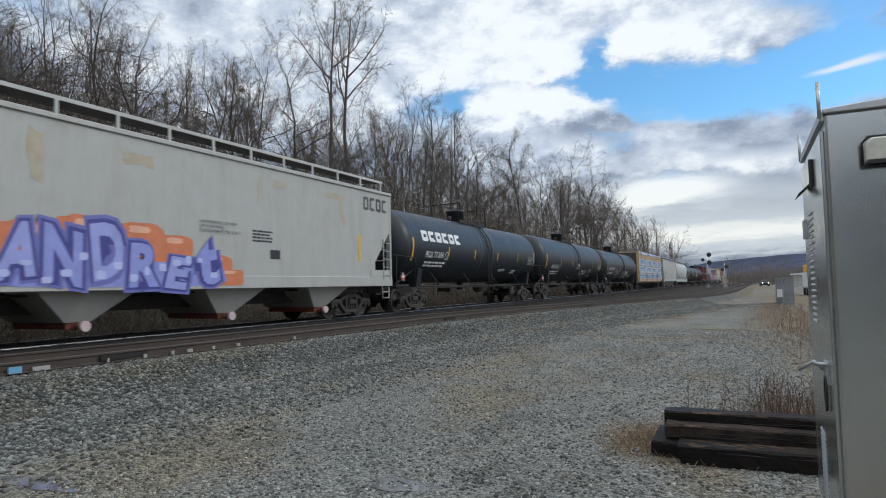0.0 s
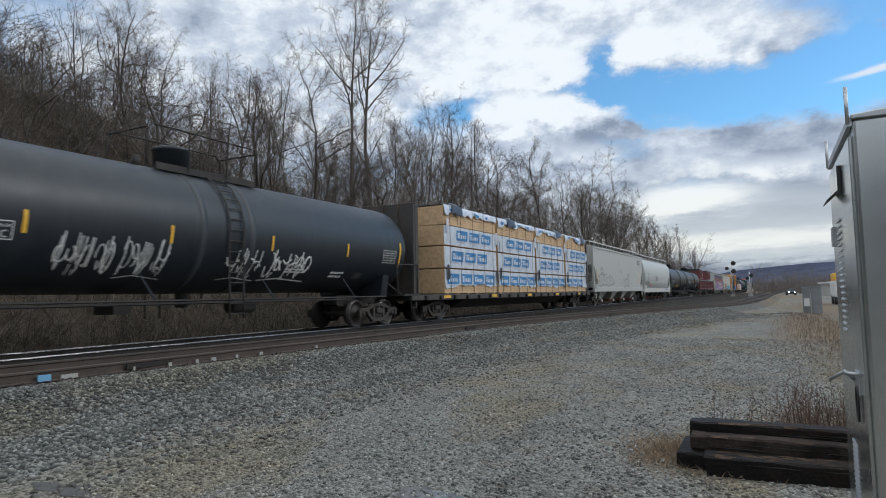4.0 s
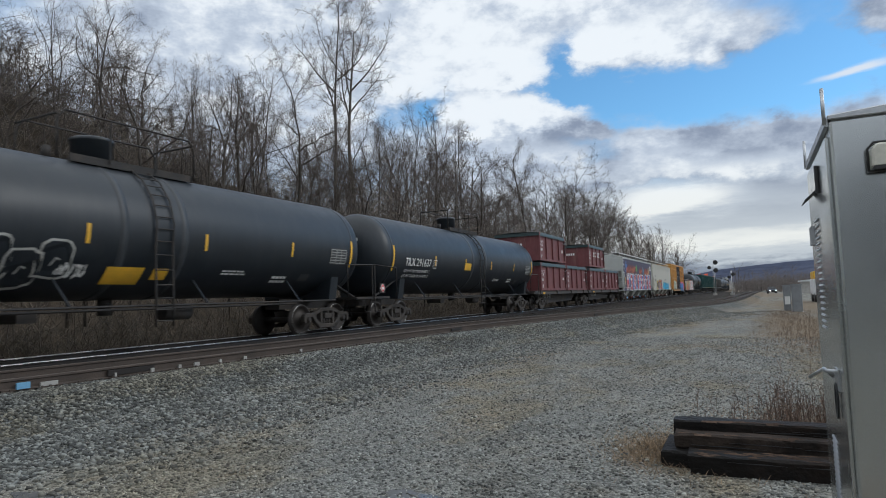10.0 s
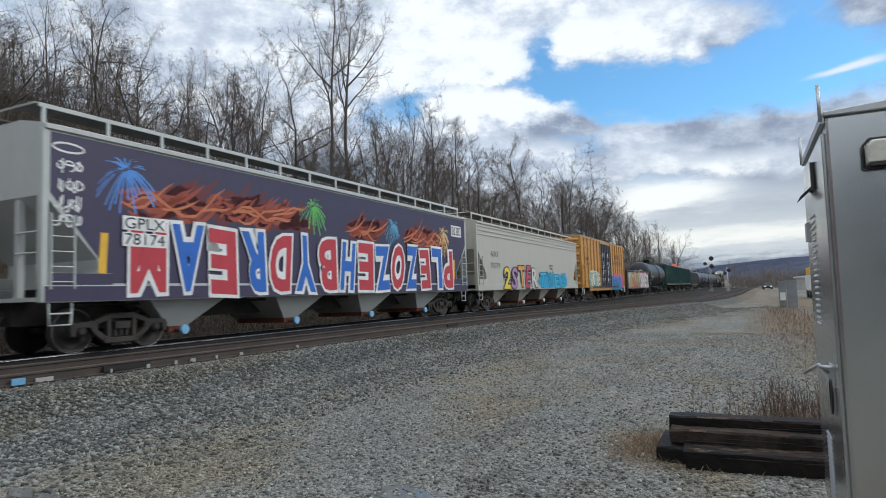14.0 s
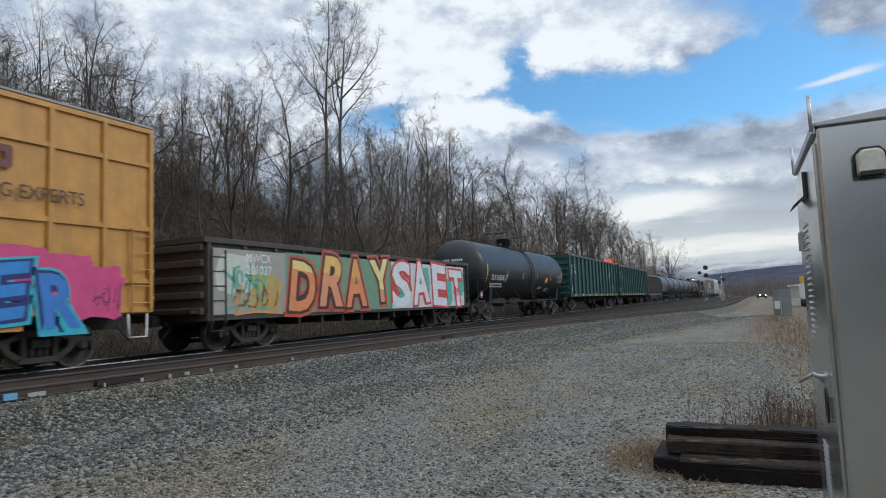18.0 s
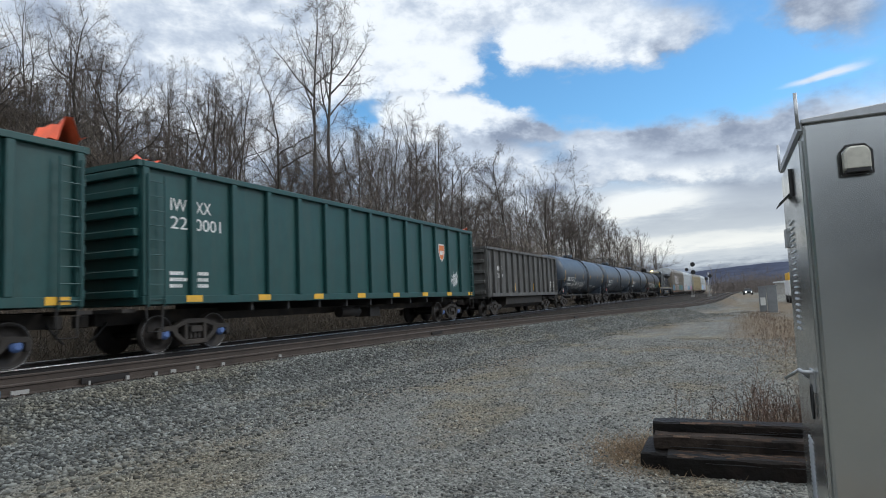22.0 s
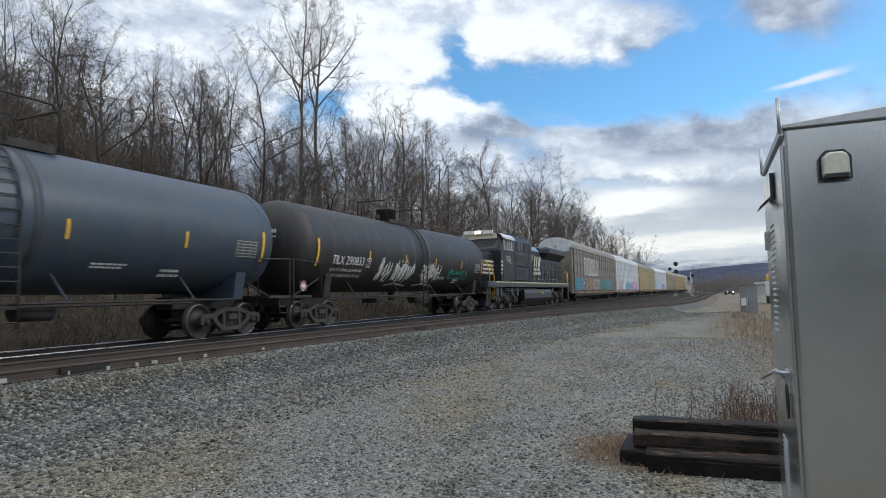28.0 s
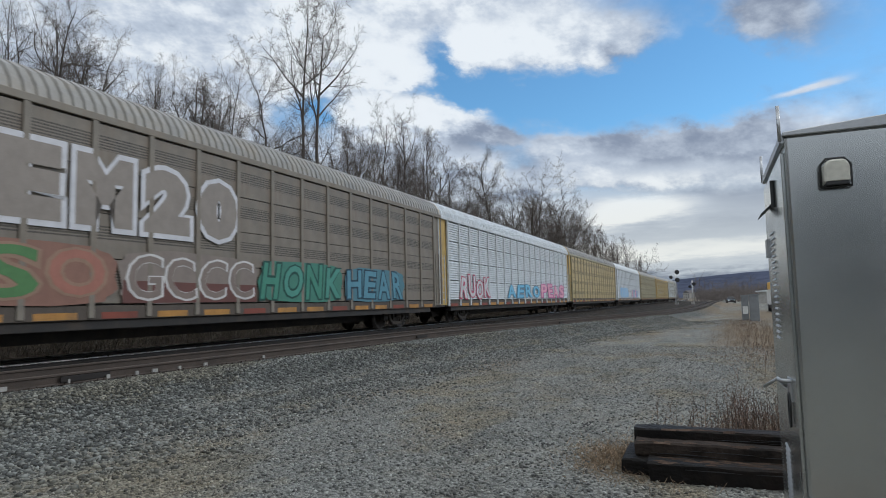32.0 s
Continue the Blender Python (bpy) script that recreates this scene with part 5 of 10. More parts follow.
# ---- tank cars ----
def tank_car(label, bs, shell, r=1.47, zc=2.70, dome=True, belt=None, stripes=True, rail_=True):
    c = thing("tank_car", label, "tank car", group=GROUP)
    h = bs / 2 + 0.85
    L = bs + 4.2
    head = [(0.0, 1.0), (0.20, 0.998), (0.32, 0.98), (0.48, 0.93), (0.64, 0.82), (0.77, 0.66), (0.86, 0.44), (0.91, 0.2), (0.92, 0.03)]
    prof = [(-h - d, r * k) for d, k in reversed(head)] + [(h + d, r * k) for d, k in head]
    s = Shape().lathe(prof, 48, (0, 0, zc), "y")
    part("tank", s, shell, c)
    side = round_side(r, zc)
    for y in (-h, h):
        part("weld_band", Shape().lathe([(-0.05, r * 0.99), (-0.045, r + 0.006), (0.045, r + 0.006), (0.05, r * 0.99)], 48, (0, y, zc), "y"), shell, c)
    for y in (-0.62, 0.95):
        part("belt", Shape().lathe([(-0.10, r * 0.99), (-0.09, r + 0.008), (0.09, r + 0.008), (0.10, r * 0.99)], 48, (0, y, zc), "y"), belt or belt_grey, c, "paler worn band round the tank")
    # underframe
    for k in (-1, 1):
        part("stub_sill", Shape().box(-0.28, 0.28, *sorted((k * (bs / 2 - 1.3), k * (L / 2))), 0.78, 1.10), under_black, c)
        part("saddle", Shape().prism([(-1.3, 1.0), (1.3, 1.0), (1.42, 1.75), (1.1, 1.62), (0.6, 1.33), (0, 1.22), (-0.6, 1.33), (-1.1, 1.62), (-1.42, 1.75)], "y", k * bs / 2 - 0.18, k * bs / 2 + 0.18), shell, c)
        part("end_platform", Shape().box(-1.5, 1.5, *sorted((k * (L / 2 - 1.0), k * L / 2)), 1.02, 1.10), under_black, c)
        y0, y1 = k * (L / 2 - 1.5), k * (L / 2 - 0.04)
        part("handrail", Shape().tube([(1.5, y0, 1.1), (1.5, y0, 2.15), (1.5, y1, 2.2), (-1.5, y1, 2.2), (-1.5, y0, 2.15), (-1.5, y0, 1.1)], 0.022), under_black, c)
        for x in (-1.5, 1.5):
            part("rail_post", Shape().tube([(x, y1, 2.2), (x, y1, 1.1)], 0.022), under_black, c)
        part("brace", Shape().tube([(1.1, k * (bs / 2 - 0.1), 1.75), (1.1, k * (L / 2 - 0.6), 1.1)], 0.03), under_black, c)
        part("stirrup", Shape().tube([(1.45, k * (L / 2 - 0.5), 1.05), (1.45, k * (L / 2 - 0.48), 0.58), (1.45, k * (L / 2 - 0.1), 0.58), (1.45, k * (L / 2 - 0.08), 1.05)], 0.022), under_black, c)
    for sx in (-1, 1):
        part("side_rail", Shape().tube([(sx * 1.42, -bs / 2, 1.02), (sx * 1.42, bs / 2, 1.02)], 0.026), under_black, c)
        for i in range(4):
            y = -bs / 2 + bs * (i + 0.5) / 4
            part("rail_bracket", Shape().tube([(sx * 1.42, y, 1.02), (sx * 1.05, y - 0.15, 1.62)], 0.022), shell, c)
        # the ladder runs from below the side rail over the shoulder to the top platform
        arc = [(sx * 1.56, 0.55), (sx * 1.56, 1.3)] + [(sx * (r + 0.07) * math.cos(a), zc + (r + 0.07) * math.sin(a)) for a in (-0.25, 0.1, 0.45, 0.8, 1.1)]
        rails = Shape()
        for y in (0.12, 0.58):
            rails.tube([(x, y, z) for x, z in arc], 0.024)
        lad = part("side_ladder", rails, under_black, c)
        for (xa, za), (xb, zb_) in zip(arc, arc[1:]):
            k = max(1, round(math.hypot(xb - xa, zb_ - za) / 0.29))
            for i in range(k if sx > 0 else 0):
                q = (i + 0.5) / k
                part("rung", Shape().tube([(xa + (xb - xa) * q, 0.12, za + (zb_ - za) * q), (xa + (xb - xa) * q, 0.58, za + (zb_ - za) * q)], 0.016), under_black, lad)
    part("brake_gear", Shape().cyl((0.4, 1.2, 0.85), (0.4, 2.0, 0.85), 0.2, n=14).box(-0.2, 0.5, -2.2, -1.8, 0.74, 0.98).tube([(0.7, -bs / 2 + 1, 0.95), (0.7, bs / 2 - 1, 0.95)], 0.03), under_black, c)
    part("bottom_outlet", Shape().cyl((0, 0, zc - r - 0.35), (0, 0, zc - r + 0.1), 0.16, n=14), under_black, c)
    # top fittings
    zt = zc + r
    part("manway", Shape().lathe([(zt - 0.1, 0.44), (zt + 0.50, 0.44), (zt + 0.52, 0.47), (zt + 0.58, 0.47), (zt + 0.62, 0.40), (zt + 0.64, 0.0)], 22, (0, -0.35, 0), "z") if dome else Shape().lathe([(zt - 0.1, 0.42), (zt + 0.30, 0.42), (zt + 0.36, 0.36), (zt + 0.38, 0.0)], 20, (0, -0.35, 0), "z"), shell, c, "raised manway housing")
    part("valve", Shape().cyl((0.2, -1.5, zt - 0.05), (0.2, -1.5, zt + 0.22), 0.09, n=12), under_black, c)
    part("valve", Shape().cyl((-0.15, -1.35, zt - 0.05), (-0.15, -1.35, zt + 0.16), 0.07, n=10), under_black, c)
    ya, yb = (-1.6, 1.9) if rail_ else (-0.9, 1.4)
    part("walkway", Shape().box(-0.66, 0.66, ya + 0.5, yb, zt - 0.04, zt + 0.02).box(0.62, 0.68, ya + 0.3, yb, zt - 0.12, zt + 0.05), under_black, c, "dark steel grating platform")
    hr = 0.92 if rail_ else 0.6
    for x in (-0.72, 0.72):
        part("top_railing", Shape().tube([(x, ya, zt - 0.08), (x, ya, zt + hr - 0.2), (x, ya + 0.16, zt + hr), (x, yb - 0.16, zt + hr), (x, yb, zt + hr - 0.2), (x, yb, zt - 0.08)], 0.024), under_black, c)
        if x > 0:
            for y in (ya + 1.2, ya + 2.4):
                part("rail_post", Shape().tube([(x, y, zt - 0.05), (x, y, zt + hr)], 0.02), under_black, c)
    for y in (ya, yb):
        part("cross_rail", Shape().tube([(-0.72, y, zt + hr - 0.1), (0.72, y, zt + hr - 0.1)], 0.022), under_black, c)
    if stripes:
        for y, hh in ((-h + 0.05, 0.92), (-h * 0.57, 0.42), (-h * 0.19, 0.40), (h * 0.2, 0.40), (h * 0.61, 0.40), (h - 0.1, 0.85)):
            patch_round(c, y, 2.5 - hh / 2, 0.10 if hh > 0.5 else 0.08, hh, side, yellow_tape)
    add_bogie(c, -bs / 2)
    add_bogie(c, bs / 2)
    add_couplers(c, L)
    return c


def patch_round(c, u, v, w, h, side, material, name="reflector", eps=0.014, n=5):
    s = Shape()
    pts, fs = [], []
    for i in range(n + 1):
        pts += [(u, v + h * i / n), (u + w, v + h * i / n)]
    lay(s, pts, [(2 * i, 2 * i + 1, 2 * i + 3, 2 * i + 2) for i in range(n)], side, eps)
    return part(name, s, material, c)


def tank_marks(c, bs, r, zc, digits, mark="", limits=(), n_mark=4, u=None, v=2.62, big=0.30, ink=white_paint, seed=1):
    """Owner's letters as bars, the running number, and the lines of small print beneath."""
    side = round_side(r, zc)
    h = bs / 2 + 0.85
    u = -h * 0.62 if u is None else u
    if mark:
        word(c, mark, u, v, big * 2.5, big, side, ink, "owner_mark", eps=0.014, offset=0.01)
    else:
        bars(c, u, v, big * 2.4, big, n_mark, side, ink, eps=0.014)
    word(c, digits, u + big * 2.9, v, big * 0.68 * len(digits), big, side, ink, "car_number", eps=0.014)
    for k, tx in enumerate(limits):
        word(c, tx, u + 0.02, v - 0.24 - k * 0.19, 2.1, 0.10, side, ink, "weight_line", eps=0.014)
    if not limits:
        lines(c, u + 0.05, v - 0.36, 2.0, 0.26, 2, side, ink, seed=seed, eps=0.014)
    # the boxed plate letter beside the number
    q = u + big * 2.9 + big * 0.68 * len(digits) + 0.2
    box = Shape()
    for a, b, w_, h_ in ((q, v - 0.05, 0.30, 0.018), (q, v + 0.27, 0.30, 0.018), (q, v - 0.05, 0.018, 0.33), (q + 0.285, v - 0.05, 0.018, 0.33)):
        lay(box, [(a, b), (a + w_, b), (a + w_, b + h_), (a, b + h_)], [(0, 1, 2, 3)], side, 0.015)
    part("plate_box", box, ink, c)
    word(c, "PLATE", q + 0.05, v + 0.17, 0.2, 0.055, side, ink, "plate_print", eps=0.014)
    word(c, "C", q + 0.1, v - 0.01, 0.1, 0.13, side, ink, "plate_print", eps=0.014)
    lines(c, h * 0.55, v - 0.55, 0.7, 0.22, 2, side, ink, seed=seed + 5, eps=0.014)
    # test table and hazard placards at the ends
    q = h - 1.15
    patch_round(c, q, 2.15, 0.85, 0.5, side, loco_grey, "test_table", 0.012)
    for i in range(6):
        patch_round(c, q + 0.02, 2.18 + i * 0.083, 0.81, 0.018, side, hopper_pale, "table_line", 0.016, 1)
    for i in range(4):
        patch_round(c, q + 0.02 + i * 0.262, 2.18, 0.018, 0.43, side, hopper_pale, "table_line", 0.016, 3)
    for k in (-1,):
        part("placard_holder", Shape().box(1.40, 1.44, k * (h + 0.62) - 0.17, k * (h + 0.62) + 0.17, 1.22, 1.56), under_black, c)
        placard(c, k * (h + 0.62), 1.39, 0.24, flat(1.432))
    lines(c, h * 0.30, 1.75, 0.9, 0.14, 2, side, ink, seed=seed + 9, eps=0.014)
    patch_round(c, h * 0.70, 1.62, 0.42, 0.2, side, loco_grey, "data_plate", 0.012)
    # the same letters on the head
    e = Shape()
    for i in range(11):
        x = -0.5 + i * 0.1
        if i != 4:
            e.box(x, x + 0.065, -h - 0.915 + 0.14 * x * x, -h - 0.84, 3.12, 3.24)
        if i % 4:
            e.box(x, x + 0.07, -h - 0.925 + 0.14 * x * x, -h - 0.86, 2.98, 3.02)
    part("head_marking", e, ink, c)


# ---- gondolas ----
def gondola(label, L, z0, z1, paint_, ribs, rib_w=0.14, rib_d=0.13, side_x_=1.42, cap_mat=None, tub=False):
    c = thing("gondola_car", label, "freight car", group=GROUP)
    h = L / 2
    x = side_x_
    for s in (-1, 1):
        part("side_wall", Shape().box(*sorted((s * (x - 0.05), s * x)), -h, h, z0, z1), paint_, c)
        part("top_chord", Shape().box(*sorted((s * (x - 0.07), s * (x + rib_d))), -h, h, z1 - 0.14, z1), cap_mat or paint_, c, bevel=0.012)
        part("side_sill", Shape().box(*sorted((s * (x - 0.06), s * (x + rib_d * 0.9))), -h, h, z0, z0 + 0.2), paint_, c, bevel=0.012)
    rib = Shape().box(x, x + rib_d * 0.95, -rib_w / 2, rib_w / 2, z0 + 0.2, z1 - 0.14).mesh("rib", paint_, 0.015)
    ribm = Shape().box(-x - rib_d * 0.95, -x, -rib_w / 2, rib_w / 2, z0 + 0.2, z1 - 0.14).mesh("rib", paint_)
    for i in range(ribs):
        y = -h + rib_w / 2 + (L - rib_w) * i / (ribs - 1)
        part("rib", rib, None, c, at=(0, y, 0))
        part("rib", ribm, None, c, at=(0, y, 0))
    for k in (-1, 1):
        e = part("end_wall", Shape().box(-x + 0.05, x - 0.05, *sorted((k * (h - 0.05), k * h)), z0, z1), paint_, c)
        rows = 5 if z1 - z0 < 3 else 7
        for i in range(rows):
            z = z0 + 0.25 + (z1 - z0 - 0.5) * i / (rows - 1)
            part("end_rib", Shape().box(-x + 0.02, x - 0.02, *sorted((k * h, k * (h + 0.13))), z - 0.09, z + 0.09), paint_, e, bevel=0.02)
        part("end_chord", Shape().box(-x - 0.1, x + 0.1, *sorted((k * (h - 0.1), k * (h + 0.12))), z1 - 0.13, z1 + 0.002), cap_mat or paint_, c)
        ladder(c, x + rib_d + 0.03, k * (h - 0.55), k * (h - 0.1), z0 - 0.05, z1 - 0.3, max(4, int((z1 - z0) / 0.36)), paint_)
        part("stirrup", Shape().tube([(x + 0.08, k * (h - 0.55), z0), (x + 0.08, k * (h - 0.54), 0.55), (x + 0.08, k * (h - 0.12), 0.55), (x + 0.08, k * (h - 0.11), z0)], 0.022), under_black, c)
        part("end_platform", Shape().box(-1.3, 1.3, *sorted((k * h, k * (h + 0.35))), 1.0, 1.08), under_black, c)
    part("floor", Shape().box(-x + 0.05, x - 0.05, -h + 0.05, h - 0.05, z0 + 0.02, z0 + 0.1), gon_dark, c)
    part("centre_sill", Shape().box(-0.25, 0.25, -h - 0.2, h + 0.2, 0.72, min(z0, 1.05)), under_black, c)
    if tub:
        part("tub", Shape().prism([(-1.3, z0 + 0.02), (1.3, z0 + 0.02), (1.25, 0.62), (0.95, 0.40), (-0.95, 0.40), (-1.25, 0.62)], "y", -h + 3.5, h - 3.5), under_black, c, "rounded sooty tub floor")
    else:
        br = Shape().box(-x, x, -0.05, 0.05, z0 - 0.22, z0).mesh("cross_bearer", under_black)
        for i in range(9):
            part("cross_bearer", br, None, c, at=(0, -h + 3.6 + (L - 7.2) * i / 8, 0))
        part("brake_gear", Shape().cyl((0.7, -1, 0.72), (0.7, 0.2, 0.72), 0.18, n=12).box(0.2, 0.9, 0.8, 1.5, 0.5, 0.85), under_black, c)
    add_bogie(c, -(h - 1.9), blue=paint_ is iws_green)
    add_bogie(c, h - 1.9, blue=paint_ is iws_green)
    add_couplers(c, L)
    return c


# ---- box car ----
def box_car(label, L):
    c = thing("box_car", label, "freight car", group=GROUP)
    h, x, z0, z1 = L / 2, 1.47, 1.05, 5.20
    part("body", Shape().box(-x, x, -h, h, z0, z1), car_yellow, c, bevel=0.02)
    part("roof", Shape().prism([(-x - 0.03, z1), (x + 0.03, z1), (x + 0.03, z1 + 0.05), (0, z1 + 0.2), (-x - 0.03, z1 + 0.05)], "y", -h - 0.02, h + 0.02), rack_roof, c)
    door0, door1 = -2.1, 2.3
    rib = Shape().box(x, x + 0.075, -0.05, 0.05, z0 + 0.1, z1 - 0.08).mesh("side_post", car_yellow, 0.01)
    ys = [-h + 0.05 + i * (door0 + h - 0.1) / 6 for i in range(7)] + [door1 + 0.1 + i * (h - door1 - 0.15) / 6 for i in range(7)]
    for y in ys:
        part("side_post", rib, None, c, at=(0, y, 0))
    for a, b in ((-h, door0), (door1, h)):
        for z in (z1 - 0.08, 4.35, 2.9, 1.75, z0 + 0.08):
            part("side_rail", Shape().box(x, x + 0.055, a, b, z - 0.05, z + 0.05), car_yellow, c)
    for a, b in ((door0, 0.0), (0.0, door1)):
        d = part("door", Shape().box(x + 0.02, x + 0.085, a + 0.02, b - 0.02, z0 + 0.12, z1 - 0.25), door_navy, c, "dark navy plug door", 0.012)
        for i in range(3):
            y = a + 0.35 + (b - a - 0.7) * i / 2
            part("locking_bar", Shape().tube([(x + 0.12, y, z0 + 0.15), (x + 0.12, y, z1 - 0.3)], 0.026), dark_metal, d)
            part("bar_bracket", Shape().box(x + 0.08, x + 0.14, y - 0.07, y + 0.07, 1.5, 1.62).box(x + 0.08, x + 0.14, y - 0.07, y + 0.07, 3.4, 3.52), dark_metal, d)
        for i in range(4):
            lines(d, a + 0.5, 1.5 + i * 0.75, 1.1, 0.4, 4, flat(x + 0.087), white_paint, seed=20 + i + int(a * 3))
        word(d, "OPEN THIS DOOR FIRST", a + 0.45, 2.12, 1.0, 0.06, flat(x + 0.087), white_paint, "door_notice")
        word(d, "ABRIR CERRAR", a + 0.9, 2.45, 0.7, 0.07, flat(x + 0.087), white_paint, "door_notice")
        patch(d, [(a + 0.7, 2.75), (a + 1.1, 2.75), (a + 1.1, 2.88), (a + 0.7, 2.88)], flat(x + 0.087), white_paint, "white_sticker")
        for z in (2.0, 3.1, 4.2):
            part("door_rib", Shape().box(x + 0.085, x + 0.105, a + 0.05, b - 0.05, z - 0.03, z + 0.03), door_navy, d)
    part("door_track", Shape().box(x + 0.02, x + 0.14, -h * 0.62, h * 0.62, z0 + 0.02, z0 + 0.10), dark_metal, c)
    part("side_sill", Shape().box(x - 0.06, x + 0.03, -h * 0.7, h * 0.7, 0.80, 1.05).box(-x - 0.03, -x + 0.06, -h * 0.7, h * 0.7, 0.80, 1.05), car_yellow, c)
    for k in (-1, 1):
        e = part("end_wall", Shape().box(-x + 0.03, x - 0.03, *sorted((k * h, k * (h + 0.03))), z0 + 0.05, z1 - 0.05), car_yellow, c)
        for i in range(7):
            z = z0 + 0.35 + i * 0.58
            part("end_rib", Shape().cyl((-x + 0.1, k * (h + 0.05), z), (x - 0.1, k * (h + 0.05), z), 0.11, n=8), car_yellow, e)
        ladder(c, x + 0.09, k * (h - 0.55), k * (h - 0.1), 1.1, 2.9, 5, car_yellow)
        part("stirrup", Shape().tube([(1.5, k * (h - 0.6), 1.05), (1.5, k * (h - 0.58), 0.55), (1.5, k * (h - 0.15), 0.55), (1.5, k * (h - 0.13), 1.05)], 0.022), white_paint, c)
    side = flat(x + 0.002)
    word(c, "RAILCAR POOLING EXPERTS", 3.33, 3.22, 4.23, 0.27, flat(x + 0.078), paint(0.055, 0.032, 0.022), "slogan", offset=0.008)
    bars(c, 4.5, 3.75, 1.85, 0.42, 3, flat(x + 0.078), epic_red, "painted_emblem")
    bars(c, -7.6, 3.3, 1.0, 0.26, 4, flat(x + 0.078), epic_red)
    lines(c, -7.6, 2.9, 1.2, 0.22, 2, flat(x + 0.078), epic_red, seed=88)
    s8 = flat(x + 0.078)
    splash(c, -h + 2.3, 1.1, 4.2, 1.35, s8, paint(0.55, 0.58, 0.45), 4)
    graffiti(c, "KIRC", -h + 2.5, 1.15, 3.9, 1.2, s8, [paint(0.35, 0.5, 0.4), paint(0.7, 0.7, 0.6)], black_paint, seed=9)
    pink = paint(0.60, 0.07, 0.22)
    for i, (u, v, w, q) in enumerate(((2.5, 1.3, 1.4, 1.0), (3.4, 1.45, 1.3, 0.9), (4.5, 1.4, 1.3, 0.92), (5.5, 1.5, 1.4, 0.85), (6.5, 1.3, 1.3, 0.95), (7.3, 0.95, 1.15, 1.1))):
        splash(c, u, v, w, q, s8, pink, 50 + i, 0.0035 + 0.0002 * i, "painted_cloud", 26, 0.13)
    scrawl(c, 7.75, 1.15, 0.6, 0.55, s8, paint(0.12, 0.02, 0.05), 58, 0.007, 0.02, 3)
    graffiti(c, "HOWER", 2.55, 0.82, 5.1, 1.28, s8, [paint(0.05, 0.20, 0.58), paint(0.04, 0.24, 0.62)], paint(0.015, 0.03, 0.16), paint(0.05, 0.42, 0.55), seed=11, wobble=0.12, offset=0.08, fade=(paint(0.05, 0.45, 0.58),))
    part("centre_sill", Shape().box(-0.25, 0.25, -h - 0.2, h + 0.2, 0.72, 1.05), under_black, c)
    part("brake_gear", Shape().cyl((0.6, -1, 0.72), (0.6, 0.2, 0.72), 0.18, n=12), under_black, c)
    add_bogie(c, -(h - 2.2))
    add_bogie(c, h - 2.2)
    add_couplers(c, L)
    return c


# ---- centre-beam flat car with wrapped lumber ----
def centre_beam(L):
    c = thing("flat_car", "dark centre-beam flat car loaded with wrapped lumber", "freight car", group=GROUP)
    h = L / 2
    part("deck", Shape().box(-1.5, 1.5, -h, h, 0.84, 1.06), gon_dark, c, bevel=0.015)
    part("belly", Shape().prism([(-1.2, 0.84), (1.2, 0.84), (0.5, 0.45), (-0.5, 0.45)], "y", -h + 5, h - 5), under_black, c)
    for k in (-1, 1):
        b = part("bulkhead", Shape().box(-1.48, 1.48, *sorted((k * (h - 0.55), k * (h - 0.35))), 1.06, 4.55), gon_dark, c, "dark ribbed end bulkhead")
        for x in (-1.4, -0.7, 0, 0.7, 1.4):
            part("bulkhead_post", Shape().box(x - 0.06, x + 0.06, *sorted((k * (h - 0.35), k * (h - 0.22))), 1.06, 4.5), gon_dark, b)
    part("centre_beam", Shape().box(-0.06, 0.06, -h + 0.5, h - 0.5, 1.06, 4.4), gon_dark, c)
    for i in range(20):
        y = -h + 1.0 + (L - 2.0) * i / 19
        part("winch", Shape().box(1.48, 1.60, y - 0.08, y + 0.08, 0.86, 1.02), under_black, c)
        if i % 4 == 1:
            part("reflector", Shape().box(1.502, 1.508, y + 0.3, y + 0.9, 0.90, 1.02), yellow_tape, c)
    add_bogie(c, -(h - 2.6))
    add_bogie(c, h - 2.6)
    add_couplers(c, L)
    return c


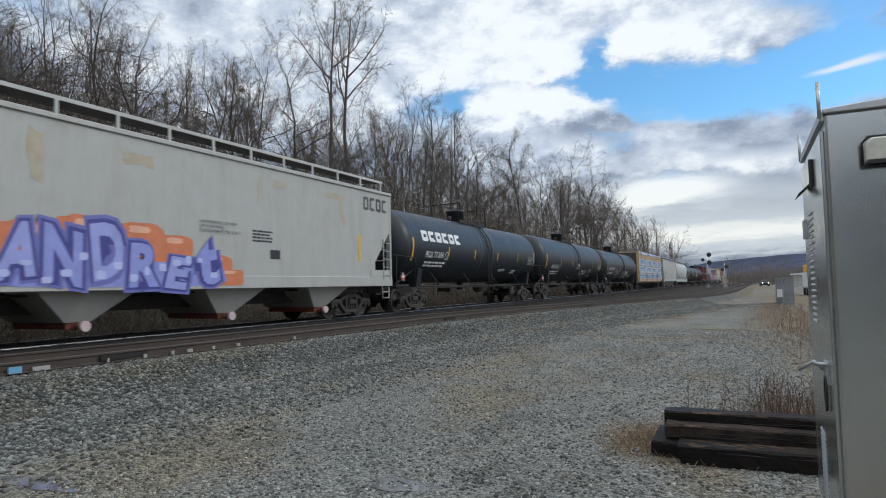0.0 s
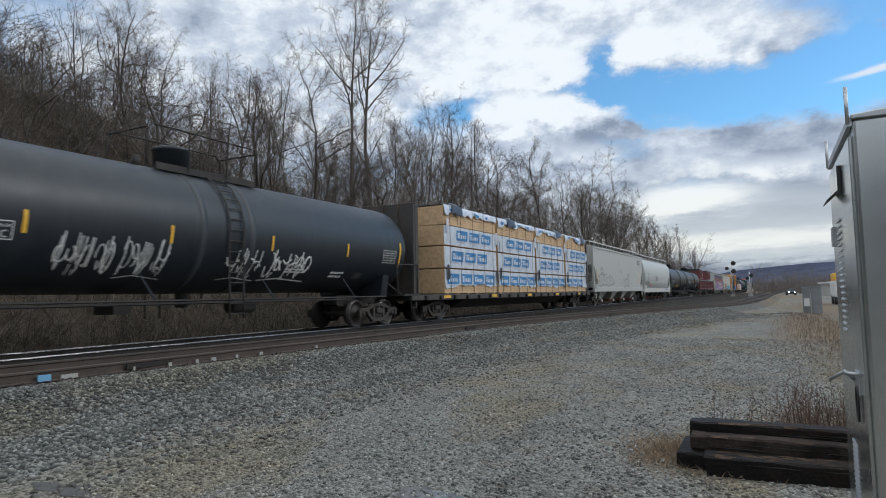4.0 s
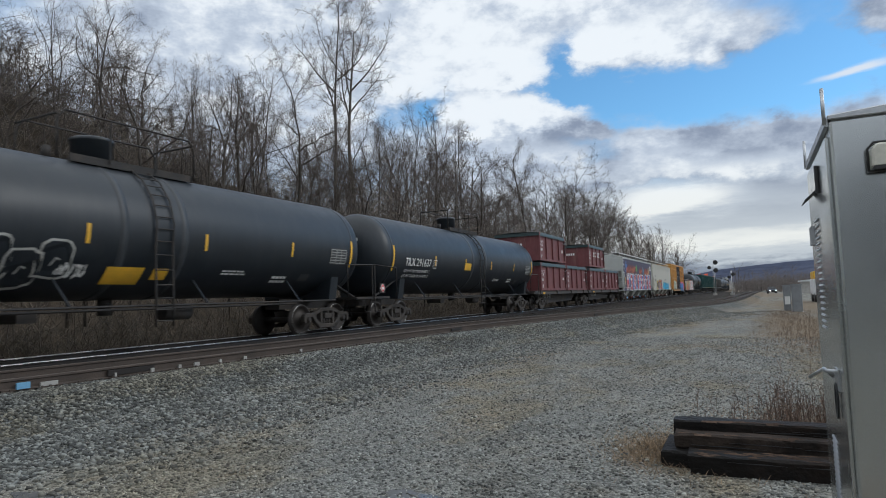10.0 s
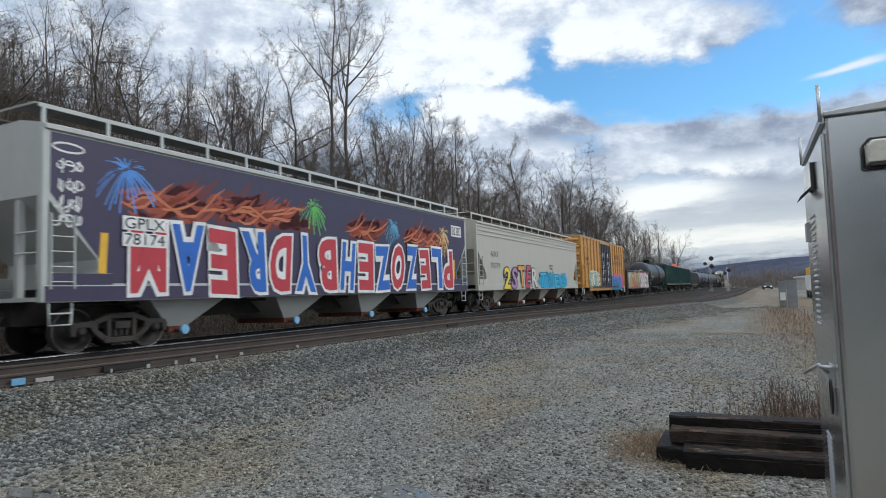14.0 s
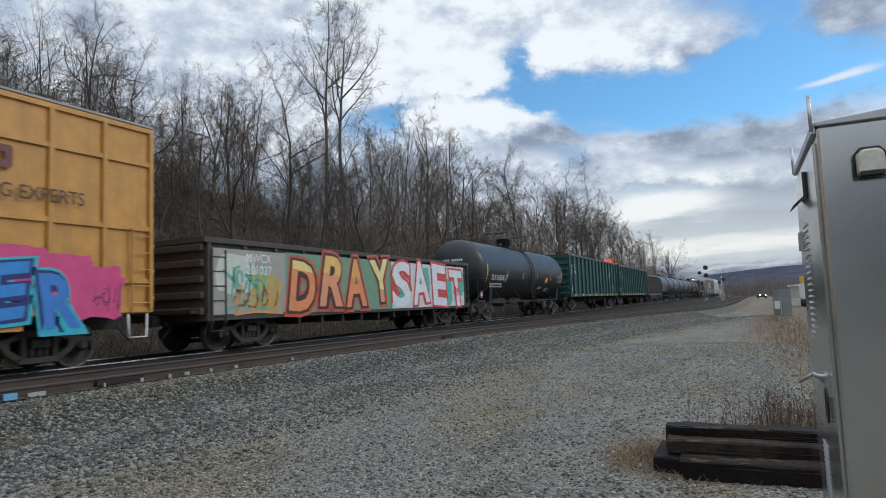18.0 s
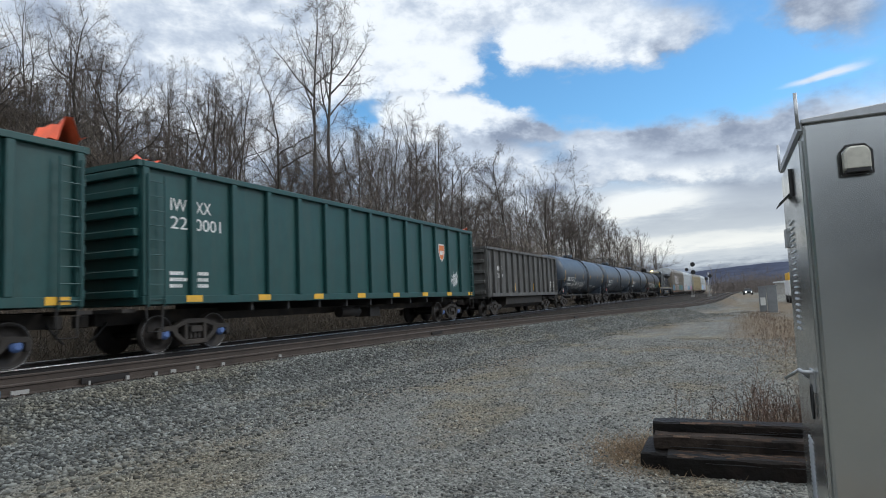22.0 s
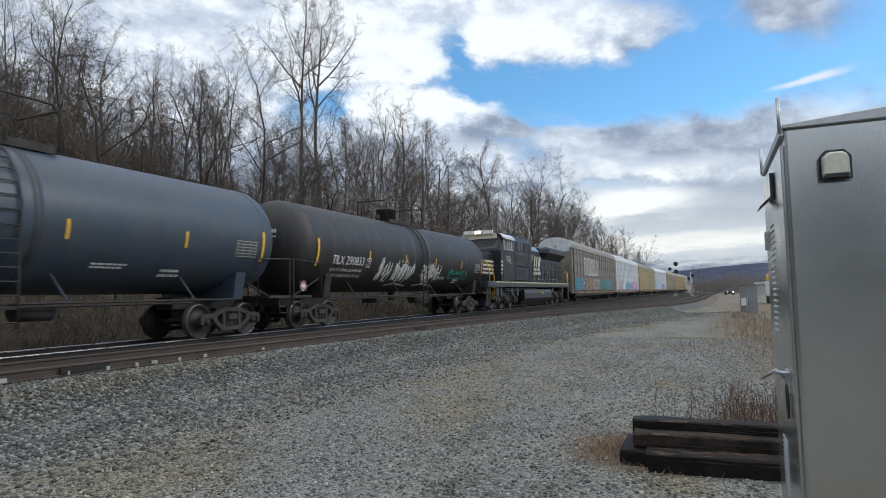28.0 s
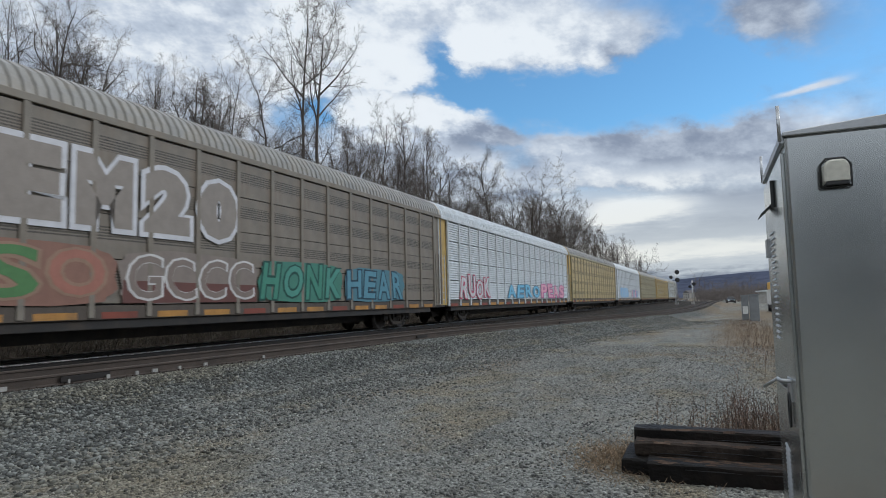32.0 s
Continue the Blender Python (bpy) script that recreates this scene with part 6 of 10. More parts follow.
def printed_wrap(parent, h, z0, z1, seed, x1, hem=None):
    """One face of printed wrap, creased, its lower hem torn where the boards show; the slanted blue badges lie on it."""
    nu, nv = 40, 6

    def edge(y):
        return z0 if hem is None else z0 + max(0.0, hem * (0.55 + 0.5 * noise.noise((y * 0.7, seed, 0)) + 0.35 * noise.noise((y * 2.9, seed, 4))))

    def crease(y, z):
        d = 0.010 * noise.noise((y * 2.2 + z * 1.4, z * 3.0, seed)) + 0.006 * noise.noise((y * 7 - z * 5, z * 6, seed + 3))
        return d + (0.05 * max(0.0, 1 - (z - edge(y)) / 0.25) * (0.5 + noise.noise((y * 3.5, seed, 9))) if hem else 0.0)
    rows = []
    for a in range(nu + 1):
        y = -h + 2 * h * a / nu
        lo = edge(y)
        rows.append([(x1 + crease(y, lo + (z1 - lo) * b / nv), y, lo + (z1 - lo) * b / nv) for b in range(nv + 1)])
    w = part("printed_wrap", Shape().loft(rows, False, True, False), wrap_white, parent, "white printed plastic wrap, creased")
    y, k = -h + 0.2 + 0.45 * (seed % 3), 0
    while y + 1.05 < h:
        zc = max((z0 + z1) / 2 + 0.05, edge(y + 0.5) + 0.12)
        n = 8
        pts, ins = [], []
        for a in range(n + 1):
            for b in range(5):
                u, v = y + 1.08 * a / n + 0.07 * b / 4, zc - 0.22 + 0.44 * b / 4
                pts.append((x1 + crease(u, v) + 0.012, u, v))
        badge = part("printed_badge", Shape().add(pts, [(a * 5 + b, (a + 1) * 5 + b, (a + 1) * 5 + b + 1, a * 5 + b + 1) for a in range(n) for b in range(4)], True), wrap_blue, w, "slanted blue badge with white bars")
        for q in range(5):
            u = y + 0.14 + q * 0.165
            big = 0.20 if q == 0 else 0.16
            m = Shape()
            m.add([(x1 + crease(u + p, zc - 0.12 + r) + 0.017, u + p + r * 0.17, zc - 0.12 + r) for p, r in ((0, 0), (0.085, 0), (0.085, big), (0, big))], [(0, 1, 2, 3)])
            part("badge_print", m, white_paint, badge)
        m = Shape()
        m.add([(x1 + crease(y + p, zc + r) + 0.017, y + p + r * 0.17, zc + r) for p, r in ((0.08, 0.085), (0.42, 0.085), (0.42, 0.115), (0.08, 0.115))], [(0, 1, 2, 3)])
        part("badge_print", m, white_paint, badge)
        for r, wd in ((-0.27, 0.8), (-0.31, 0.55)):
            if zc + r > edge(y) + 0.02:
                part("small_print", Shape().add([(x1 + crease(y + 0.1 + p, zc + r) + 0.010, y + 0.1 + p, zc + r + q) for p, q in ((0, 0), (wd, 0), (wd, 0.018), (0, 0.018))], [(0, 1, 2, 3)]), paint(0.42, 0.40, 0.48), w)
        y += 1.27
        k += 1
    return w


def lumber_stack(y0, y1, seed):
    """One stack of wrapped lumber, built about its own middle."""
    rnd = random.Random(seed)
    c = thing("lumber_stack", "stacked lumber in white and blue printed wrap, torn open on top", "lumber", group="lumber stacks on the flat car")
    h = (y1 - y0) / 2
    x0, x1 = 0.08, 1.44
    tiers = ((1.10, 2.11), (2.15, 3.05), (3.09, 3.93))
    for s in (1, -1):
        for q, (z0, z1) in enumerate(tiers):
            core = part("lumber_pack", Shape().box(*sorted((s * x0, s * x1)), -h, h, z0, z1), lumber, c, "banded bundle of boards", 0.01)
            if s > 0:
                # board ends of the courses show as fine lines where the wrap is torn
                if q == 0:
                    for k in range(10):
                        part("course_line", Shape().box(x1, x1 + 0.003, -h + 0.01, h - 0.01, z0 + 0.095 * (k + 1), z0 + 0.095 * (k + 1) + 0.008), paint(0.30, 0.19, 0.10), core)
                printed_wrap(c, h, z0 + (0.10 if q == 0 else 0.02), z1 - 0.01, seed * 3 + q, x1 + 0.022, 0.42 if q == 0 else None)
            else:
                part("printed_wrap", Shape().box(-x1 - 0.02, -x1 - 0.004, -h, h, z0 + 0.02, z1), wrap_white, c)
        boards = Shape()
        for k in range(8):
            z = 3.96 + k * 0.098
            for j in range(4):
                a = -h + 2 * h * j / 4 + 0.006
                x2 = x1 - rnd.uniform(0, 0.025)
                if s > 0:
                    part("board", Shape().box(x0, x2, a, a + 2 * h / 4 - 0.008, z, z + 0.092), lumber, c)
                else:
                    boards.box(-x2, -x0, a, a + 2 * h / 4 - 0.008, z, z + 0.092)
        if s < 0:
            tagged(part("board_layer", boards, lumber, c, "bare fresh-sawn boards"), kind="stuff")
        for j in range(6):
            y = -h + 0.3 + (2 * h - 0.6) * j / 5
            part("batten", Shape().box(*sorted((s * x0, s * x1)), y - 0.05, y + 0.05, 1.06, 1.10), lumber, c)
    # the torn cover over the top: it hangs in uneven folds and lets the boards show
    top = 4.76
    for s in (1, -1):
        rows = []
        n = 46
        for i in range(n + 1):
            y = -h + 2 * h * i / n
            q = noise.noise((y * 0.55, seed, 0))
            drop = max(0.05, 0.26 + 0.55 * q + 0.14 * noise.noise((y * 3, seed, 2)))
            w1, w2, w3 = (0.05 * noise.noise((y * 3.1, k, seed)) for k in (1, 5, 7))
            rows.append([(0.0, y, top + 0.05), (s * 0.9, y, top + 0.05 + w1), (s * (x1 + 0.02), y, top + 0.03 + w2), (s * (x1 + 0.06 + w3), y, top - drop * 0.5), (s * (x1 + 0.07 - w1), y, top - drop)])
        part("torn_cover", Shape().loft(rows, False, True, False), wrap_white, c, "torn plastic cover hanging over the edge")
        near = rows if s > 0 else near
    for q in range(9):
        # folded pieces of the print show on the cover
        a = rnd.randrange(2, 40)
        z = rnd.uniform(0.15, 0.6)
        m = Shape()
        for k in range(rnd.choice((2, 3, 4))):
            (p0, p1), (q0, q1) = (near[a + k][3:5]), (near[min(a + k + 1, 46)][3:5])
            def mid(g0, g1, f_):
                return (g0[0] + (g1[0] - g0[0]) * f_ + 0.01, g0[1] + (g1[1] - g0[1]) * f_, g0[2] + (g1[2] - g0[2]) * f_)
            m.add([mid(p0, p1, -0.5 + z), mid(q0, q1, -0.5 + z + rnd.uniform(-0.1, 0.1)), mid(q0, q1, z + rnd.uniform(0, 0.3)), mid(p0, p1, z + 0.2)], [(0, 1, 2, 3)])
        part("cover_print", m, wrap_blue, c, "blue print on the torn cover")
    for q in range(1):
        y = rnd.uniform(-h + 0.3, h - 1.0)
        rows = [[(1.30, y + j * 0.14, top + 0.07 + 0.16 * math.sin(j * 0.45) * rnd.uniform(0.7, 1)), (1.53, y + j * 0.14, top + 0.05), (1.57, y + j * 0.14, top - 0.22 - 0.2 * rnd.random())] for j in range(8)]
        part("torn_flap", Shape().loft(rows, False, True, False), wrap_black, c, "black inner side of the torn wrap")
    for e in (-1, 1):
        for q in range(2):
            y, z = e * (h - 0.14), 1.3 + q * 1.5 + rnd.uniform(0, 0.8)
            part("torn_strip", Shape().loft([[(x1 + 0.05 + 0.06 * rnd.random(), y + 0.07 * j, z + 0.2 * i + 0.06 * rnd.random()) for i in range(4)] for j in range(4)], False, True, False), wrap_black if q == 0 else wrap_white, c, "loose flap of torn wrap")
    for y in (-h * 0.82, -h * 0.45, 0.0, h * 0.45, h * 0.82):
        part("tie_cable", Shape().tube([(x1 + 0.06, y, 1.06), (x1 + 0.06, y, top)], 0.007, 4), dark_metal, c)
    return c


# ---- articulated container flat and its open-top containers ----
def container_flat(y0, y1, first):
    c = thing("container_flat", "grimy brown articulated flat car unit under open-top containers", "freight car", group=GROUP)
    m = (y0 + y1) / 2
    a, b = y0 - m, y1 - m
    part("deck", Shape().box(-1.4, 1.4, a, b, 1.06, 1.20), gon_dark, c, bevel=0.01)
    part("fish_belly", Shape().prism([(a + 2.2, 1.06), (b - 1.3, 1.06), (b - 2.6, 0.46), (a + 2.9, 0.38)], "x", -0.75, 0.75), gon_dark, c, "deep dirty brown centre sill")
    part("side_rail", Shape().box(1.3, 1.44, a, b, 0.98, 1.12).box(-1.44, -1.3, a, b, 0.98, 1.12), gon_dark, c)
    for y in (a + 0.9, a + 1.5):
        part("reflector", Shape().box(1.442, 1.446, y, y + 0.42, 1.0, 1.11), yellow_tape, c)
    word(c, "EPIX", a + 3.4, 0.72, 0.85, 0.24, flat(0.752), white_paint, "owner_mark")
    word(c, "91457", a + 4.45, 0.72, 0.95, 0.24, flat(0.752), white_paint, "car_number")
    for k in range(4):
        part("corner_bracket", Shape().box(1.36, 1.5, a + 0.9 + k * 3.6, a + 1.15 + k * 3.6, 1.0, 1.22), gon_dark, c)
    return c


def open_container(L, top, number, seed, tarp=True, wordmark=False):
    c = thing("open_top_container", "oxide-red ribbed open-top waste container with a green tarp", "container", group="open-top containers on the flat cars")
    h, x, H = L / 2, 1.45, 1.78
    rnd = random.Random(seed)
    part("body", Shape().box(-x + 0.04, x - 0.04, -h + 0.04, h - 0.04, 0.0, H - 0.10), epic_red, c)
    for s in (-1, 1):
        part("top_rail", Shape().box(*sorted((s * (x - 0.1), s * (x + 0.02))), -h, h, H - 0.18, H - 0.06), epic_red, c, bevel=0.01)
        part("bottom_rail", Shape().box(*sorted((s * (x - 0.1), s * (x + 0.02))), -h, h, -0.0, 0.14), epic_red, c, bevel=0.01)
        for i in range(5):
            y = -h + 0.07 + (L - 0.14) * i / 4
            w = 0.07 if i in (0, 4) else 0.05
            part("side_post", Shape().box(*sorted((s * (x - 0.04), s * (x + 0.05))), y - w, y + w, 0.14, H - 0.18), epic_red, c, bevel=0.012)
    for k in (-1, 1):
        part("end_frame", Shape().box(-x, x, *sorted((k * (h - 0.04), k * (h + 0.015))), 0, 0.16).box(-x, x, *sorted((k * (h - 0.04), k * (h + 0.015))), H - 0.22, H - 0.06), epic_red, c)
        for xx in (-0.5, 0.5):
            part("end_post", Shape().box(xx - 0.05, xx + 0.05, *sorted((k * (h - 0.04), k * (h + 0.03))), 0.16, H - 0.22), epic_red, c)
        for xx in (-1, 1):
            part("corner_post", Shape().box(xx * x - 0.06, xx * x + 0.06, *sorted((k * (h - 0.12), k * (h + 0.02))), 0, H), epic_red, c, bevel=0.01)
    if tarp:
        rows = []
        n = 16
        for i in range(n + 1):
            y = -h - 0.05 + (L + 0.1) * i / n
            d = 0.24 + 0.05 * noise.noise((y * 1.5, seed, 0))
            rows.append([(-x - 0.05, y, H - d), (-x - 0.035, y, H - 0.02), (-0.6, y, H + 0.05), (0.6, y, H + 0.05 + 0.02 * noise.noise((y, seed, 4))), (x + 0.035, y, H - 0.02), (x + 0.06 + 0.02 * noise.noise((y * 2, seed, 9)), y, H - d)])
        t = Shape().loft(rows, False, True, False)
        t.box(-x - 0.04, x + 0.04, -h - 0.065, -h - 0.05, H - 0.22, H - 0.02)
        part("tarp", t, tarp_green, c, "dark green tarpaulin tied over the top")
    side = flat(x - 0.035)
    word(c, "EPIU 22", -h + 0.35, 1.14, 0.62, 0.14, side, white_paint, "owner_mark")
    word(c, number, -h + 0.35, 0.90, 0.55, 0.19, side, white_paint, "container_number")
    lines(c, -h + 0.38, 0.62, 0.4, 0.2, 3, side, white_paint, seed=seed)
    for u, v in ((-h + 1.5, 1.1), (h - 1.35, 1.05), (-h + 0.5, 0.2)):
        patch(c, [(u, v), (u + 0.12, v), (u + 0.12, v + 0.2), (u, v + 0.2)], side, white_paint, "white_sticker", 0.01)
    patch(c, [(h - 0.7, 0.7), (h - 0.4, 0.7), (h - 0.4, 0.88), (h - 0.7, 0.88)], side, white_paint, "white_placard", 0.01)
    e = Shape()
    for i in range(4):
        e.box(-0.35 + i * 0.18, -0.23 + i * 0.18, -h - 0.002, -h + 0.03, 0.95, 1.12)
    part("end_marking", e, white_paint, c)
    for k in range(3):
        part("latch_rod", Shape().tube([(x + 0.07, h - 0.8 + 0.05 * k, 1.35 - 0.35 * k), (x + 0.09, h - 0.4, 1.30 - 0.33 * k), (x + 0.07, h + 0.02, 1.38 - 0.36 * k)], 0.014), alu_dull if k == 0 else dark_metal, c)
    part("latch_post", Shape().tube([(x + 0.09, h - 0.25, 0.4), (x + 0.09, h - 0.25, 1.5)], 0.02), dark_metal, c)
    if wordmark:
        bars(c, -1.14, 0.84, 2.75, 0.40, 4, side, white_paint, "painted_wordmark", 0.008, 0.45)
    return c


# ---- auto rack ----
def perforated(name, base, dark):
    """Painted sheet with rows of punched holes in bands."""
    m = mat(name, base, 0.55, dirt=dark, amount=0.5, streak=0.2)
    t = m.node_tree
    b = t.nodes["Principled BSDF"]
    col = b.inputs["Base Color"].links[0].from_socket
    tc = t.nodes.new("ShaderNodeTexCoord").outputs["Object"]
    sp = nd(t, "ShaderNodeSeparateXYZ", i0=tc)
    y, z = sp.outputs[1], sp.outputs[2]
    fy = mth(t, "ABSOLUTE", mth(t, "SUBTRACT", mth(t, "FRACT", mth(t, "MULTIPLY", y, 16.0)), 0.5))
    fz = mth(t, "ABSOLUTE", mth(t, "SUBTRACT", mth(t, "FRACT", mth(t, "MULTIPLY", z, 16.0)), 0.5))
    hole = mth(t, "LESS_THAN", mth(t, "ADD", mth(t, "MULTIPLY", fy, fy), mth(t, "MULTIPLY", fz, fz)), 0.115)
    band = mth(t, "LESS_THAN", mth(t, "ABSOLUTE", mth(t, "SUBTRACT", mth(t, "FRACT", mth(t, "DIVIDE", mth(t, "SUBTRACT", z, 1.22), 0.96)), 0.5)), 0.17)
    t.links.new(mixc(t, mth(t, "MULTIPLY", hole, band), col, (0.02, 0.018, 0.016)), b.inputs["Base Color"])
    return m


RACK_SHEETS = {}
RACK_SILL = mat("rack_sill", (0.10, 0.082, 0.068), 0.7, dirt=(0.05, 0.04, 0.032), amount=0.6, streak=0.3)
DULL_TAPE = mat("dull_tape", (0.42, 0.21, 0.05), 0.6, var=0.3, dirt=(0.15, 0.1, 0.06), amount=0.6)


def auto_rack(label, L, sheet, post, roof, end_mat, sill=None, near=True, cap=None, ribbed=False):
    c = thing("auto_rack", label, "freight car", group=GROUP)
    h, x, z0, z1 = L / 2, 1.53, 1.12, 5.02
    k = sheet.name
    if k not in RACK_SHEETS:
        RACK_SHEETS[k] = perforated("punched_" + k, tuple(sheet.diffuse_color[:3]), (0.18, 0.13, 0.09))
    sheet_mat = RACK_SHEETS[k]
    nb = 18
    bay = L / nb
    sheets = []
    for j in range(4):
        a = z0 + 0.03 + (z1 - z0 - 0.06) * j / 4
        b = z0 + 0.03 + (z1 - z0 - 0.06) * (j + 1) / 4
        if ribbed:
            teeth = [(x - 0.03, a + 0.012)]
            for q in range(8):
                zq = a + 0.02 + (b - a - 0.04) * q / 8
                teeth += [(x + 0.008, zq), (x + 0.05, zq + 0.012), (x + 0.008, zq + 0.085)]
            sheets.append(Shape().prism(teeth + [(x - 0.03, b - 0.012)], "y", 0.03, bay - 0.03))
        else:
            sheets.append(Shape().box(x - 0.03, x + 0.012 * (1 + j % 2), 0.03, bay - 0.03, a + 0.012, b - 0.012))
        sheets[-1] = sheets[-1].mesh("panel", sheet if ribbed else sheet_mat)
    postm = Shape().box(x - 0.02, x + 0.07, -0.07, 0.07, z0 - 0.26, z1).mesh("post", post, 0.01)
    far = Shape().box(-x - 0.02, -x + 0.03, -h, h, z0, z1)
    part("far_side", far, sheet_mat, c)
    for i in range(nb):
        for pm in sheets:
            part("panel", pm, None, c, at=(0, -h + i * bay, 0))
    for i in range(nb + 1):
        part("post", postm, None, c, at=(0, -h + i * bay * 0.9985 + 0.02, 0))
    part("core", Shape().box(-x + 0.05, x - 0.06, -h + 0.3, h - 0.3, z0, z1), under_black, c)
    # plain end bays with ladders, set back a little
    for s in (-1, 1):
        part("end_bay", Shape().box(-x + 0.04, x - 0.05, *sorted((s * (h - 0.02), s * (h + 0.86))), 0.90, z1 + 0.14), end_mat, c, bevel=0.01)
        ladder(c, x - 0.02, s * (h + 0.30), s * (h + 0.66), 1.0, 3.3, 7, post)
    h += 0.86
    L += 1.72
    part("top_rail", Shape().box(x - 0.03, x + 0.07, -h, h, z1, z1 + 0.16).box(-x - 0.07, -x + 0.03, -h, h, z1, z1 + 0.16), post, c, bevel=0.01)
    # corrugated roof
    arc = [(1.56, 5.16), (1.50, 5.42), (1.30, 5.72), (0.95, 5.93), (0.5, 6.05), (0, 6.08)]
    arc = arc + [(-a, b) for a, b in reversed(arc[:-1])]
    rings = []
    pitch = 0.25 if near else 1.0
    n = int(L / pitch)
    for i in range(n):
        for f, d in ((0.0, 0.0), (0.58, 0.0), (0.68, 0.055), (0.90, 0.055)):
            y = -h + L * (i + f) / n
            rings.append([(a * (1 - d * 0.4), y, b - d) for a, b in arc])
    rings.append([(a, h, b) for a, b in arc])
    part("roof", Shape().loft(rings, True, False, False), roof, c, "corrugated curved roof")
    for s in (-1, 1):
        part("end_door", Shape().prism([(-x + 0.04, 0.95), (x - 0.04, 0.95)] + [(a, b) for a, b in arc], "y", *sorted((s * h, s * (h + 0.05)))), end_mat, c, "curved end doors")
        if cap:
            part("end_cap", Shape().prism([(-x, 4.72), (x, 4.72), (x, 5.1)] + arc + [(-x, 5.1)], "y", *sorted((s * (h + 0.051), s * (h + 0.056)))), cap, c, "white painted top of the end doors")
        part("end_post", Shape().box(0.02, 0.09, *sorted((s * (h + 0.05), s * (h + 0.09))), 0.98, 5.4), post, c)
        part("end_post", Shape().box(x - 0.16, x, *sorted((s * (h + 0.05), s * (h + 0.12))), 0.95, 5.1), post, c)
        ladder(c, s * (h + 0.14), 1.0, 1.38, 1.0, 3.6, 8, post, along="x")
        part("end_sill", Shape().box(-1.45, 1.45, *sorted((s * (h - 0.6), s * (h + 0.25))), 0.82, 1.0), under_black, c)
    h -= 0.86
    L -= 1.72
    part("sill", Shape().box(1.36, x + 0.03, -h, h, 0.82, z0).box(-x - 0.03, -1.36, -h, h, 0.82, z0), sill or RACK_SILL, c, bevel=0.01)
    part("side_beam", Shape().box(1.22, x - 0.03, -h + 0.4, h - 0.4, 0.62, 0.82), under_black, c, bevel=0.01)
    part("deck", Shape().box(-1.4, 1.4, -h + 2, h - 2, 0.62, 0.92), under_black, c)
    part("centre_sill", Shape().box(-0.35, 0.35, -h + 0.6, h - 0.6, 0.34, 0.64), under_black, c)
    for i in range(nb):
        u = -h + (i + 0.18) * bay
        part("reflector", Shape().box(x + 0.032, x + 0.037, u, u + bay * 0.62, 0.84, 0.98), (DULL_TAPE if i % 3 else RED_OX), c)
    add_bogie(c, -(h - 2.9))
    add_bogie(c, h - 2.9)
    add_couplers(c, L + 1.2)
    return c


for m_, c_ in ((rack_tan, (0.205, 0.18, 0.148)), (rack_white, (0.60, 0.63, 0.65)), (rack_yellow, (0.46, 0.36, 0.18)), (rack_olive, (0.36, 0.33, 0.22))):
    m_.diffuse_color = (*c_, 1)


# ---- locomotive ----
def sheet_box(x, y0, y1, z0, z1, t=0.02):
    """A raised panel on the side that faces the lot."""
    return Shape().box(x, x + t, y0, y1, z0, z1)


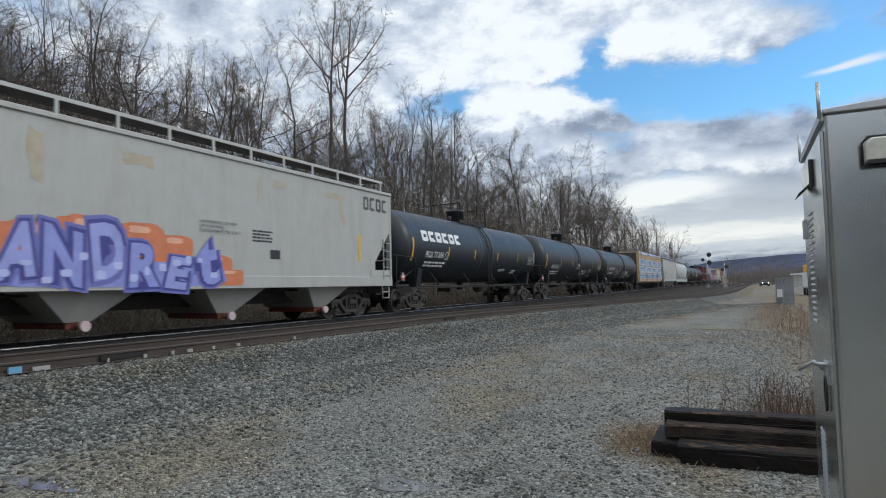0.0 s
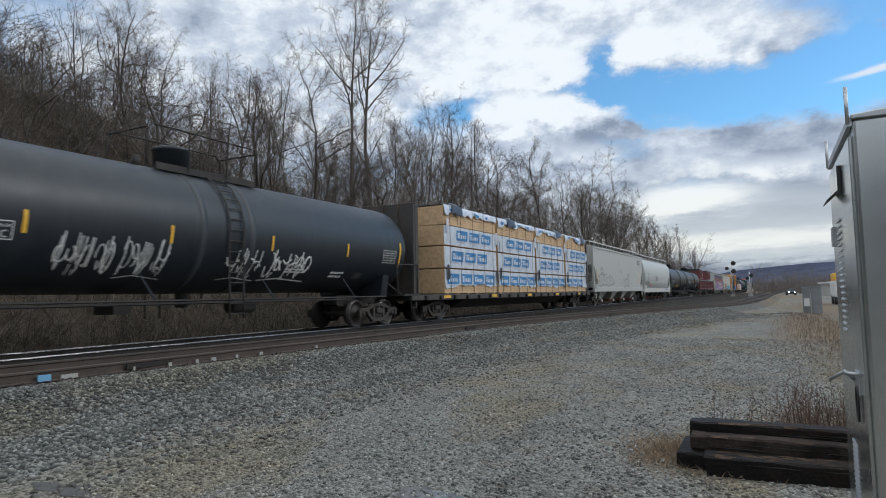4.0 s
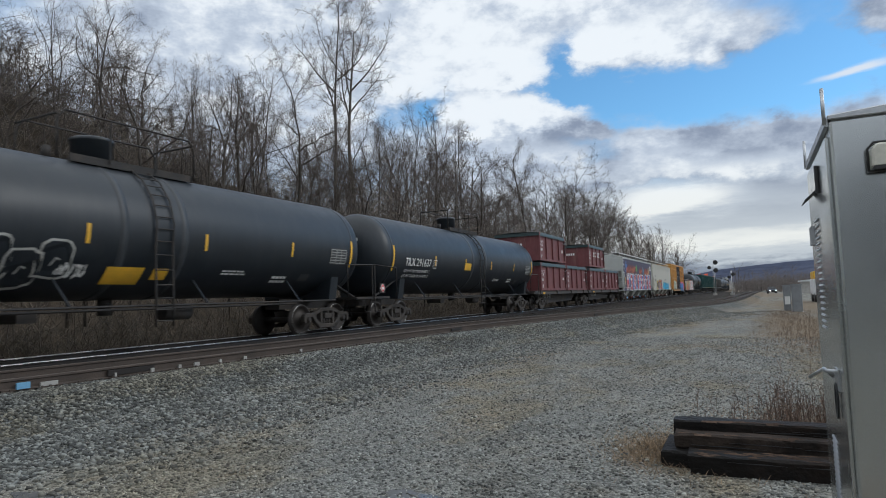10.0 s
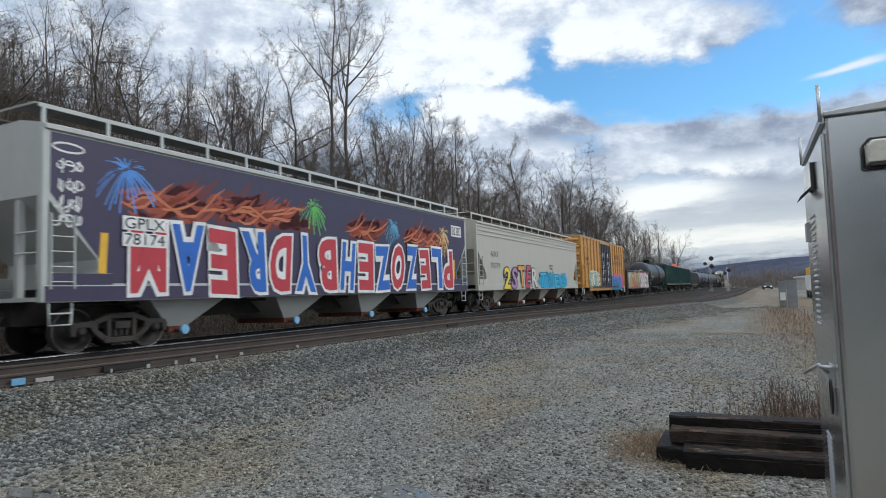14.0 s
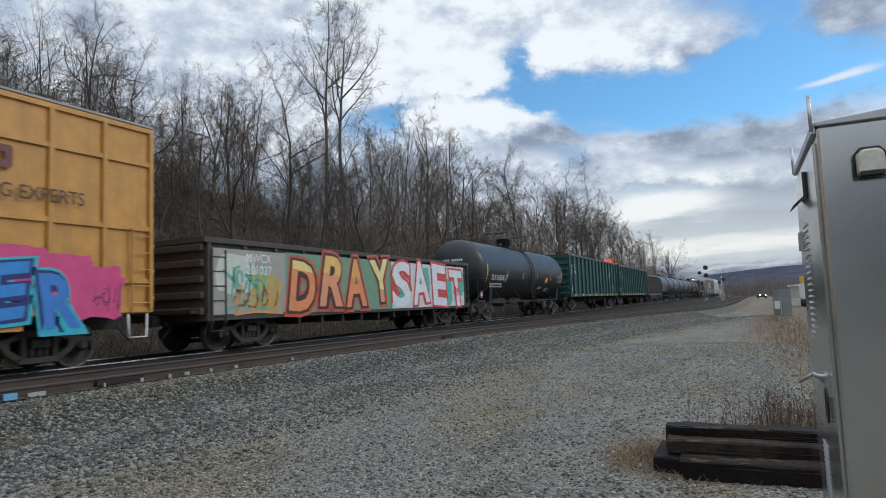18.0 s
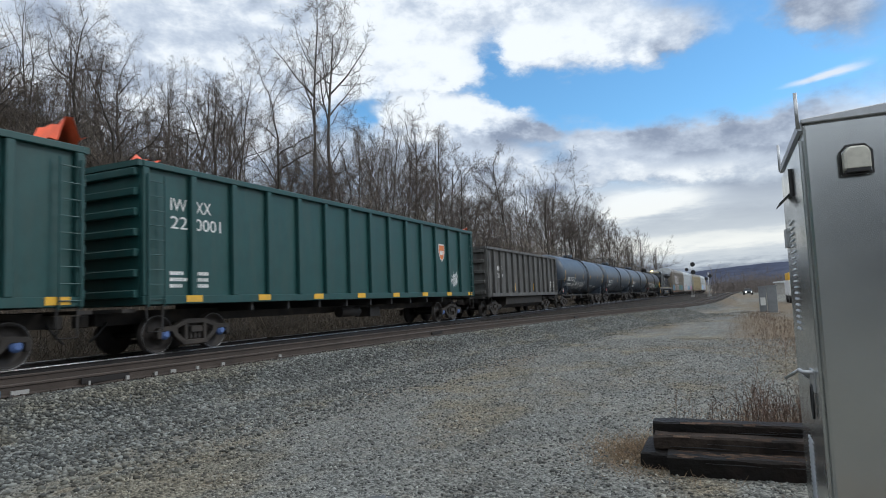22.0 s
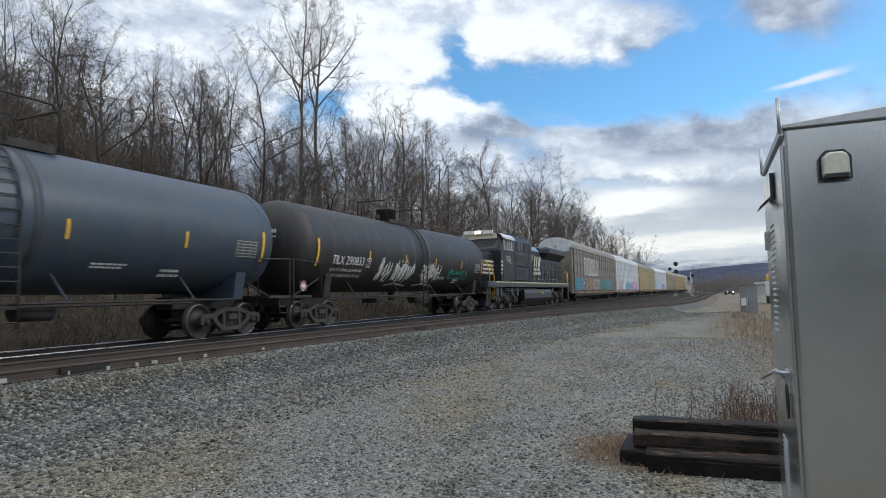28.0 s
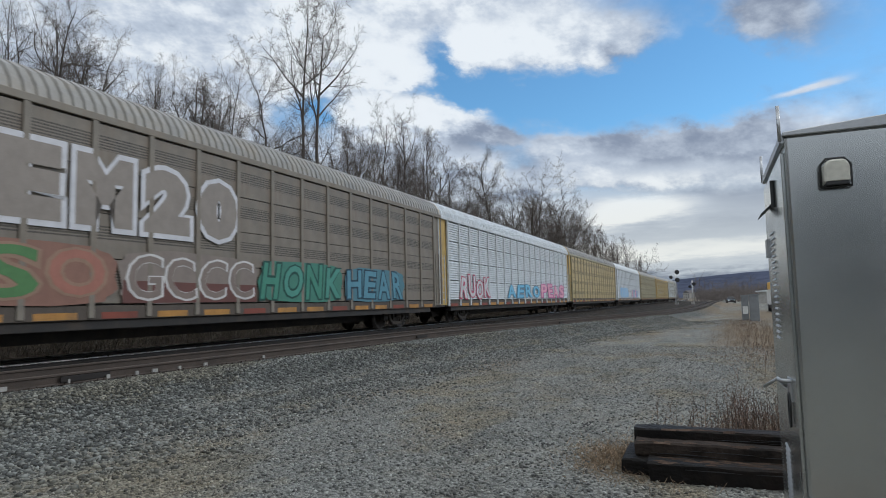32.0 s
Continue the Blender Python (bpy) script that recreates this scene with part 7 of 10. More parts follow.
def locomotive():
    c = thing("locomotive", "black and white six-axle diesel locomotive with lit headlights", "locomotive", group=GROUP)
    cream = paint(0.62, 0.58, 0.46)
    f, e, fl = -11.75, 10.75, 1.74        # front and rear ends, top of the walkway
    part("frame", Shape().box(-1.5, 1.5, f + 0.5, e - 0.2, 1.40, fl), loco_grey, c, bevel=0.02)
    part("white_sill", Shape().box(1.502, 1.508, f + 2.0, e - 0.4, fl - 0.07, fl), paint(0.62, 0.54, 0.36), c, "cream edge stripe of the walkway")
    part("pilot", Shape().prism([(f + 0.9, 1.40), (f + 0.45, 1.40), (f + 0.1, 0.30), (f + 0.7, 0.22)], "x", -1.45, 1.45), loco_black, c, bevel=0.02)
    part("rear_pilot", Shape().box(-1.45, 1.45, e - 0.5, e - 0.1, 0.35, 1.40), loco_black, c)
    # nose
    def nose_ring(y, k, top):
        return [(a * k, y, b) for a, b in ((-0.80, fl), (0.80, fl), (1.02, 2.1), (1.02, top - 0.22), (0.78, top), (-0.78, top), (-1.02, top - 0.22), (-1.02, 2.1))]
    part("nose", Shape().loft([nose_ring(f + 0.35, 0.86, 3.35), nose_ring(f + 0.6, 1.0, 3.52), nose_ring(f + 2.95, 1.05, 3.62)]), loco_black, c, bevel=0.03)
    part("nose_door", Shape().box(-0.35, 0.35, f + 0.33, f + 0.36, 1.85, 3.1), loco_black, c, bevel=0.01)
    for i in range(4):
        z = 2.18 + i * 0.235
        part("nose_stripe", Shape().box(1.065, 1.075, f + 0.62, f + 2.9, z, z + 0.115), cream, c)
        part("nose_stripe", Shape().box(-0.88, 0.88, f + 0.30, f + 0.40, z, z + 0.115), cream, c)
        patch(c, [(f + 2.85, z), (f + 3.0 + i * 0.12, z), (f + 3.06 + i * 0.12, z + 0.115), (f + 2.85, z + 0.115)], flat(1.553), cream, "cab_stripe")
    # cab
    cabp = [(-1.55, fl), (1.55, fl), (1.55, 4.45), (1.28, 4.72), (0.62, 4.86), (-0.62, 4.86), (-1.28, 4.72), (-1.55, 4.45)]
    part("cab", Shape().loft([[(a, f + 2.85, b) for a, b in ((-1.55, fl), (1.55, fl), (1.55, 3.62), (1.3, 3.66), (0.6, 3.68), (-0.6, 3.68), (-1.3, 3.66), (-1.55, 3.62))], [(a, f + 3.55, b) for a, b in cabp], [(a, f + 5.75, b) for a, b in cabp]]), loco_black, c, "black cab with a white-edged roof", 0.02)
    part("cab_roof", Shape().loft([[(a * 1.03, f + 3.35, b + 0.03) for a, b in cabp[2:8]], [(a * 1.03, f + 5.85, b + 0.03) for a, b in cabp[2:8]]], False, False, False), rack_white, c, "pale weathered roof sheet")
    for y, w in ((f + 3.45, 0.46), (f + 4.08, 0.86), (f + 5.03, 0.36)):
        g = part("side_window", Shape().box(1.53, 1.565, y, y + w, 3.76, 4.33), glass_dark, c)
        part("window_frame", Shape().box(1.55, 1.585, y - 0.04, y + w + 0.04, 3.71, 3.76).box(1.55, 1.585, y - 0.04, y + w + 0.04, 4.33, 4.37).box(1.55, 1.585, y - 0.04, y, 3.76, 4.33).box(1.55, 1.585, y + w, y + w + 0.04, 3.76, 4.33), alu_dull, g, "bright metal window frame")
    part("window_post", Shape().box(1.55, 1.575, f + 4.48, f + 4.52, 3.76, 4.33), alu_dull, c)
    for x in (-0.72, 0.72):
        part("windshield", Shape().add([(x - 0.55, f + 2.98, 3.74), (x + 0.55, f + 2.98, 3.74), (x + 0.5, f + 3.42, 4.38), (x - 0.5, f + 3.42, 4.38), (x - 0.55, f + 2.90, 3.78), (x + 0.55, f + 2.90, 3.78), (x + 0.5, f + 3.34, 4.42), (x - 0.5, f + 3.34, 4.42)],
                                           [(0, 1, 2, 3), (7, 6, 5, 4), (0, 4, 5, 1), (1, 5, 6, 2), (2, 6, 7, 3), (3, 7, 4, 0)]), glass_dark, c)
    part("brow", Shape().prism([(-1.2, 4.42), (1.2, 4.42), (1.1, 4.74), (0.6, 4.86), (-0.6, 4.86), (-1.1, 4.74)], "y", f + 3.25, f + 3.5), cream, c, "cream band over the windshield")
    for x in (-0.95, 0.35):
        part("number_board", Shape().box(x, x + 0.6, f + 3.12, f + 3.28, 4.72, 4.95), white_paint, c)
    lh = part("headlight", Shape().box(-0.24, 0.24, f + 3.10, f + 3.3, 4.70, 4.96), rack_white, c)
    part("bulb", Shape().cyl((-0.11, f + 3.085, 4.83), (-0.11, f + 3.10, 4.83), 0.08, n=14).cyl((0.11, f + 3.085, 4.83), (0.11, f + 3.10, 4.83), 0.08, n=14), lamp_glow, lh, "glowing headlight")
    part("sun_visor", Shape().prism([(1.50, 4.50), (1.76, 4.38), (1.76, 4.355), (1.50, 4.47)], "y", f + 3.3, f + 5.5), rack_white, c, "white sun visor")
    part("cab_door", sheet_box(1.55, f + 3.25, f + 4.2, fl + 0.08, 3.05, 0.012), loco_black, c, bevel=0.004)
    for i in range(5):
        part("cab_louvre", Shape().box(1.552, 1.572, f + 4.35, f + 4.85, 2.25 + i * 0.075, 2.29 + i * 0.075), loco_grey, c)
    word(c, "1216", f + 4.0, 2.98, 0.82, 0.40, flat(1.552), cream, "cab_number", offset=0.02)
    lines(c, f + 4.75, 2.86, 0.5, 0.06, 1, flat(1.552), cream, seed=4)
    # yellow grab rails and steps at the front corner
    for x in (1.38, -1.38):
        part("grab_rail", Shape().tube([(x, f + 0.55, 2.95), (x, f + 1.15, 2.2), (x, f + 1.2, 0.75)], 0.035).tube([(x, f + 1.3, 2.75), (x, f + 1.95, 2.1), (x, f + 2.0, 0.75)], 0.035), yellow_tape, c, "yellow grab rail")
    part("front_railing", Shape().tube([(-1.38, f + 0.5, 2.9), (1.38, f + 0.5, 2.9)], 0.025).tube([(0.5, f + 0.5, 2.9), (0.5, f + 0.5, fl)], 0.025).tube([(-0.5, f + 0.5, 2.9), (-0.5, f + 0.5, fl)], 0.025), loco_black, c)
    part("rear_grab_rail", Shape().tube([(1.42, e - 0.2, 0.6), (1.42, e - 0.25, 1.9), (1.38, e - 0.8, 2.8)], 0.03).tube([(0.4, e + 0.02, 1.6), (0.9, e + 0.02, 2.7), (1.38, e - 0.05, 2.7), (1.38, e - 0.05, 0.7)], 0.03), yellow_tape, c, "yellow grab rail")
    for i in range(4):
        part("step", Shape().box(1.1, 1.5, f + 1.15, f + 2.0, 0.38 + i * 0.32, 0.41 + i * 0.32), loco_grey, c)
        part("step", Shape().box(1.1, 1.5, e - 0.95, e - 0.35, 0.38 + i * 0.32, 0.41 + i * 0.32), loco_grey, c)
    part("step_well", Shape().box(0.9, 1.1, f + 1.05, f + 2.1, 0.3, 1.4), loco_black, c)
    # equipment cabinet behind the cab, as wide as the walkway low down, set back above
    a0, a1 = f + 5.75, f + 10.8
    part("electrical_cabinet", Shape().prism([(-1.32, fl), (1.32, fl), (1.32, 4.52), (1.05, 4.86), (-1.05, 4.86), (-1.32, 4.52)], "y", a0, a1), loco_black, c, bevel=0.03)
    for z0, z1 in ((1.86, 2.76), (2.80, 3.70)):
        p = part("air_intake", Shape().box(1.32, 1.50, a0 + 0.2, a0 + 2.6, z0, z1), loco_black, c, "raised intake panel", 0.02)
        g = part("grille", Shape().box(1.50, 1.512, a0 + 0.32, a0 + 2.48, z0 + 0.26, z1 - 0.18), under_black, p)
        for i in range(5):
            part("grille_slat", Shape().box(1.512, 1.520, a0 + 0.33, a0 + 2.47, z0 + 0.29 + i * 0.09, z0 + 0.305 + i * 0.09), loco_grey, g)
        part("latch", Shape().box(1.50, 1.52, a0 + 1.35, a0 + 1.5, z1 - 0.12, z1 - 0.08), alu_dull, p)
    g = part("grille", Shape().box(1.32, 1.36, a0 + 2.85, a0 + 4.1, 2.80, 3.58), under_black, c)
    for i in range(8):
        part("grille_slat", Shape().box(1.36, 1.37, a0 + 2.88, a0 + 4.07, 2.84 + i * 0.095, 2.86 + i * 0.095), loco_grey, g)
    for y0, y1, m_ in ((a0 + 0.25, a0 + 1.0, loco_black), (a0 + 1.35, a0 + 2.05, loco_grey), (a0 + 2.1, a0 + 2.75, loco_grey), (a0 + 2.9, a0 + 4.0, under_black)):
        part("upper_panel", sheet_box(1.32, y0, y1, 3.86, 4.46, 0.035), m_, c, bevel=0.01)
    part("cabinet_door", sheet_box(1.32, a0 + 2.8, a0 + 4.15, fl + 0.1, 2.72, 0.014), loco_black, c, bevel=0.004)
    part("cabinet_door", sheet_box(1.32, a0 + 4.25, a1 - 0.05, fl + 0.1, 4.4, 0.014), loco_black, c, bevel=0.004)
    part("roof_pipe", Shape().tube([(1.15, a0 + 0.1, 4.86), (1.15, a1 - 0.2, 4.88)], 0.025), loco_black, c)
    # long hood and the flared radiator
    h0, h1 = a1, e - 0.75
    part("hood", Shape().prism([(-0.97, fl), (0.97, fl), (0.97, 4.12), (0.72, 4.45), (-0.72, 4.45), (-0.97, 4.12)], "y", h0, h1), loco_black, c, bevel=0.02)
    part("hood_roof", Shape().prism([(-0.99, 4.14), (-0.74, 4.47), (0.74, 4.47), (0.99, 4.14), (0.74, 4.50), (-0.74, 4.50)], "y", h0 + 0.1, h0 + 3.5), mat("blue_grey_roof", (0.17, 0.24, 0.36), 0.4, dirt=(0.3, 0.3, 0.3), amount=0.4), c, "blue-grey roof edge")
    part("exhaust", Shape().box(-0.4, 0.4, h0 + 1.0, h0 + 2.1, 4.5, 4.78), loco_grey, c, bevel=0.05)
    part("horn", Shape().cyl((0.25, h0 - 0.4, 5.0), (0.25, h0 - 1.0, 5.03), 0.05, 0.11, n=10).cyl((-0.1, h0 - 0.4, 5.0), (-0.1, h0 - 1.1, 5.03), 0.05, 0.11, n=10).box(-0.3, 0.4, h0 - 0.5, h0 - 0.3, 4.84, 5.02), under_black, c)
    rad = [(-0.97, 3.62), (0.97, 3.62), (1.50, 4.12), (1.50, 4.46), (1.36, 4.60), (-1.36, 4.60), (-1.50, 4.46), (-1.50, 4.12)]
    r0, r1 = h0 + 3.4, e - 0.85
    part("radiator", Shape().loft([[(a * 0.66, r0, 4.0 + (b - 4.0) * 0.8) for a, b in rad], [(a, r0 + 1.1, b) for a, b in rad], [(a, r1 - 0.35, b) for a, b in rad], [(a * 0.9, r1, 3.7 + (b - 3.7) * 0.95) for a, b in rad]]), loco_black, c, "flared radiator section", 0.02)
    part("radiator_grille", Shape().prism([(0.985, 3.66), (1.50, 4.14), (1.515, 4.13), (1.0, 3.64)], "y", r0 + 1.2, r1 - 0.5), under_black, c, "dark intake grille under the flare")
    part("radiator_edge", Shape().box(1.34, 1.38, r0 + 1.1, r1 - 0.4, 4.60, 4.625), rack_white, c)
    for i in range(8):
        y = h0 + 0.15 + i * 1.2
        d = part("hood_door", sheet_box(0.97, y, y + 1.1, fl + 0.14, 3.52 if y > r0 else 3.95), loco_black, c, bevel=0.006)
        part("door_latch", Shape().box(0.99, 1.01, y + 0.9, y + 0.96, 2.5, 2.66), alu_dull, d)
        part("door_hinge", Shape().box(0.99, 1.005, y + 0.02, y + 0.05, 2.0, 2.15).box(0.99, 1.005, y + 0.02, y + 0.05, 3.1, 3.25), dark_metal, d)
        part("plate", Shape().box(0.99, 0.994, y + 0.35, y + 0.6, 2.02, 2.1), rack_white if i % 3 == 0 else yellow_tape, d, "small maker's plate")
    part("rear_door", sheet_box(0.975, e - 3.2, e - 2.5, 2.2, 3.35, 0.04), under_black, c)
    g = part("rear_grille", sheet_box(0.975, e - 2.05, e - 0.95, 2.05, 3.25, 0.04), under_black, c)
    for i in range(4):
        part("grille_slat", Shape().box(1.015, 1.03, e - 2.03, e - 0.97, 2.2 + i * 0.27, 2.22 + i * 0.27), loco_grey, g)
    # walkway rails, ducts and piping
    part("handrail", Shape().tube([(1.46, a1 - 0.6, 2.85), (1.46, e - 0.6, 2.85)], 0.02), loco_grey, c)
    post = Shape().tube([(1.46, 0, fl), (1.46, 0, 2.85)], 0.02).mesh("rail_post", loco_grey)
    for i in range(9):
        part("rail_post", post, None, c, at=(0, a1 - 0.5 + i * 1.36, 0))
    part("walkway_duct", Shape().box(0.99, 1.28, h0 + 0.2, h0 + 5.4, fl + 0.004, fl + 0.26), loco_black, c, bevel=0.02)
    for z, r in ((1.28, 0.05), (1.16, 0.035)):
        part("air_pipe", Shape().tube([(1.25, f + 2.6, z), (1.25, -3.6, z), (1.15, -3.2, z - 0.1)], r), loco_grey, c)
    for y, w, h_ in ((-9.2, 0.5, 0.5), (-8.4, 0.35, 0.6), (-6.2, 0.5, 0.4), (-4.9, 0.4, 0.55), (5.0, 0.5, 0.4), (8.6, 0.45, 0.5)):
        part("underfloor_box", Shape().box(0.9, 1.32, y, y + w, 1.40 - h_, 1.398), loco_grey, c, bevel=0.03)
    for y in (-9.8, -7.4, -5.5, -4.2):
        part("hose", Shape().tube([(1.3, y, 1.35), (1.36, y + 0.25, 1.0), (1.28, y + 0.5, 0.85), (1.2, y + 0.75, 1.1)], 0.03), black_paint, c)
    # painted emblem, stripes and wordmark as plain shapes
    s9 = flat(0.994)
    for i in range(6):
        z = 3.08 + i * 0.125
        patch(c, [(-1.35, z), (0.05 + i * 0.09, z), (0.12 + i * 0.09, z + 0.07), (-1.35, z + 0.07)], s9, cream, "hood_stripe", 0.02)
    patch(c, [(0.72, 2.98), (1.00, 2.98), (1.26, 3.75), (0.98, 3.75)], s9, cream, "painted_emblem", 0.02)
    patch(c, [(1.30, 2.98), (1.58, 2.98), (1.84, 3.75), (1.56, 3.75)], s9, cream, "painted_emblem", 0.02)
    patch(c, [(1.96, 2.98), (2.50, 2.98), (2.76, 3.75), (2.22, 3.75)], s9, cream, "painted_emblem", 0.021)
    bars(c, 0.62, 2.66, 1.85, 0.21, 7, s9, cream, "painted_wordmark", 0.02, 0.24, 0.05)
    bars(c, 0.55, 2.36, 2.15, 0.21, 8, s9, cream, "painted_wordmark", 0.02, 0.24, 0.05)
    # tank and trucks
    part("fuel_tank", Shape().prism([(-1.4, 1.25), (1.4, 1.25), (1.46, 1.0), (1.44, 0.62), (1.05, 0.24), (-1.05, 0.24), (-1.44, 0.62), (-1.46, 1.0)], "y", -3.6, 4.3), loco_grey, c, bevel=0.03)
    for y in (-3.62, 4.26):
        part("tank_strap", Shape().prism([(-1.42, 1.27), (1.42, 1.27), (1.48, 1.0), (1.46, 0.6), (1.06, 0.22), (-1.06, 0.22), (-1.46, 0.6), (-1.48, 1.0)], "y", y - 0.03, y + 0.06), loco_black, c)
    part("filler", Shape().cyl((1.44, 1.2, 0.95), (1.54, 1.2, 0.95), 0.09, n=12), yellow_tape, c)
    side = [(-2.75, 0.78), (-2.45, 0.62), (-2.2, 0.72), (-1.5, 0.72), (-1.25, 0.5), (-0.6, 0.5), (-0.35, 0.72), (0.35, 0.72), (0.6, 0.5), (1.25, 0.5), (1.5, 0.72), (2.2, 0.72), (2.45, 0.62), (2.75, 0.78), (2.8, 1.02), (2.3, 1.16), (1.2, 1.06), (-1.2, 1.06), (-2.3, 1.16), (-2.8, 1.02)]
    frame_mesh = Shape().prism(side, "x", 1.02, 1.16).prism(side, "x", -1.16, -1.02).box(-1.02, 1.02, -0.4, 0.4, 0.6, 1.1).mesh("bogie", bogie_brown, 0.02)
    box_mesh = Shape().box(1.02, 1.22, -0.24, 0.24, 0.34, 0.76).cyl((1.22, 0, 0.53), (1.30, 0, 0.53), 0.17, n=14).cyl((1.30, 0, 0.53), (1.34, 0, 0.53), 0.09, n=10).mesh("axle_box", bogie_brown, 0.02)
    spring_mesh = Shape().lathe([(0.74 + j * 0.03, 0.085 if j % 2 else 0.105) for j in range(9)], 10, (1.12, 0, 0), "z").mesh("spring", bogie_brown)
    for yc in (-6.9, 6.9):
        b = part("bogie", frame_mesh, None, c, at=(0, yc, 0))
        for k in (-1.9, 0, 1.9):
            part("wheel_set", BOGIE[1], None, b, at=(0, k, 0.50))
            part("wheel_rim", BOGIE[4], None, b, at=(0, k, 0.50))
            part("axle_box", box_mesh, None, b, at=(0, k, 0))
            for d in (-0.36, 0.36):
                part("spring", spring_mesh, None, b, at=(0, k + d, 0))
        for k in (-1.0, 0.95):
            part("brake_cylinder", Shape().cyl((1.2, k - 0.22, 0.98), (1.2, k + 0.22, 0.90), 0.12, n=12).tube([(1.2, k + 0.2, 0.9), (1.18, k + 0.5, 0.6)], 0.03), bogie_brown, b)
            part("damper", Shape().cyl((1.22, k + 0.1, 0.45), (1.22, k - 0.15, 1.0), 0.045, n=8), loco_grey, b)
        part("sand_pipe", Shape().tube([(1.1, -2.6, 0.95), (1.05, -2.95, 0.5), (0.8, -2.7, 0.12)], 0.03), loco_grey, b)
    add_couplers(c, e - f - 0.2)
    return c


# ---- the train, car by car from its head ----
def build_train():
    # 1: grey hopper with a blue piece
    c = covered_hopper("grey covered hopper with rust stains and purple-blue graffiti", 19.3, hopper_grey, bays=4, cap_mat=paint(0.65, 0.5, 0.5))
    s = flat(1.532)
    hopper_marks(c, 19.3, s, seed=2)
    for i, (u, v, w, h) in enumerate(((-3.4, 3.2, 0.3, 0.9), (-1.5, 3.75, 0.9, 0.3), (6.4, 3.1, 0.28, 0.95), (5.6, 3.85, 0.8, 0.2), (2.6, 3.4, 0.22, 0.65), (3.2, 3.85, 0.6, 0.2))):
        splash(c, u, v, w, h, s, rust_stain, 30 + i, name="rust_patch", rough=0.3)
    for i, (u, v, w, h) in enumerate(((-4.0, 1.6, 1.3, 0.75), (-2.95, 1.7, 1.35, 0.85), (-1.7, 1.75, 1.3, 0.75), (-0.7, 1.6, 1.1, 0.7), (0.5, 1.2, 1.15, 0.7), (1.1, 1.12, 0.95, 0.42))):
        splash(c, u, v, w, h, flat(1.562), paint(0.62, 0.20, 0.09), 8 + i, 0.003 + 0.0004 * i, rough=0.07)
        splash(c, u + w * 0.3, v + h * 0.72, w * 0.4, h * 0.2, flat(1.562), paint(0.78, 0.42, 0.28), 20 + i, 0.0056 + 0.0001 * i)
    splash(c, -4.1, 1.12, 5.5, 0.55, flat(1.562), paint(0.27, 0.30, 0.66), 61, 0.0068, rough=0.05)
    graffiti(c, "ANDREt", -4.05, 1.12, 5.4, 1.08, flat(1.564), [paint(0.33, 0.36, 0.72), paint(0.28, 0.31, 0.68)], paint(0.06, 0.06, 0.27), paint(0.16, 0.17, 0.46), 5, 0.007, 0.24, 0.10)
    rb = random.Random(3)
    for i in range(14):
        splash(c, -3.9 + 0.37 * i, 1.2 + rb.uniform(0, 0.55), rb.uniform(0.12, 0.24), rb.uniform(0.1, 0.2), flat(1.564), paint(0.50, 0.54, 0.86), 70 + i, 0.017, n=9)
    bars(c, 7.8, 3.70, 1.6, 0.46, 4, s, coal_grey, "painted_wordmark", 0.006, 0.2)
    for i, tx in enumerate(("HAMMERING ON SIDE", "OF CAR WILL", "CONTAMINATE PRODUCT")):
        word(c, tx, 0.6, 2.66 - i * 0.11, (1.2, 0.8, 1.35)[i], 0.075, s, black_paint, eps=0.034)
    patch(c, [(3.1, 1.85), (3.5, 1.85), (3.5, 2.1), (3.1, 2.1)], s, black_paint, "placard")
    enlist(c, 10.35)
    # 2 to 4: black tank cars
    c = tank_car("glossy black tank car with a large white wordmark", 13.9, tank_black, 1.525, 2.70)
    sd = round_side(1.525, 2.70)
    bars(c, -6.9, 2.87, 3.85, 0.44, 6, sd, white_paint, "painted_wordmark", 0.016, 0.18)
    tank_marks(c, 13.9, 1.525, 2.70, "77308", "PROX", u=-6.57, v=2.2, big=0.26, seed=3)
    enlist(c, 29.42)
    c = tank_car("dirty black pressure tank car with a railed top platform", 15.1, tank_black, 1.55, 2.76)
    sd = round_side(1.55, 2.76)
    word(c, "LIQUEFIED PETROLEUM GAS", 1.45, 1.9, 1.95, 0.13, sd, white_paint, eps=0.016)
    word(c, "NON-ODORIZED", 1.45, 1.7, 1.2, 0.13, sd, white_paint, eps=0.016)
    tank_marks(c, 15.1, 1.55, 2.76, "51569", "SHQX", u=-6.9, v=2.05, big=0.26, seed=8)
    scrawl(c, 0.0, 2.2, 0.8, 0.4, sd, white_paint, 3, 0.016)
    scrawl(c, 4.2, 1.9, 0.6, 0.3, sd, white_paint, 5, 0.016)
    enlist(c, 48.27)
    c = tank_car("black tank car with sprayed white tags near one end", 14.7, tank_black, 1.525, 2.72)
    sd = round_side(1.525, 2.72)
    tank_marks(c, 14.7, 1.525, 2.72, "400858", "NATX", u=-7.2, v=2.2, big=0.27, seed=12)
    for u, w in ((-4.0, 1.2), (-2.6, 1.1), (0.2, 1.2), (1.6, 1.8)):
        scrawl(c, u, 1.6, w, 0.75, sd, white_paint, int(u * 7) + 40, 0.016, 0.05 if w > 1.5 else 0.03, 6)
    enlist(c, 68.0)
    # 5: lumber
    enlist(centre_beam(25.3), 89.65)
    for a, b in ((79.7, 85.15), (85.4, 90.75), (91.0, 96.35), (96.65, 101.6)):
        enlist(lumber_stack(a, b, int(a)), (a + b) / 2)
    # 6, 7: pale hoppers
    c = covered_hopper("pale grey covered hopper with thin black graffiti lines", 19.5, hopper_pale, bays=4, cap_mat=white_paint)
    hopper_marks(c, 19.5, s, seed=14)
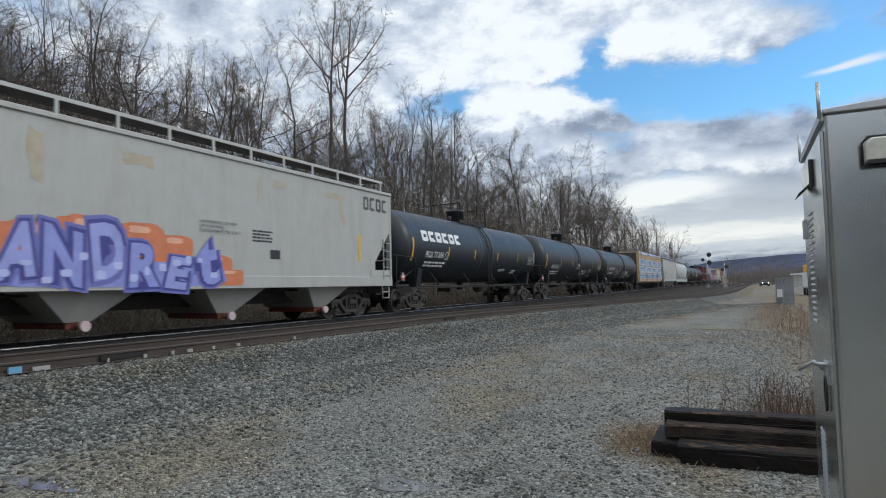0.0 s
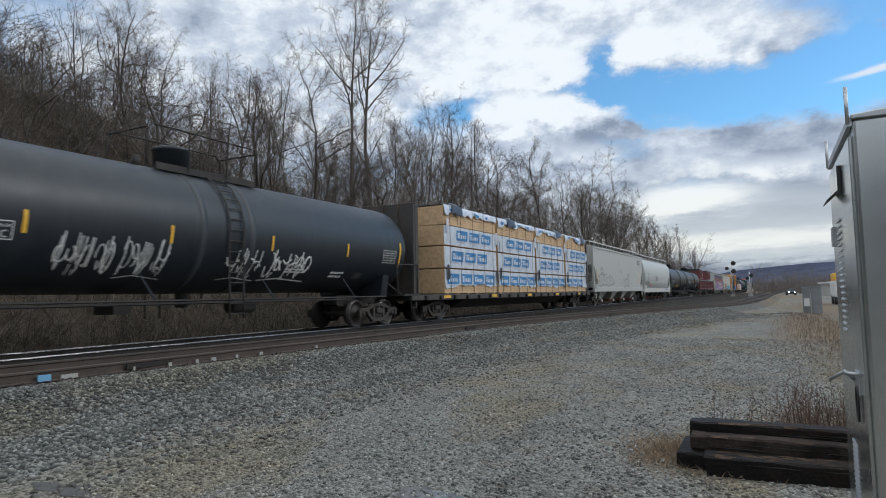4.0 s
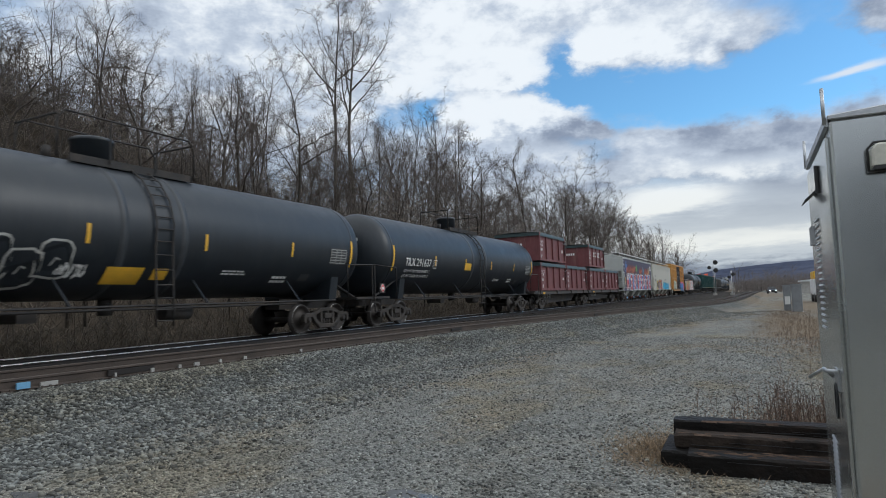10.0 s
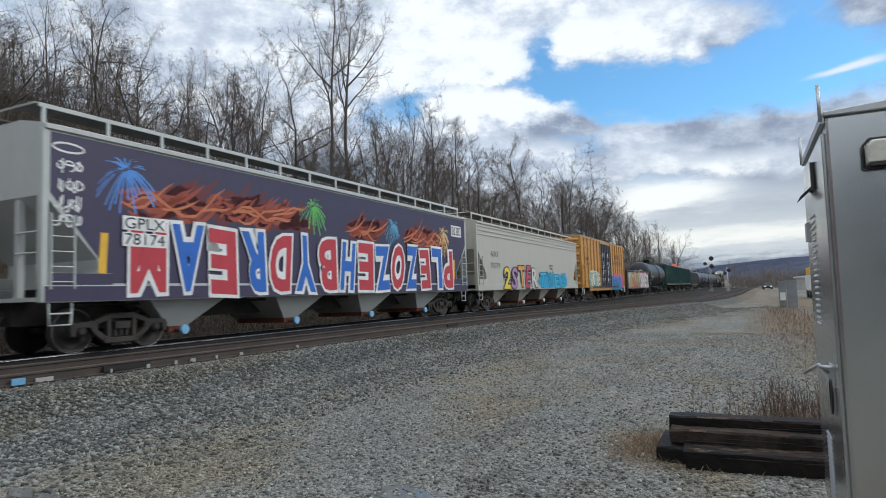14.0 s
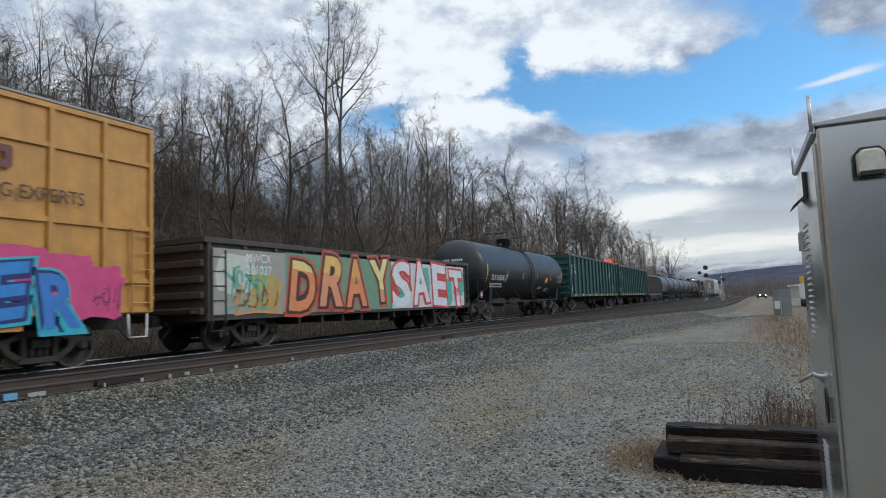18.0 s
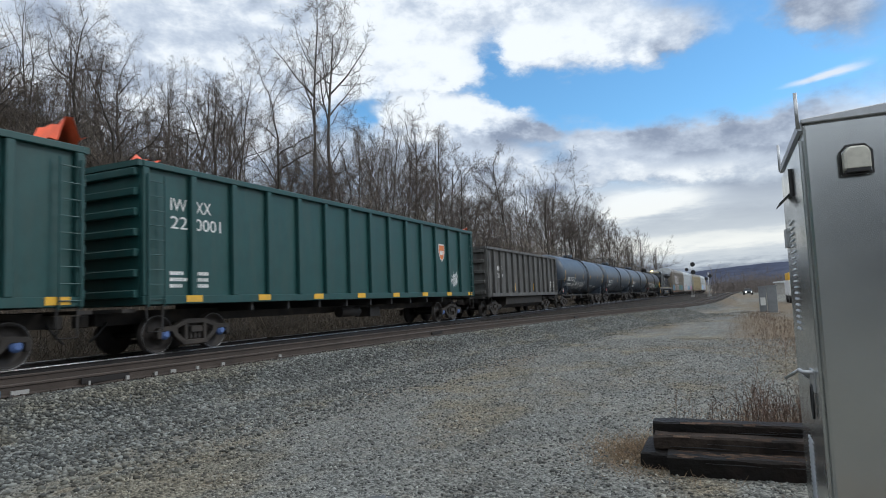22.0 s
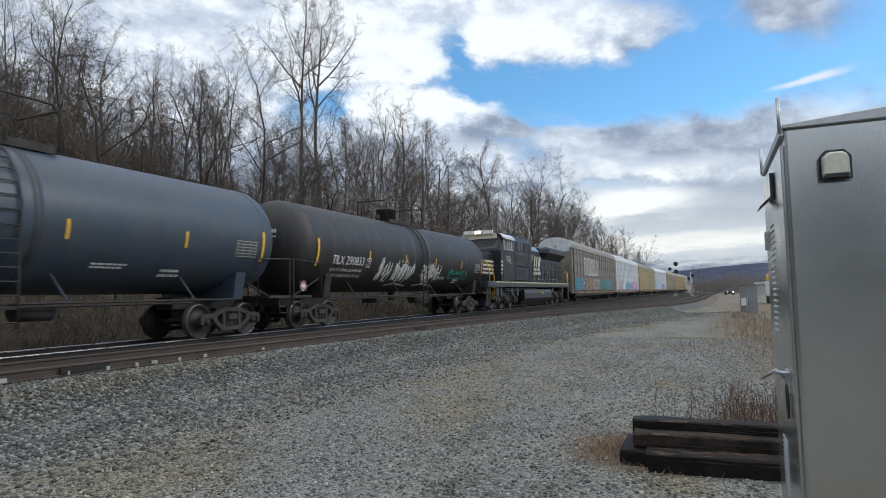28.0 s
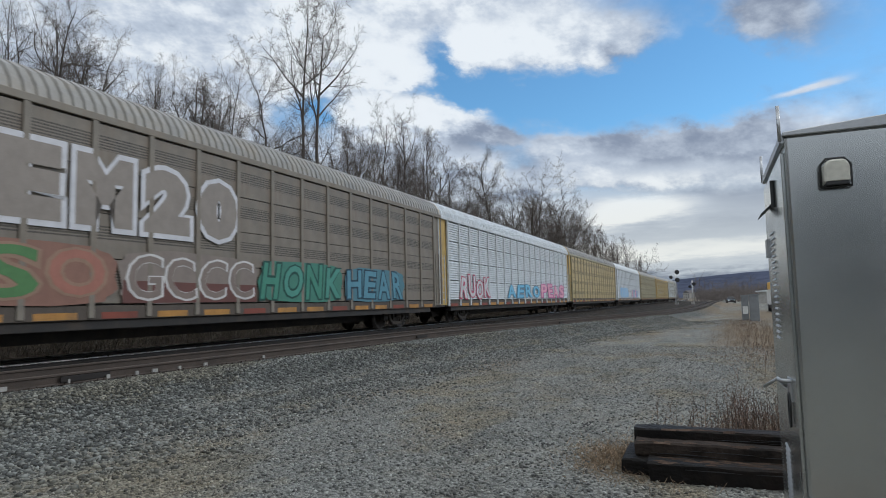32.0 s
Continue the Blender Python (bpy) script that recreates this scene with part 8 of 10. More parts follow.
    word(c, "GPLX", -7.72, 2.68, 0.95, 0.26, s, black_paint, "owner_mark")
    word(c, "77698", -7.72, 2.32, 1.0, 0.24, s, black_paint, "car_number")
    bubble_letters(c, -8.45, 1.46, 2.5, 1.0, 5, s, hopper_pale, coal_grey, 41, 0.006)
    bubble_letters(c, -5.9, 1.48, 2.2, 0.85, 4, s, hopper_pale, coal_grey, 42, 0.006)
    scrawl(c, -3.5, 1.62, 0.7, 0.45, s, coal_grey, 61, 0.008, 0.03, 3)
    q = Shape()
    stroke(q, [(-1.15, 3.3), (-1.2, 2.4), (-0.95, 1.75), (-0.45, 1.68), (-0.05, 2.0), (0.05, 2.6), (-0.2, 3.0), (-0.65, 2.7), (-0.9, 2.75)], 0.03, s, 0.008)
    stroke(q, [(-1.2, 3.3), (-0.7, 3.42), (-0.68, 2.95)], 0.03, s, 0.008)
    for u in (-1.2, -1.0, -0.8, -0.6):
        stroke(q, [(u, 3.5), (u + 0.03, 3.65)], 0.025, s, 0.008)
    part("graffiti_drawing", q, coal_grey, c)
    bubble_letters(c, 0.6, 1.46, 2.6, 0.75, 5, s, hopper_pale, coal_grey, 43, 0.006)
    bars(c, 7.2, 3.62, 1.45, 0.44, 4, s, coal_grey, "painted_wordmark", 0.006, 0.2)
    enlist(c, 113.3)
    c = covered_hopper("white round-sided covered hopper with a small red tag", 18.5, hopper_white, "round", 4, cap_mat=white_paint, top=4.60)
    s7 = lambda u, v: 1.50 + (0.05 if v > 2.2 else 0.05 * (v - 1.6) / 0.6 - 0.02)
    word(c, "SHQX", -6.92, 2.66, 0.92, 0.28, s7, black_paint, "owner_mark", 0.012)
    word(c, "41231", -6.92, 2.22, 0.95, 0.28, s7, black_paint, "car_number", eps=0.012)
    lines(c, -6.9, 1.85, 1.1, 0.3, 2, s7, coal_grey, seed=21, eps=0.03)
    lines(c, -1.85, 2.2, 1.3, 0.6, 6, s7, coal_grey, seed=22, eps=0.012)
    scrawl(c, -5.3, 1.5, 0.9, 0.5, s7, paint(0.6, 0.08, 0.08), 71, 0.03)
    scrawl(c, -7.9, 1.6, 0.6, 0.6, s7, coal_grey, 72, 0.03)
    for i in range(8):
        u = -8.3 + i * 2.2
        patch(c, [(u, 1.10), (u + 0.5, 1.10), (u + 0.5, 1.21), (u, 1.21)], flat(1.56), yellow_tape, "reflector")
    patch(c, [(4.6, 1.14), (6.6, 1.14), (6.9, 1.30), (4.9, 1.30)], flat(1.56), paint(0.05, 0.15, 0.5), "painted_emblem")
    enlist(c, 133.05)
    # 8, 9: tank cars
    c = tank_car("black tank car with white outline graffiti on its side", 13.74, tank_black, 1.525, 2.70)
    sd = round_side(1.525, 2.70)
    tank_marks(c, 13.74, 1.525, 2.70, "290469", u=-6.67, v=2.12, big=0.27, seed=31)
    bubble_letters(c, -4.6, 1.45, 2.9, 0.85, 5, sd, tank_black, hopper_grey, 5)
    scrawl(c, -1.9, 1.6, 0.6, 0.3, sd, white_paint, 82, 0.016)
    patch_round(c, -0.85, 1.5, 0.9, 0.36, sd, yellow_tape)
    patch_round(c, 0.3, 1.6, 0.4, 0.25, sd, yellow_tape)
    enlist(c, 152.1)
    c = tank_car("black tank car with orange placard and white lettering", 14.3, tank_black, 1.525, 2.70)
    tank_marks(c, 14.3, 1.525, 2.70, "291637", "TILX", ("LD LMT 207300 LB 94050 KG", "LT WT 78200 LB 35700 KG"), u=-7.0, v=2.25, big=0.30, seed=33)
    patch_round(c, -1.56, 2.2, 0.7, 0.32, sd, yellow_tape)
    enlist(c, 170.4)
    # 10, 11: containers
    f = container_flat(179.2, 192.4, True)
    add_bogie(f, 181.4 - 185.8)
    add_bogie(f, 192.6 - 185.8)
    enlist(f, 185.8)
    f = container_flat(192.8, 205.6, False)
    add_bogie(f, 203.5 - 199.2)
    enlist(f, 199.2)
    for u0, u1, z, num, wm in ((180.25, 186.05, 1.21, "5195", False), (180.25, 186.05, 3.10, "5144", False), (186.25, 192.0, 1.21, "5350", False),
                               (193.1, 198.8, 1.21, "5367", False), (193.1, 198.8, 3.10, "5052", True), (199.05, 204.75, 1.21, "5371", False)):
        b = open_container(u1 - u0, 0, num, int(u0 + z * 10), True, wm)
        enlist(b, (u0 + u1) / 2, z)
    # 12: the hopper with the night mural
    c = covered_hopper("covered hopper painted with a dark fireworks mural and block letters", 19.5, hopper_white, bays=4, cap_mat=paint(0.25, 0.5, 0.75))
    patch(c, [(-9.6, 4.32), (-9.6, 3.15), (-8.6, 1.92), (-8.55, 1.42), (0, 1.42), (8.55, 1.42), (8.6, 1.92), (9.6, 3.15), (9.6, 4.32)], s, paint(0.050, 0.042, 0.085), "mural_ground", 0.004)
    patch(c, [(-9.7, 1.07), (9.7, 1.07), (9.7, 1.36), (-9.7, 1.36)], flat(1.562), paint(0.05, 0.042, 0.085), "mural_ground", 0.004)
    for u in (-9.6, 8.3):
        patch(c, [(u, 1.385), (u + 1.3, 1.385), (u + 1.3, 1.615), (u, 1.615)], flat(1.552), paint(0.05, 0.042, 0.085), "mural_ground", 0.004)
    rnd = random.Random(77)
    for u, v, w, m_ in ((-8.0, 3.82, 1.15, (0.10, 0.28, 0.70)), (-1.64, 3.75, 1.05, (0.14, 0.50, 0.10)), (3.07, 3.6, 0.9, (0.12, 0.36, 0.55)), (7.3, 3.6, 1.2, (0.70, 0.50, 0.22))):
        fw = Shape()
        for i in range(26):
            a = 2 * math.pi * i / 26 + rnd.uniform(-0.1, 0.1)
            r = w * rnd.uniform(0.55, 1.0) * 0.8
            fall = 0.55 if math.sin(a) < 0.5 else 0.3
            pts = [(u + r * k * math.cos(a) * 0.85, v + r * k * math.sin(a) * 0.6 - fall * k * k * r) for k in (0.1, 0.4, 0.7, 0.9, 1.0)]
            for (a0, b0), (a1, b1) in zip(pts, pts[1:]):
                lay(fw, [(a0 - 0.02, b0), (a0 + 0.02, b0 + 0.02), (a1 + 0.02, b1 + 0.02), (a1 - 0.02, b1)], [(0, 1, 2, 3)], s, 0.009)
        part("mural_firework", fw, paint(*m_), c)
    for i, (u, v, w) in enumerate(((-8.2, 2.95, 2.9), (-6.1, 3.05, 2.6), (-4.2, 3.0, 2.2), (0.0, 2.95, 2.4), (3.7, 2.95, 2.4), (5.4, 2.9, 2.2))):
        flame(c, u, v, w, 0.85, s, 200 + i)
    graffiti(c, "MAERDYBHEZOZELP", -7.95, 1.1, 16.2, 1.78, flat(1.566), [paint(0.50, 0.045, 0.06), paint(0.03, 0.14, 0.52)], white_paint, None, 21, 0.006, 0.04, 0.085, True)
    patch(c, [(-8.1, 2.55), (-7.0, 2.55), (-7.0, 2.85), (-8.1, 2.85)], s, white_paint, "number_plate_ground", 0.050)
    patch(c, [(-8.1, 2.2), (-7.0, 2.2), (-7.0, 2.5), (-8.1, 2.5)], s, white_paint, "number_plate_ground", 0.050)
    word(c, "GPLX", -8.05, 2.58, 1.0, 0.24, s, black_paint, "owner_mark", 0.056)
    word(c, "78174", -8.05, 2.24, 1.0, 0.24, s, black_paint, "car_number", 0.056)
    patch(c, [(8.15, 3.5), (9.2, 3.5), (9.2, 4.0), (8.15, 4.0)], s, white_paint, "painted_wordmark", 0.008)
    bars(c, 8.22, 3.57, 0.95, 0.36, 4, s, black_paint, "painted_wordmark", 0.012)
    for k in (-8.62, 8.2):
        patch(c, [(k, 1.5), (k + 0.17, 1.5), (k + 0.22, 2.45), (k + 0.05, 2.45)], s, yellow_tape, "reflector", 0.012)
    for i, v in enumerate((3.55, 3.18, 2.82, 2.5)):
        scrawl(c, -9.5, v, 0.55, 0.30, s, white_paint, 140 + i, 0.011, 0.035, 3)
    halo = [(-9.25 + 0.32 * math.cos(a * 0.5236), 4.06 + 0.09 * math.sin(a * 0.5236)) for a in range(13)]
    part("painted_halo", stroke_shape(halo, 0.04, s, 0.011), white_paint, c)
    enlist(c, 216.9)
    # 13: cream hopper
    c = covered_hopper("cream covered hopper with ribbed top and bright graffiti", 19.4, hopper_cream, bays=4, cap_mat=white_paint)
    hopper_marks(c, 19.4, s, seed=41, stripe=False)
    for z in (3.82, 4.02, 4.22):
        part("side_rib", Shape().box(1.53, 1.56, -9.6, 9.6, z, z + 0.035), hopper_cream, c)
    word(c, "AOKX", -7.9, 2.78, 1.1, 0.30, s, coal_grey, "owner_mark")
    word(c, "90379", -7.95, 2.18, 1.35, 0.30, s, coal_grey, "car_number")
    graffiti(c, "2STER", -6.28, 1.1, 6.0, 1.4, flat(1.564), [paint(0.85, 0.62, 0.03), paint(0.42, 0.22, 0.42), paint(0.75, 0.35, 0.05), paint(0.55, 0.05, 0.12), paint(0.70, 0.68, 0.60)], black_paint, None, 31)
    splash(c, 0.1, 1.1, 6.4, 0.85, flat(1.564), paint(0.03, 0.36, 0.62), 33)
    graffiti(c, "TWEZ", 0.17, 1.1, 6.2, 1.0, flat(1.566), [paint(0.05, 0.45, 0.70), paint(0.03, 0.38, 0.55)], paint(0.02, 0.15, 0.25), None, 34)
    enlist(c, 237.6)
    # 14: box car
    enlist(box_car("yellow high box car with navy doors and graffiti", 18.4), 258.0)
    # 15: low gondola with letters over its whole side
    c = gondola("low dark gondola covered in white, red and orange graffiti letters", 16.1, 0.80, 2.88, gon_dark, 14, 0.12, 0.10, 1.42)
    g = flat(1.532)
    patch(c, [(-7.9, 0.95), (-5.2, 0.95), (-5.2, 2.62), (-7.9, 2.62)], g, paint(0.34, 0.33, 0.30), "painted_ground", 0.002)
    patch(c, [(-5.2, 0.9), (0.75, 0.9), (0.75, 2.65), (-5.2, 2.65)], g, paint(0.16, 0.30, 0.20), "painted_ground", 0.002)
    patch(c, [(0.78, 0.9), (7.4, 0.9), (7.4, 2.65), (0.78, 2.65)], g, paint(0.56, 0.60, 0.62), "painted_ground", 0.002)
    for i, (a_, w_) in enumerate(((0.9, 0.8), (3.0, 0.9), (5.3, 0.8), (6.6, 0.8))):
        splash(c, a_, 1.0 + 0.4 * (i % 2), w_, 1.1, g, paint(0.08, 0.42, 0.35), 330 + i, 0.004)
    splash(c, -7.8, 1.5, 1.4, 1.0, g, paint(0.55, 0.58, 0.52), 311, 0.003)
    splash(c, -6.6, 1.0, 1.2, 1.0, g, paint(0.42, 0.36, 0.12), 312, 0.0035)
    graffiti(c, "DRAY", -5.13, 0.9, 5.8, 1.75, g, [paint(0.78, 0.62, 0.22), paint(0.74, 0.48, 0.14), paint(0.72, 0.36, 0.10), paint(0.76, 0.66, 0.30)], paint(0.06, 0.03, 0.03), paint(0.50, 0.10, 0.05), 51, 0.008, 0.12, 0.07, fade=(paint(0.72, 0.26, 0.10), paint(0.70, 0.30, 0.16)))
    graffiti(c, "SAET", 0.77, 0.92, 6.6, 1.72, g, [paint(0.66, 0.70, 0.74)], paint(0.55, 0.06, 0.05), None, 52, 0.010, 0.12, 0.07)
    scrawl(c, 6.3, 1.25, 0.5, 0.5, g, paint(0.55, 0.06, 0.05), 153, 0.022, 0.05, 2)
    word(c, "MWCX", -6.75, 2.3, 0.95, 0.24, g, white_paint, "owner_mark", 0.010)
    word(c, "201027", -6.75, 1.98, 0.98, 0.24, g, white_paint, "car_number", 0.010)
    scrawl(c, -7.6, 1.2, 1.6, 1.2, g, paint(0.15, 0.4, 0.3), 150, 0.008, 0.08, 4)
    scrawl(c, -7.2, 1.0, 1.8, 0.7, g, paint(0.6, 0.3, 0.1), 151, 0.008, 0.08, 4)
    enlist(c, 276.85)
    # 16: tank car
    c = tank_car("plain black tank car with yellow reflector stripes", 12.76, tank_black, 1.545, 2.74)
    tank_marks(c, 12.76, 1.545, 2.74, "318536", "TILX", u=-6.5, v=2.15, big=0.28, seed=51)
    sd = round_side(1.545, 2.74)
    patch_round(c, 3.3, 2.15, 0.5, 0.3, sd, yellow_tape)
    enlist(c, 294.5)
    # 17, 18: green waste gondolas
    for u, num, L in ((313.85, "220046", 19.3), (334.7, "220001", 19.6)):
        c = gondola("dark green high-sided waste gondola with orange netting on top", L, 1.16, 4.42, iws_green, 15, 0.17, 0.13, 1.42)
        g = flat(1.422)
        h = L / 2
        word(c, "IW", -h + 0.85, 3.38, 0.48, 0.30, g, white_paint, "owner_mark")
        word(c, "XX", -h + 1.62, 3.38, 0.5, 0.30, g, white_paint, "owner_mark")
        word(c, num[:2], -h + 0.85, 2.95, 0.5, 0.30, g, white_paint, "car_number")
        word(c, num[2:], -h + 1.60, 2.95, 0.85, 0.30, g, white_paint, "car_number")
        lines(c, -h + 0.82, 1.55, 0.5, 0.45, 3, g, white_paint, seed=61)
        lines(c, -h + 1.62, 1.55, 0.4, 0.45, 3, g, white_paint, seed=62)
        u2 = h - 3.5
        shield = [(u2 - 0.30, 3.55), (u2 + 0.30, 3.55), (u2 + 0.33, 3.2), (u2 + 0.2, 2.9), (u2, 2.75), (u2 - 0.2, 2.9), (u2 - 0.33, 3.2)]
        patch(c, shield, g, white_paint, "painted_shield", 0.006)
        patch(c, [(u2 + (a - u2) * 0.86, 3.13 + (b - 3.13) * 0.86) for a, b in shield], g, paint(0.70, 0.20, 0.05), "painted_shield", 0.010)
        bars(c, u2 - 0.2, 3.05, 0.42, 0.2, 3, g, white_paint, eps=0.014)
        scrawl(c, h - 2.52, 1.6, 0.75, 0.7, g, white_paint, 160, 0.008, 0.05, 5)
        for i in range(8):
            y = -h + 1.2 + i * (L - 2.0) / 7
            patch(c, [(y, 1.2), (y + 0.5, 1.2), (y + 0.5, 1.36), (y, 1.36)], flat(1.545), yellow_tape, "reflector")
        for k in (-1, 1):
            far = k > 0 and u < 320
            rows = [[(1.25 - 0.22 * j, k * (h - 0.25) + 0.16 * i - (0.30 if far else 0.0), 4.44 + 0.45 * abs(noise.noise((i * 0.9, j * 0.8, u + k))) + (0.42 if i in (2, 3) and far else 0)) for j in range(5)] for i in range(6 if far else 4)]
            part("netting", Shape().loft(rows, False, True, False), orange_cloth, c, "orange safety netting on the top edge")
        enlist(c, u)
    # 19: coal gondola
    c = gondola("sooty dark grey ribbed gondola with a tub floor", 14.6, 1.08, 3.82, coal_grey, 14, 0.11, 0.14, 1.38, tub=True)
    g = flat(1.382)
    bars(c, -5.4, 2.55, 0.85, 0.26, 4, g, white_paint)
    word(c, "28604", -5.4, 2.15, 0.95, 0.26, g, white_paint, "car_number")
    for u in (-6.15, -2.4, 1.5, 4.2, 6.4):
        patch(c, [(u, 1.4), (u + 0.13, 1.4), (u + 0.13, 2.2 if abs(u) > 6 else 1.85), (u, 2.2 if abs(u) > 6 else 1.85)], g, yellow_tape, "reflector", 0.008)
    scrawl(c, 5.9, 1.5, 0.9, 0.7, g, white_paint, 170, 0.01, 0.05, 5)
    enlist(c, 353.95)
    # 20 to 23: tank cars
    for u, bs, num, m_, lab, k in ((371.87, 14.2, "210231", tank_grey, "dark blue-grey tank car with sprayed white tags", 1), (390.45, 14.4, "210200", tank_grey, "dark blue-grey tank car with yellow reflector stripes", 2),
                                   (408.65, 13.4, "210218", tank_grey, "dark blue-grey tank car coupled in a row of alike cars", 3), (426.75, 14.2, "290833", tank_rusty, "rusty black tank car with big white tags", 4)):
        c = tank_car(lab, bs, m_, 1.545, 2.74, dome=k == 4)
        sd = round_side(1.545, 2.74)
        tank_marks(c, bs, 1.545, 2.74, num, "TILX" if k == 4 else "", ("LD LMT 208400 LB 94500 KG", "LT WT 77600 LB 35200 KG") if k == 4 else (), u=-6.95, v=2.15, big=0.30, seed=70 + k)
        if k == 1:
            for i in range(5):
                scrawl(c, -4.9 + i * 0.95, 1.6, 0.75, 0.6, sd, white_paint, 180 + i, 0.016, 0.03, 5)
        if k == 2:
            scrawl(c, -3.75, 1.5, 1.1, 0.5, sd, hopper_grey, 190, 0.016, 0.05, 2)
        if k == 4:
            for i, (a, w) in enumerate(((-3.6, 1.0), (-2.3, 1.8), (0.3, 2.0))):
                scrawl(c, a, 1.55, w, 0.95, sd, white_paint, 200 + i, 0.016, 0.06, 9 if w > 1.5 else 5)
            scrawl(c, 3.45, 1.85, 2.5, 0.45, sd, paint(0.03, 0.30, 0.20), 205, 0.016, 0.05, 6)
        enlist(c, u)
    # 24: locomotive
    enlist(locomotive(), 447.0)
    # 25 on: auto racks
    c = auto_rack("weathered tan auto rack with huge white outline letters", 26.0, rack_tan, rack_tan, rack_roof, rack_tan, cap=rack_white)
    g = flat(1.592)
    y0 = -13
    letters_y = -8.19
    for i, ch in enumerate("DEM20"):
        word(c, ch, letters_y + i * 1.66, 2.65, 1.60, 1.75, g, paint(0.60, 0.60, 0.63), "graffiti_outline", 0.006, 0.13)
        word(c, ch, letters_y + 0.12 + i * 1.66, 2.77, 1.36, 1.51, g, paint(0.27, 0.235, 0.205), "graffiti_letter", 0.009, 0.085)
    for u, w, m_ in ((-12.9, 4.4, (0.06, 0.20, 0.31)), (-8.3, 4.6, (0.25, 0.13, 0.095)), (-3.7, 4.5, (0.23, 0.19, 0.165)), (0.85, 4.3, (0.06, 0.21, 0.155)), (5.3, 4.5, (0.08, 0.20, 0.25))):
        splash(c, u, 1.14, w, 1.22, g, paint(*m_), int(u * 3) + 90, 0.004, "painted_cloud", 30, 0.05)
    graffiti(c, "CRTS", -13.0, 1.2, 4.4, 1.08, g, [paint(0.07, 0.26, 0.38), paint(0.12, 0.32, 0.40)], paint(0.015, 0.05, 0.10), None, 61)
    graffiti(c, "OSO", -8.1, 1.2, 4.2, 1.1, g, [paint(0.36, 0.15, 0.11), paint(0.08, 0.20, 0.07)], paint(0.30, 0.19, 0.13), None, 62)
    patch(c, [(-3.6, 1.16), (0.72, 1.16), (0.72, 1.62), (-3.6, 1.66)], g, paint(0.13, 0.052, 0.042), "painted_patch", 0.0055)
    graffiti(c, "GCCC", -3.5, 1.2, 4.2, 1.08, g, [paint(0.22, 0.175, 0.15)], paint(0.60, 0.58, 0.57), None, 63, 0.006, 0.03, 0.02)
    graffiti(c, "HONK", 0.85, 1.18, 4.3, 1.15, g, [paint(0.06, 0.24, 0.17), paint(0.08, 0.28, 0.22)], paint(0.01, 0.07, 0.055), None, 64)
    graffiti(c, "HEAR", 5.43, 1.2, 4.4, 1.1, g, [paint(0.10, 0.26, 0.34)], paint(0.015, 0.05, 0.08), None, 65)
    patch(c, [(-9.0, 1.62), (-6.7, 1.62), (-6.7, 2.06), (-9.0, 2.06)], g, black_paint, "number_panel", 0.014)
    bars(c, -8.85, 1.70, 0.6, 0.28, 2, g, white_paint, eps=0.019)
    word(c, "546332", -8.1, 1.70, 1.25, 0.28, g, white_paint, "car_number", 0.019)
    enlist(c, 472.95)
    specs = (("white auto rack with yellow ends and pink and blue graffiti", rack_white, rack_white, rack_white, rack_yellow, 500.9), ("yellowish auto rack with a tan roof", rack_yellow, rack_olive, rack_roof, rack_yellow, 529.6),
             ("white auto rack with pale blue graffiti", rack_white, rack_white, rack_white, rack_white, 558.8), ("olive-yellow weathered auto rack", rack_olive, rack_olive, rack_roof, rack_yellow, 588.3),
             ("olive-yellow weathered auto rack", rack_olive, rack_yellow, rack_roof, rack_yellow, 617.2), ("pale weathered auto rack", rack_white, rack_olive, rack_roof, rack_white, 646.0))
    for i, (lab, sh, po, ro, en, u) in enumerate(specs):
        c = auto_rack(lab, 26.6, sh, po, ro, en, near=i < 2, ribbed=sh == rack_white)
        if i == 0:
            graffiti(c, "RUOK", -11.97, 1.2, 4.85, 1.2, g, [rack_white], paint(0.45, 0.05, 0.12), None, 71)
            graffiti(c, "AERO", -4.0, 1.2, 7.9, 0.9, g, [paint(0.2, 0.5, 0.7)], paint(0.05, 0.2, 0.35), None, 72)
            graffiti(c, "PEAS", 4.2, 1.2, 7.75, 1.1, g, [paint(0.75, 0.4, 0.5)], paint(0.5, 0.1, 0.3), None, 73)
        elif i == 2:
            splash(c, -11, 1.2, 9, 1.4, g, paint(0.3, 0.5, 0.72), 99)
            graffiti(c, "ACES", 2.0, 1.2, 8.0, 1.2, g, [paint(0.75, 0.4, 0.5), paint(0.3, 0.5, 0.7)], paint(0.2, 0.2, 0.4), None, 74)
        enlist(c, u)


def placard(c, u, v, r, side):
    patch(c, [(u, v - r * 0.7), (u + r * 0.7, v), (u, v + r * 0.7), (u - r * 0.7, v)], side, white_paint, "hazard_placard", 0.016)
    patch(c, [(u, v - r * 0.6), (u + r * 0.6, v), (u, v + r * 0.6), (u - r * 0.6, v)], side, paint(0.65, 0.03, 0.03), "hazard_placard", 0.020)
    patch(c, [(u - r * 0.3, v - 0.05), (u + r * 0.3, v - 0.05), (u + r * 0.3, v + 0.05), (u - r * 0.3, v + 0.05)], side, white_paint, "hazard_placard", 0.024)


build_train()


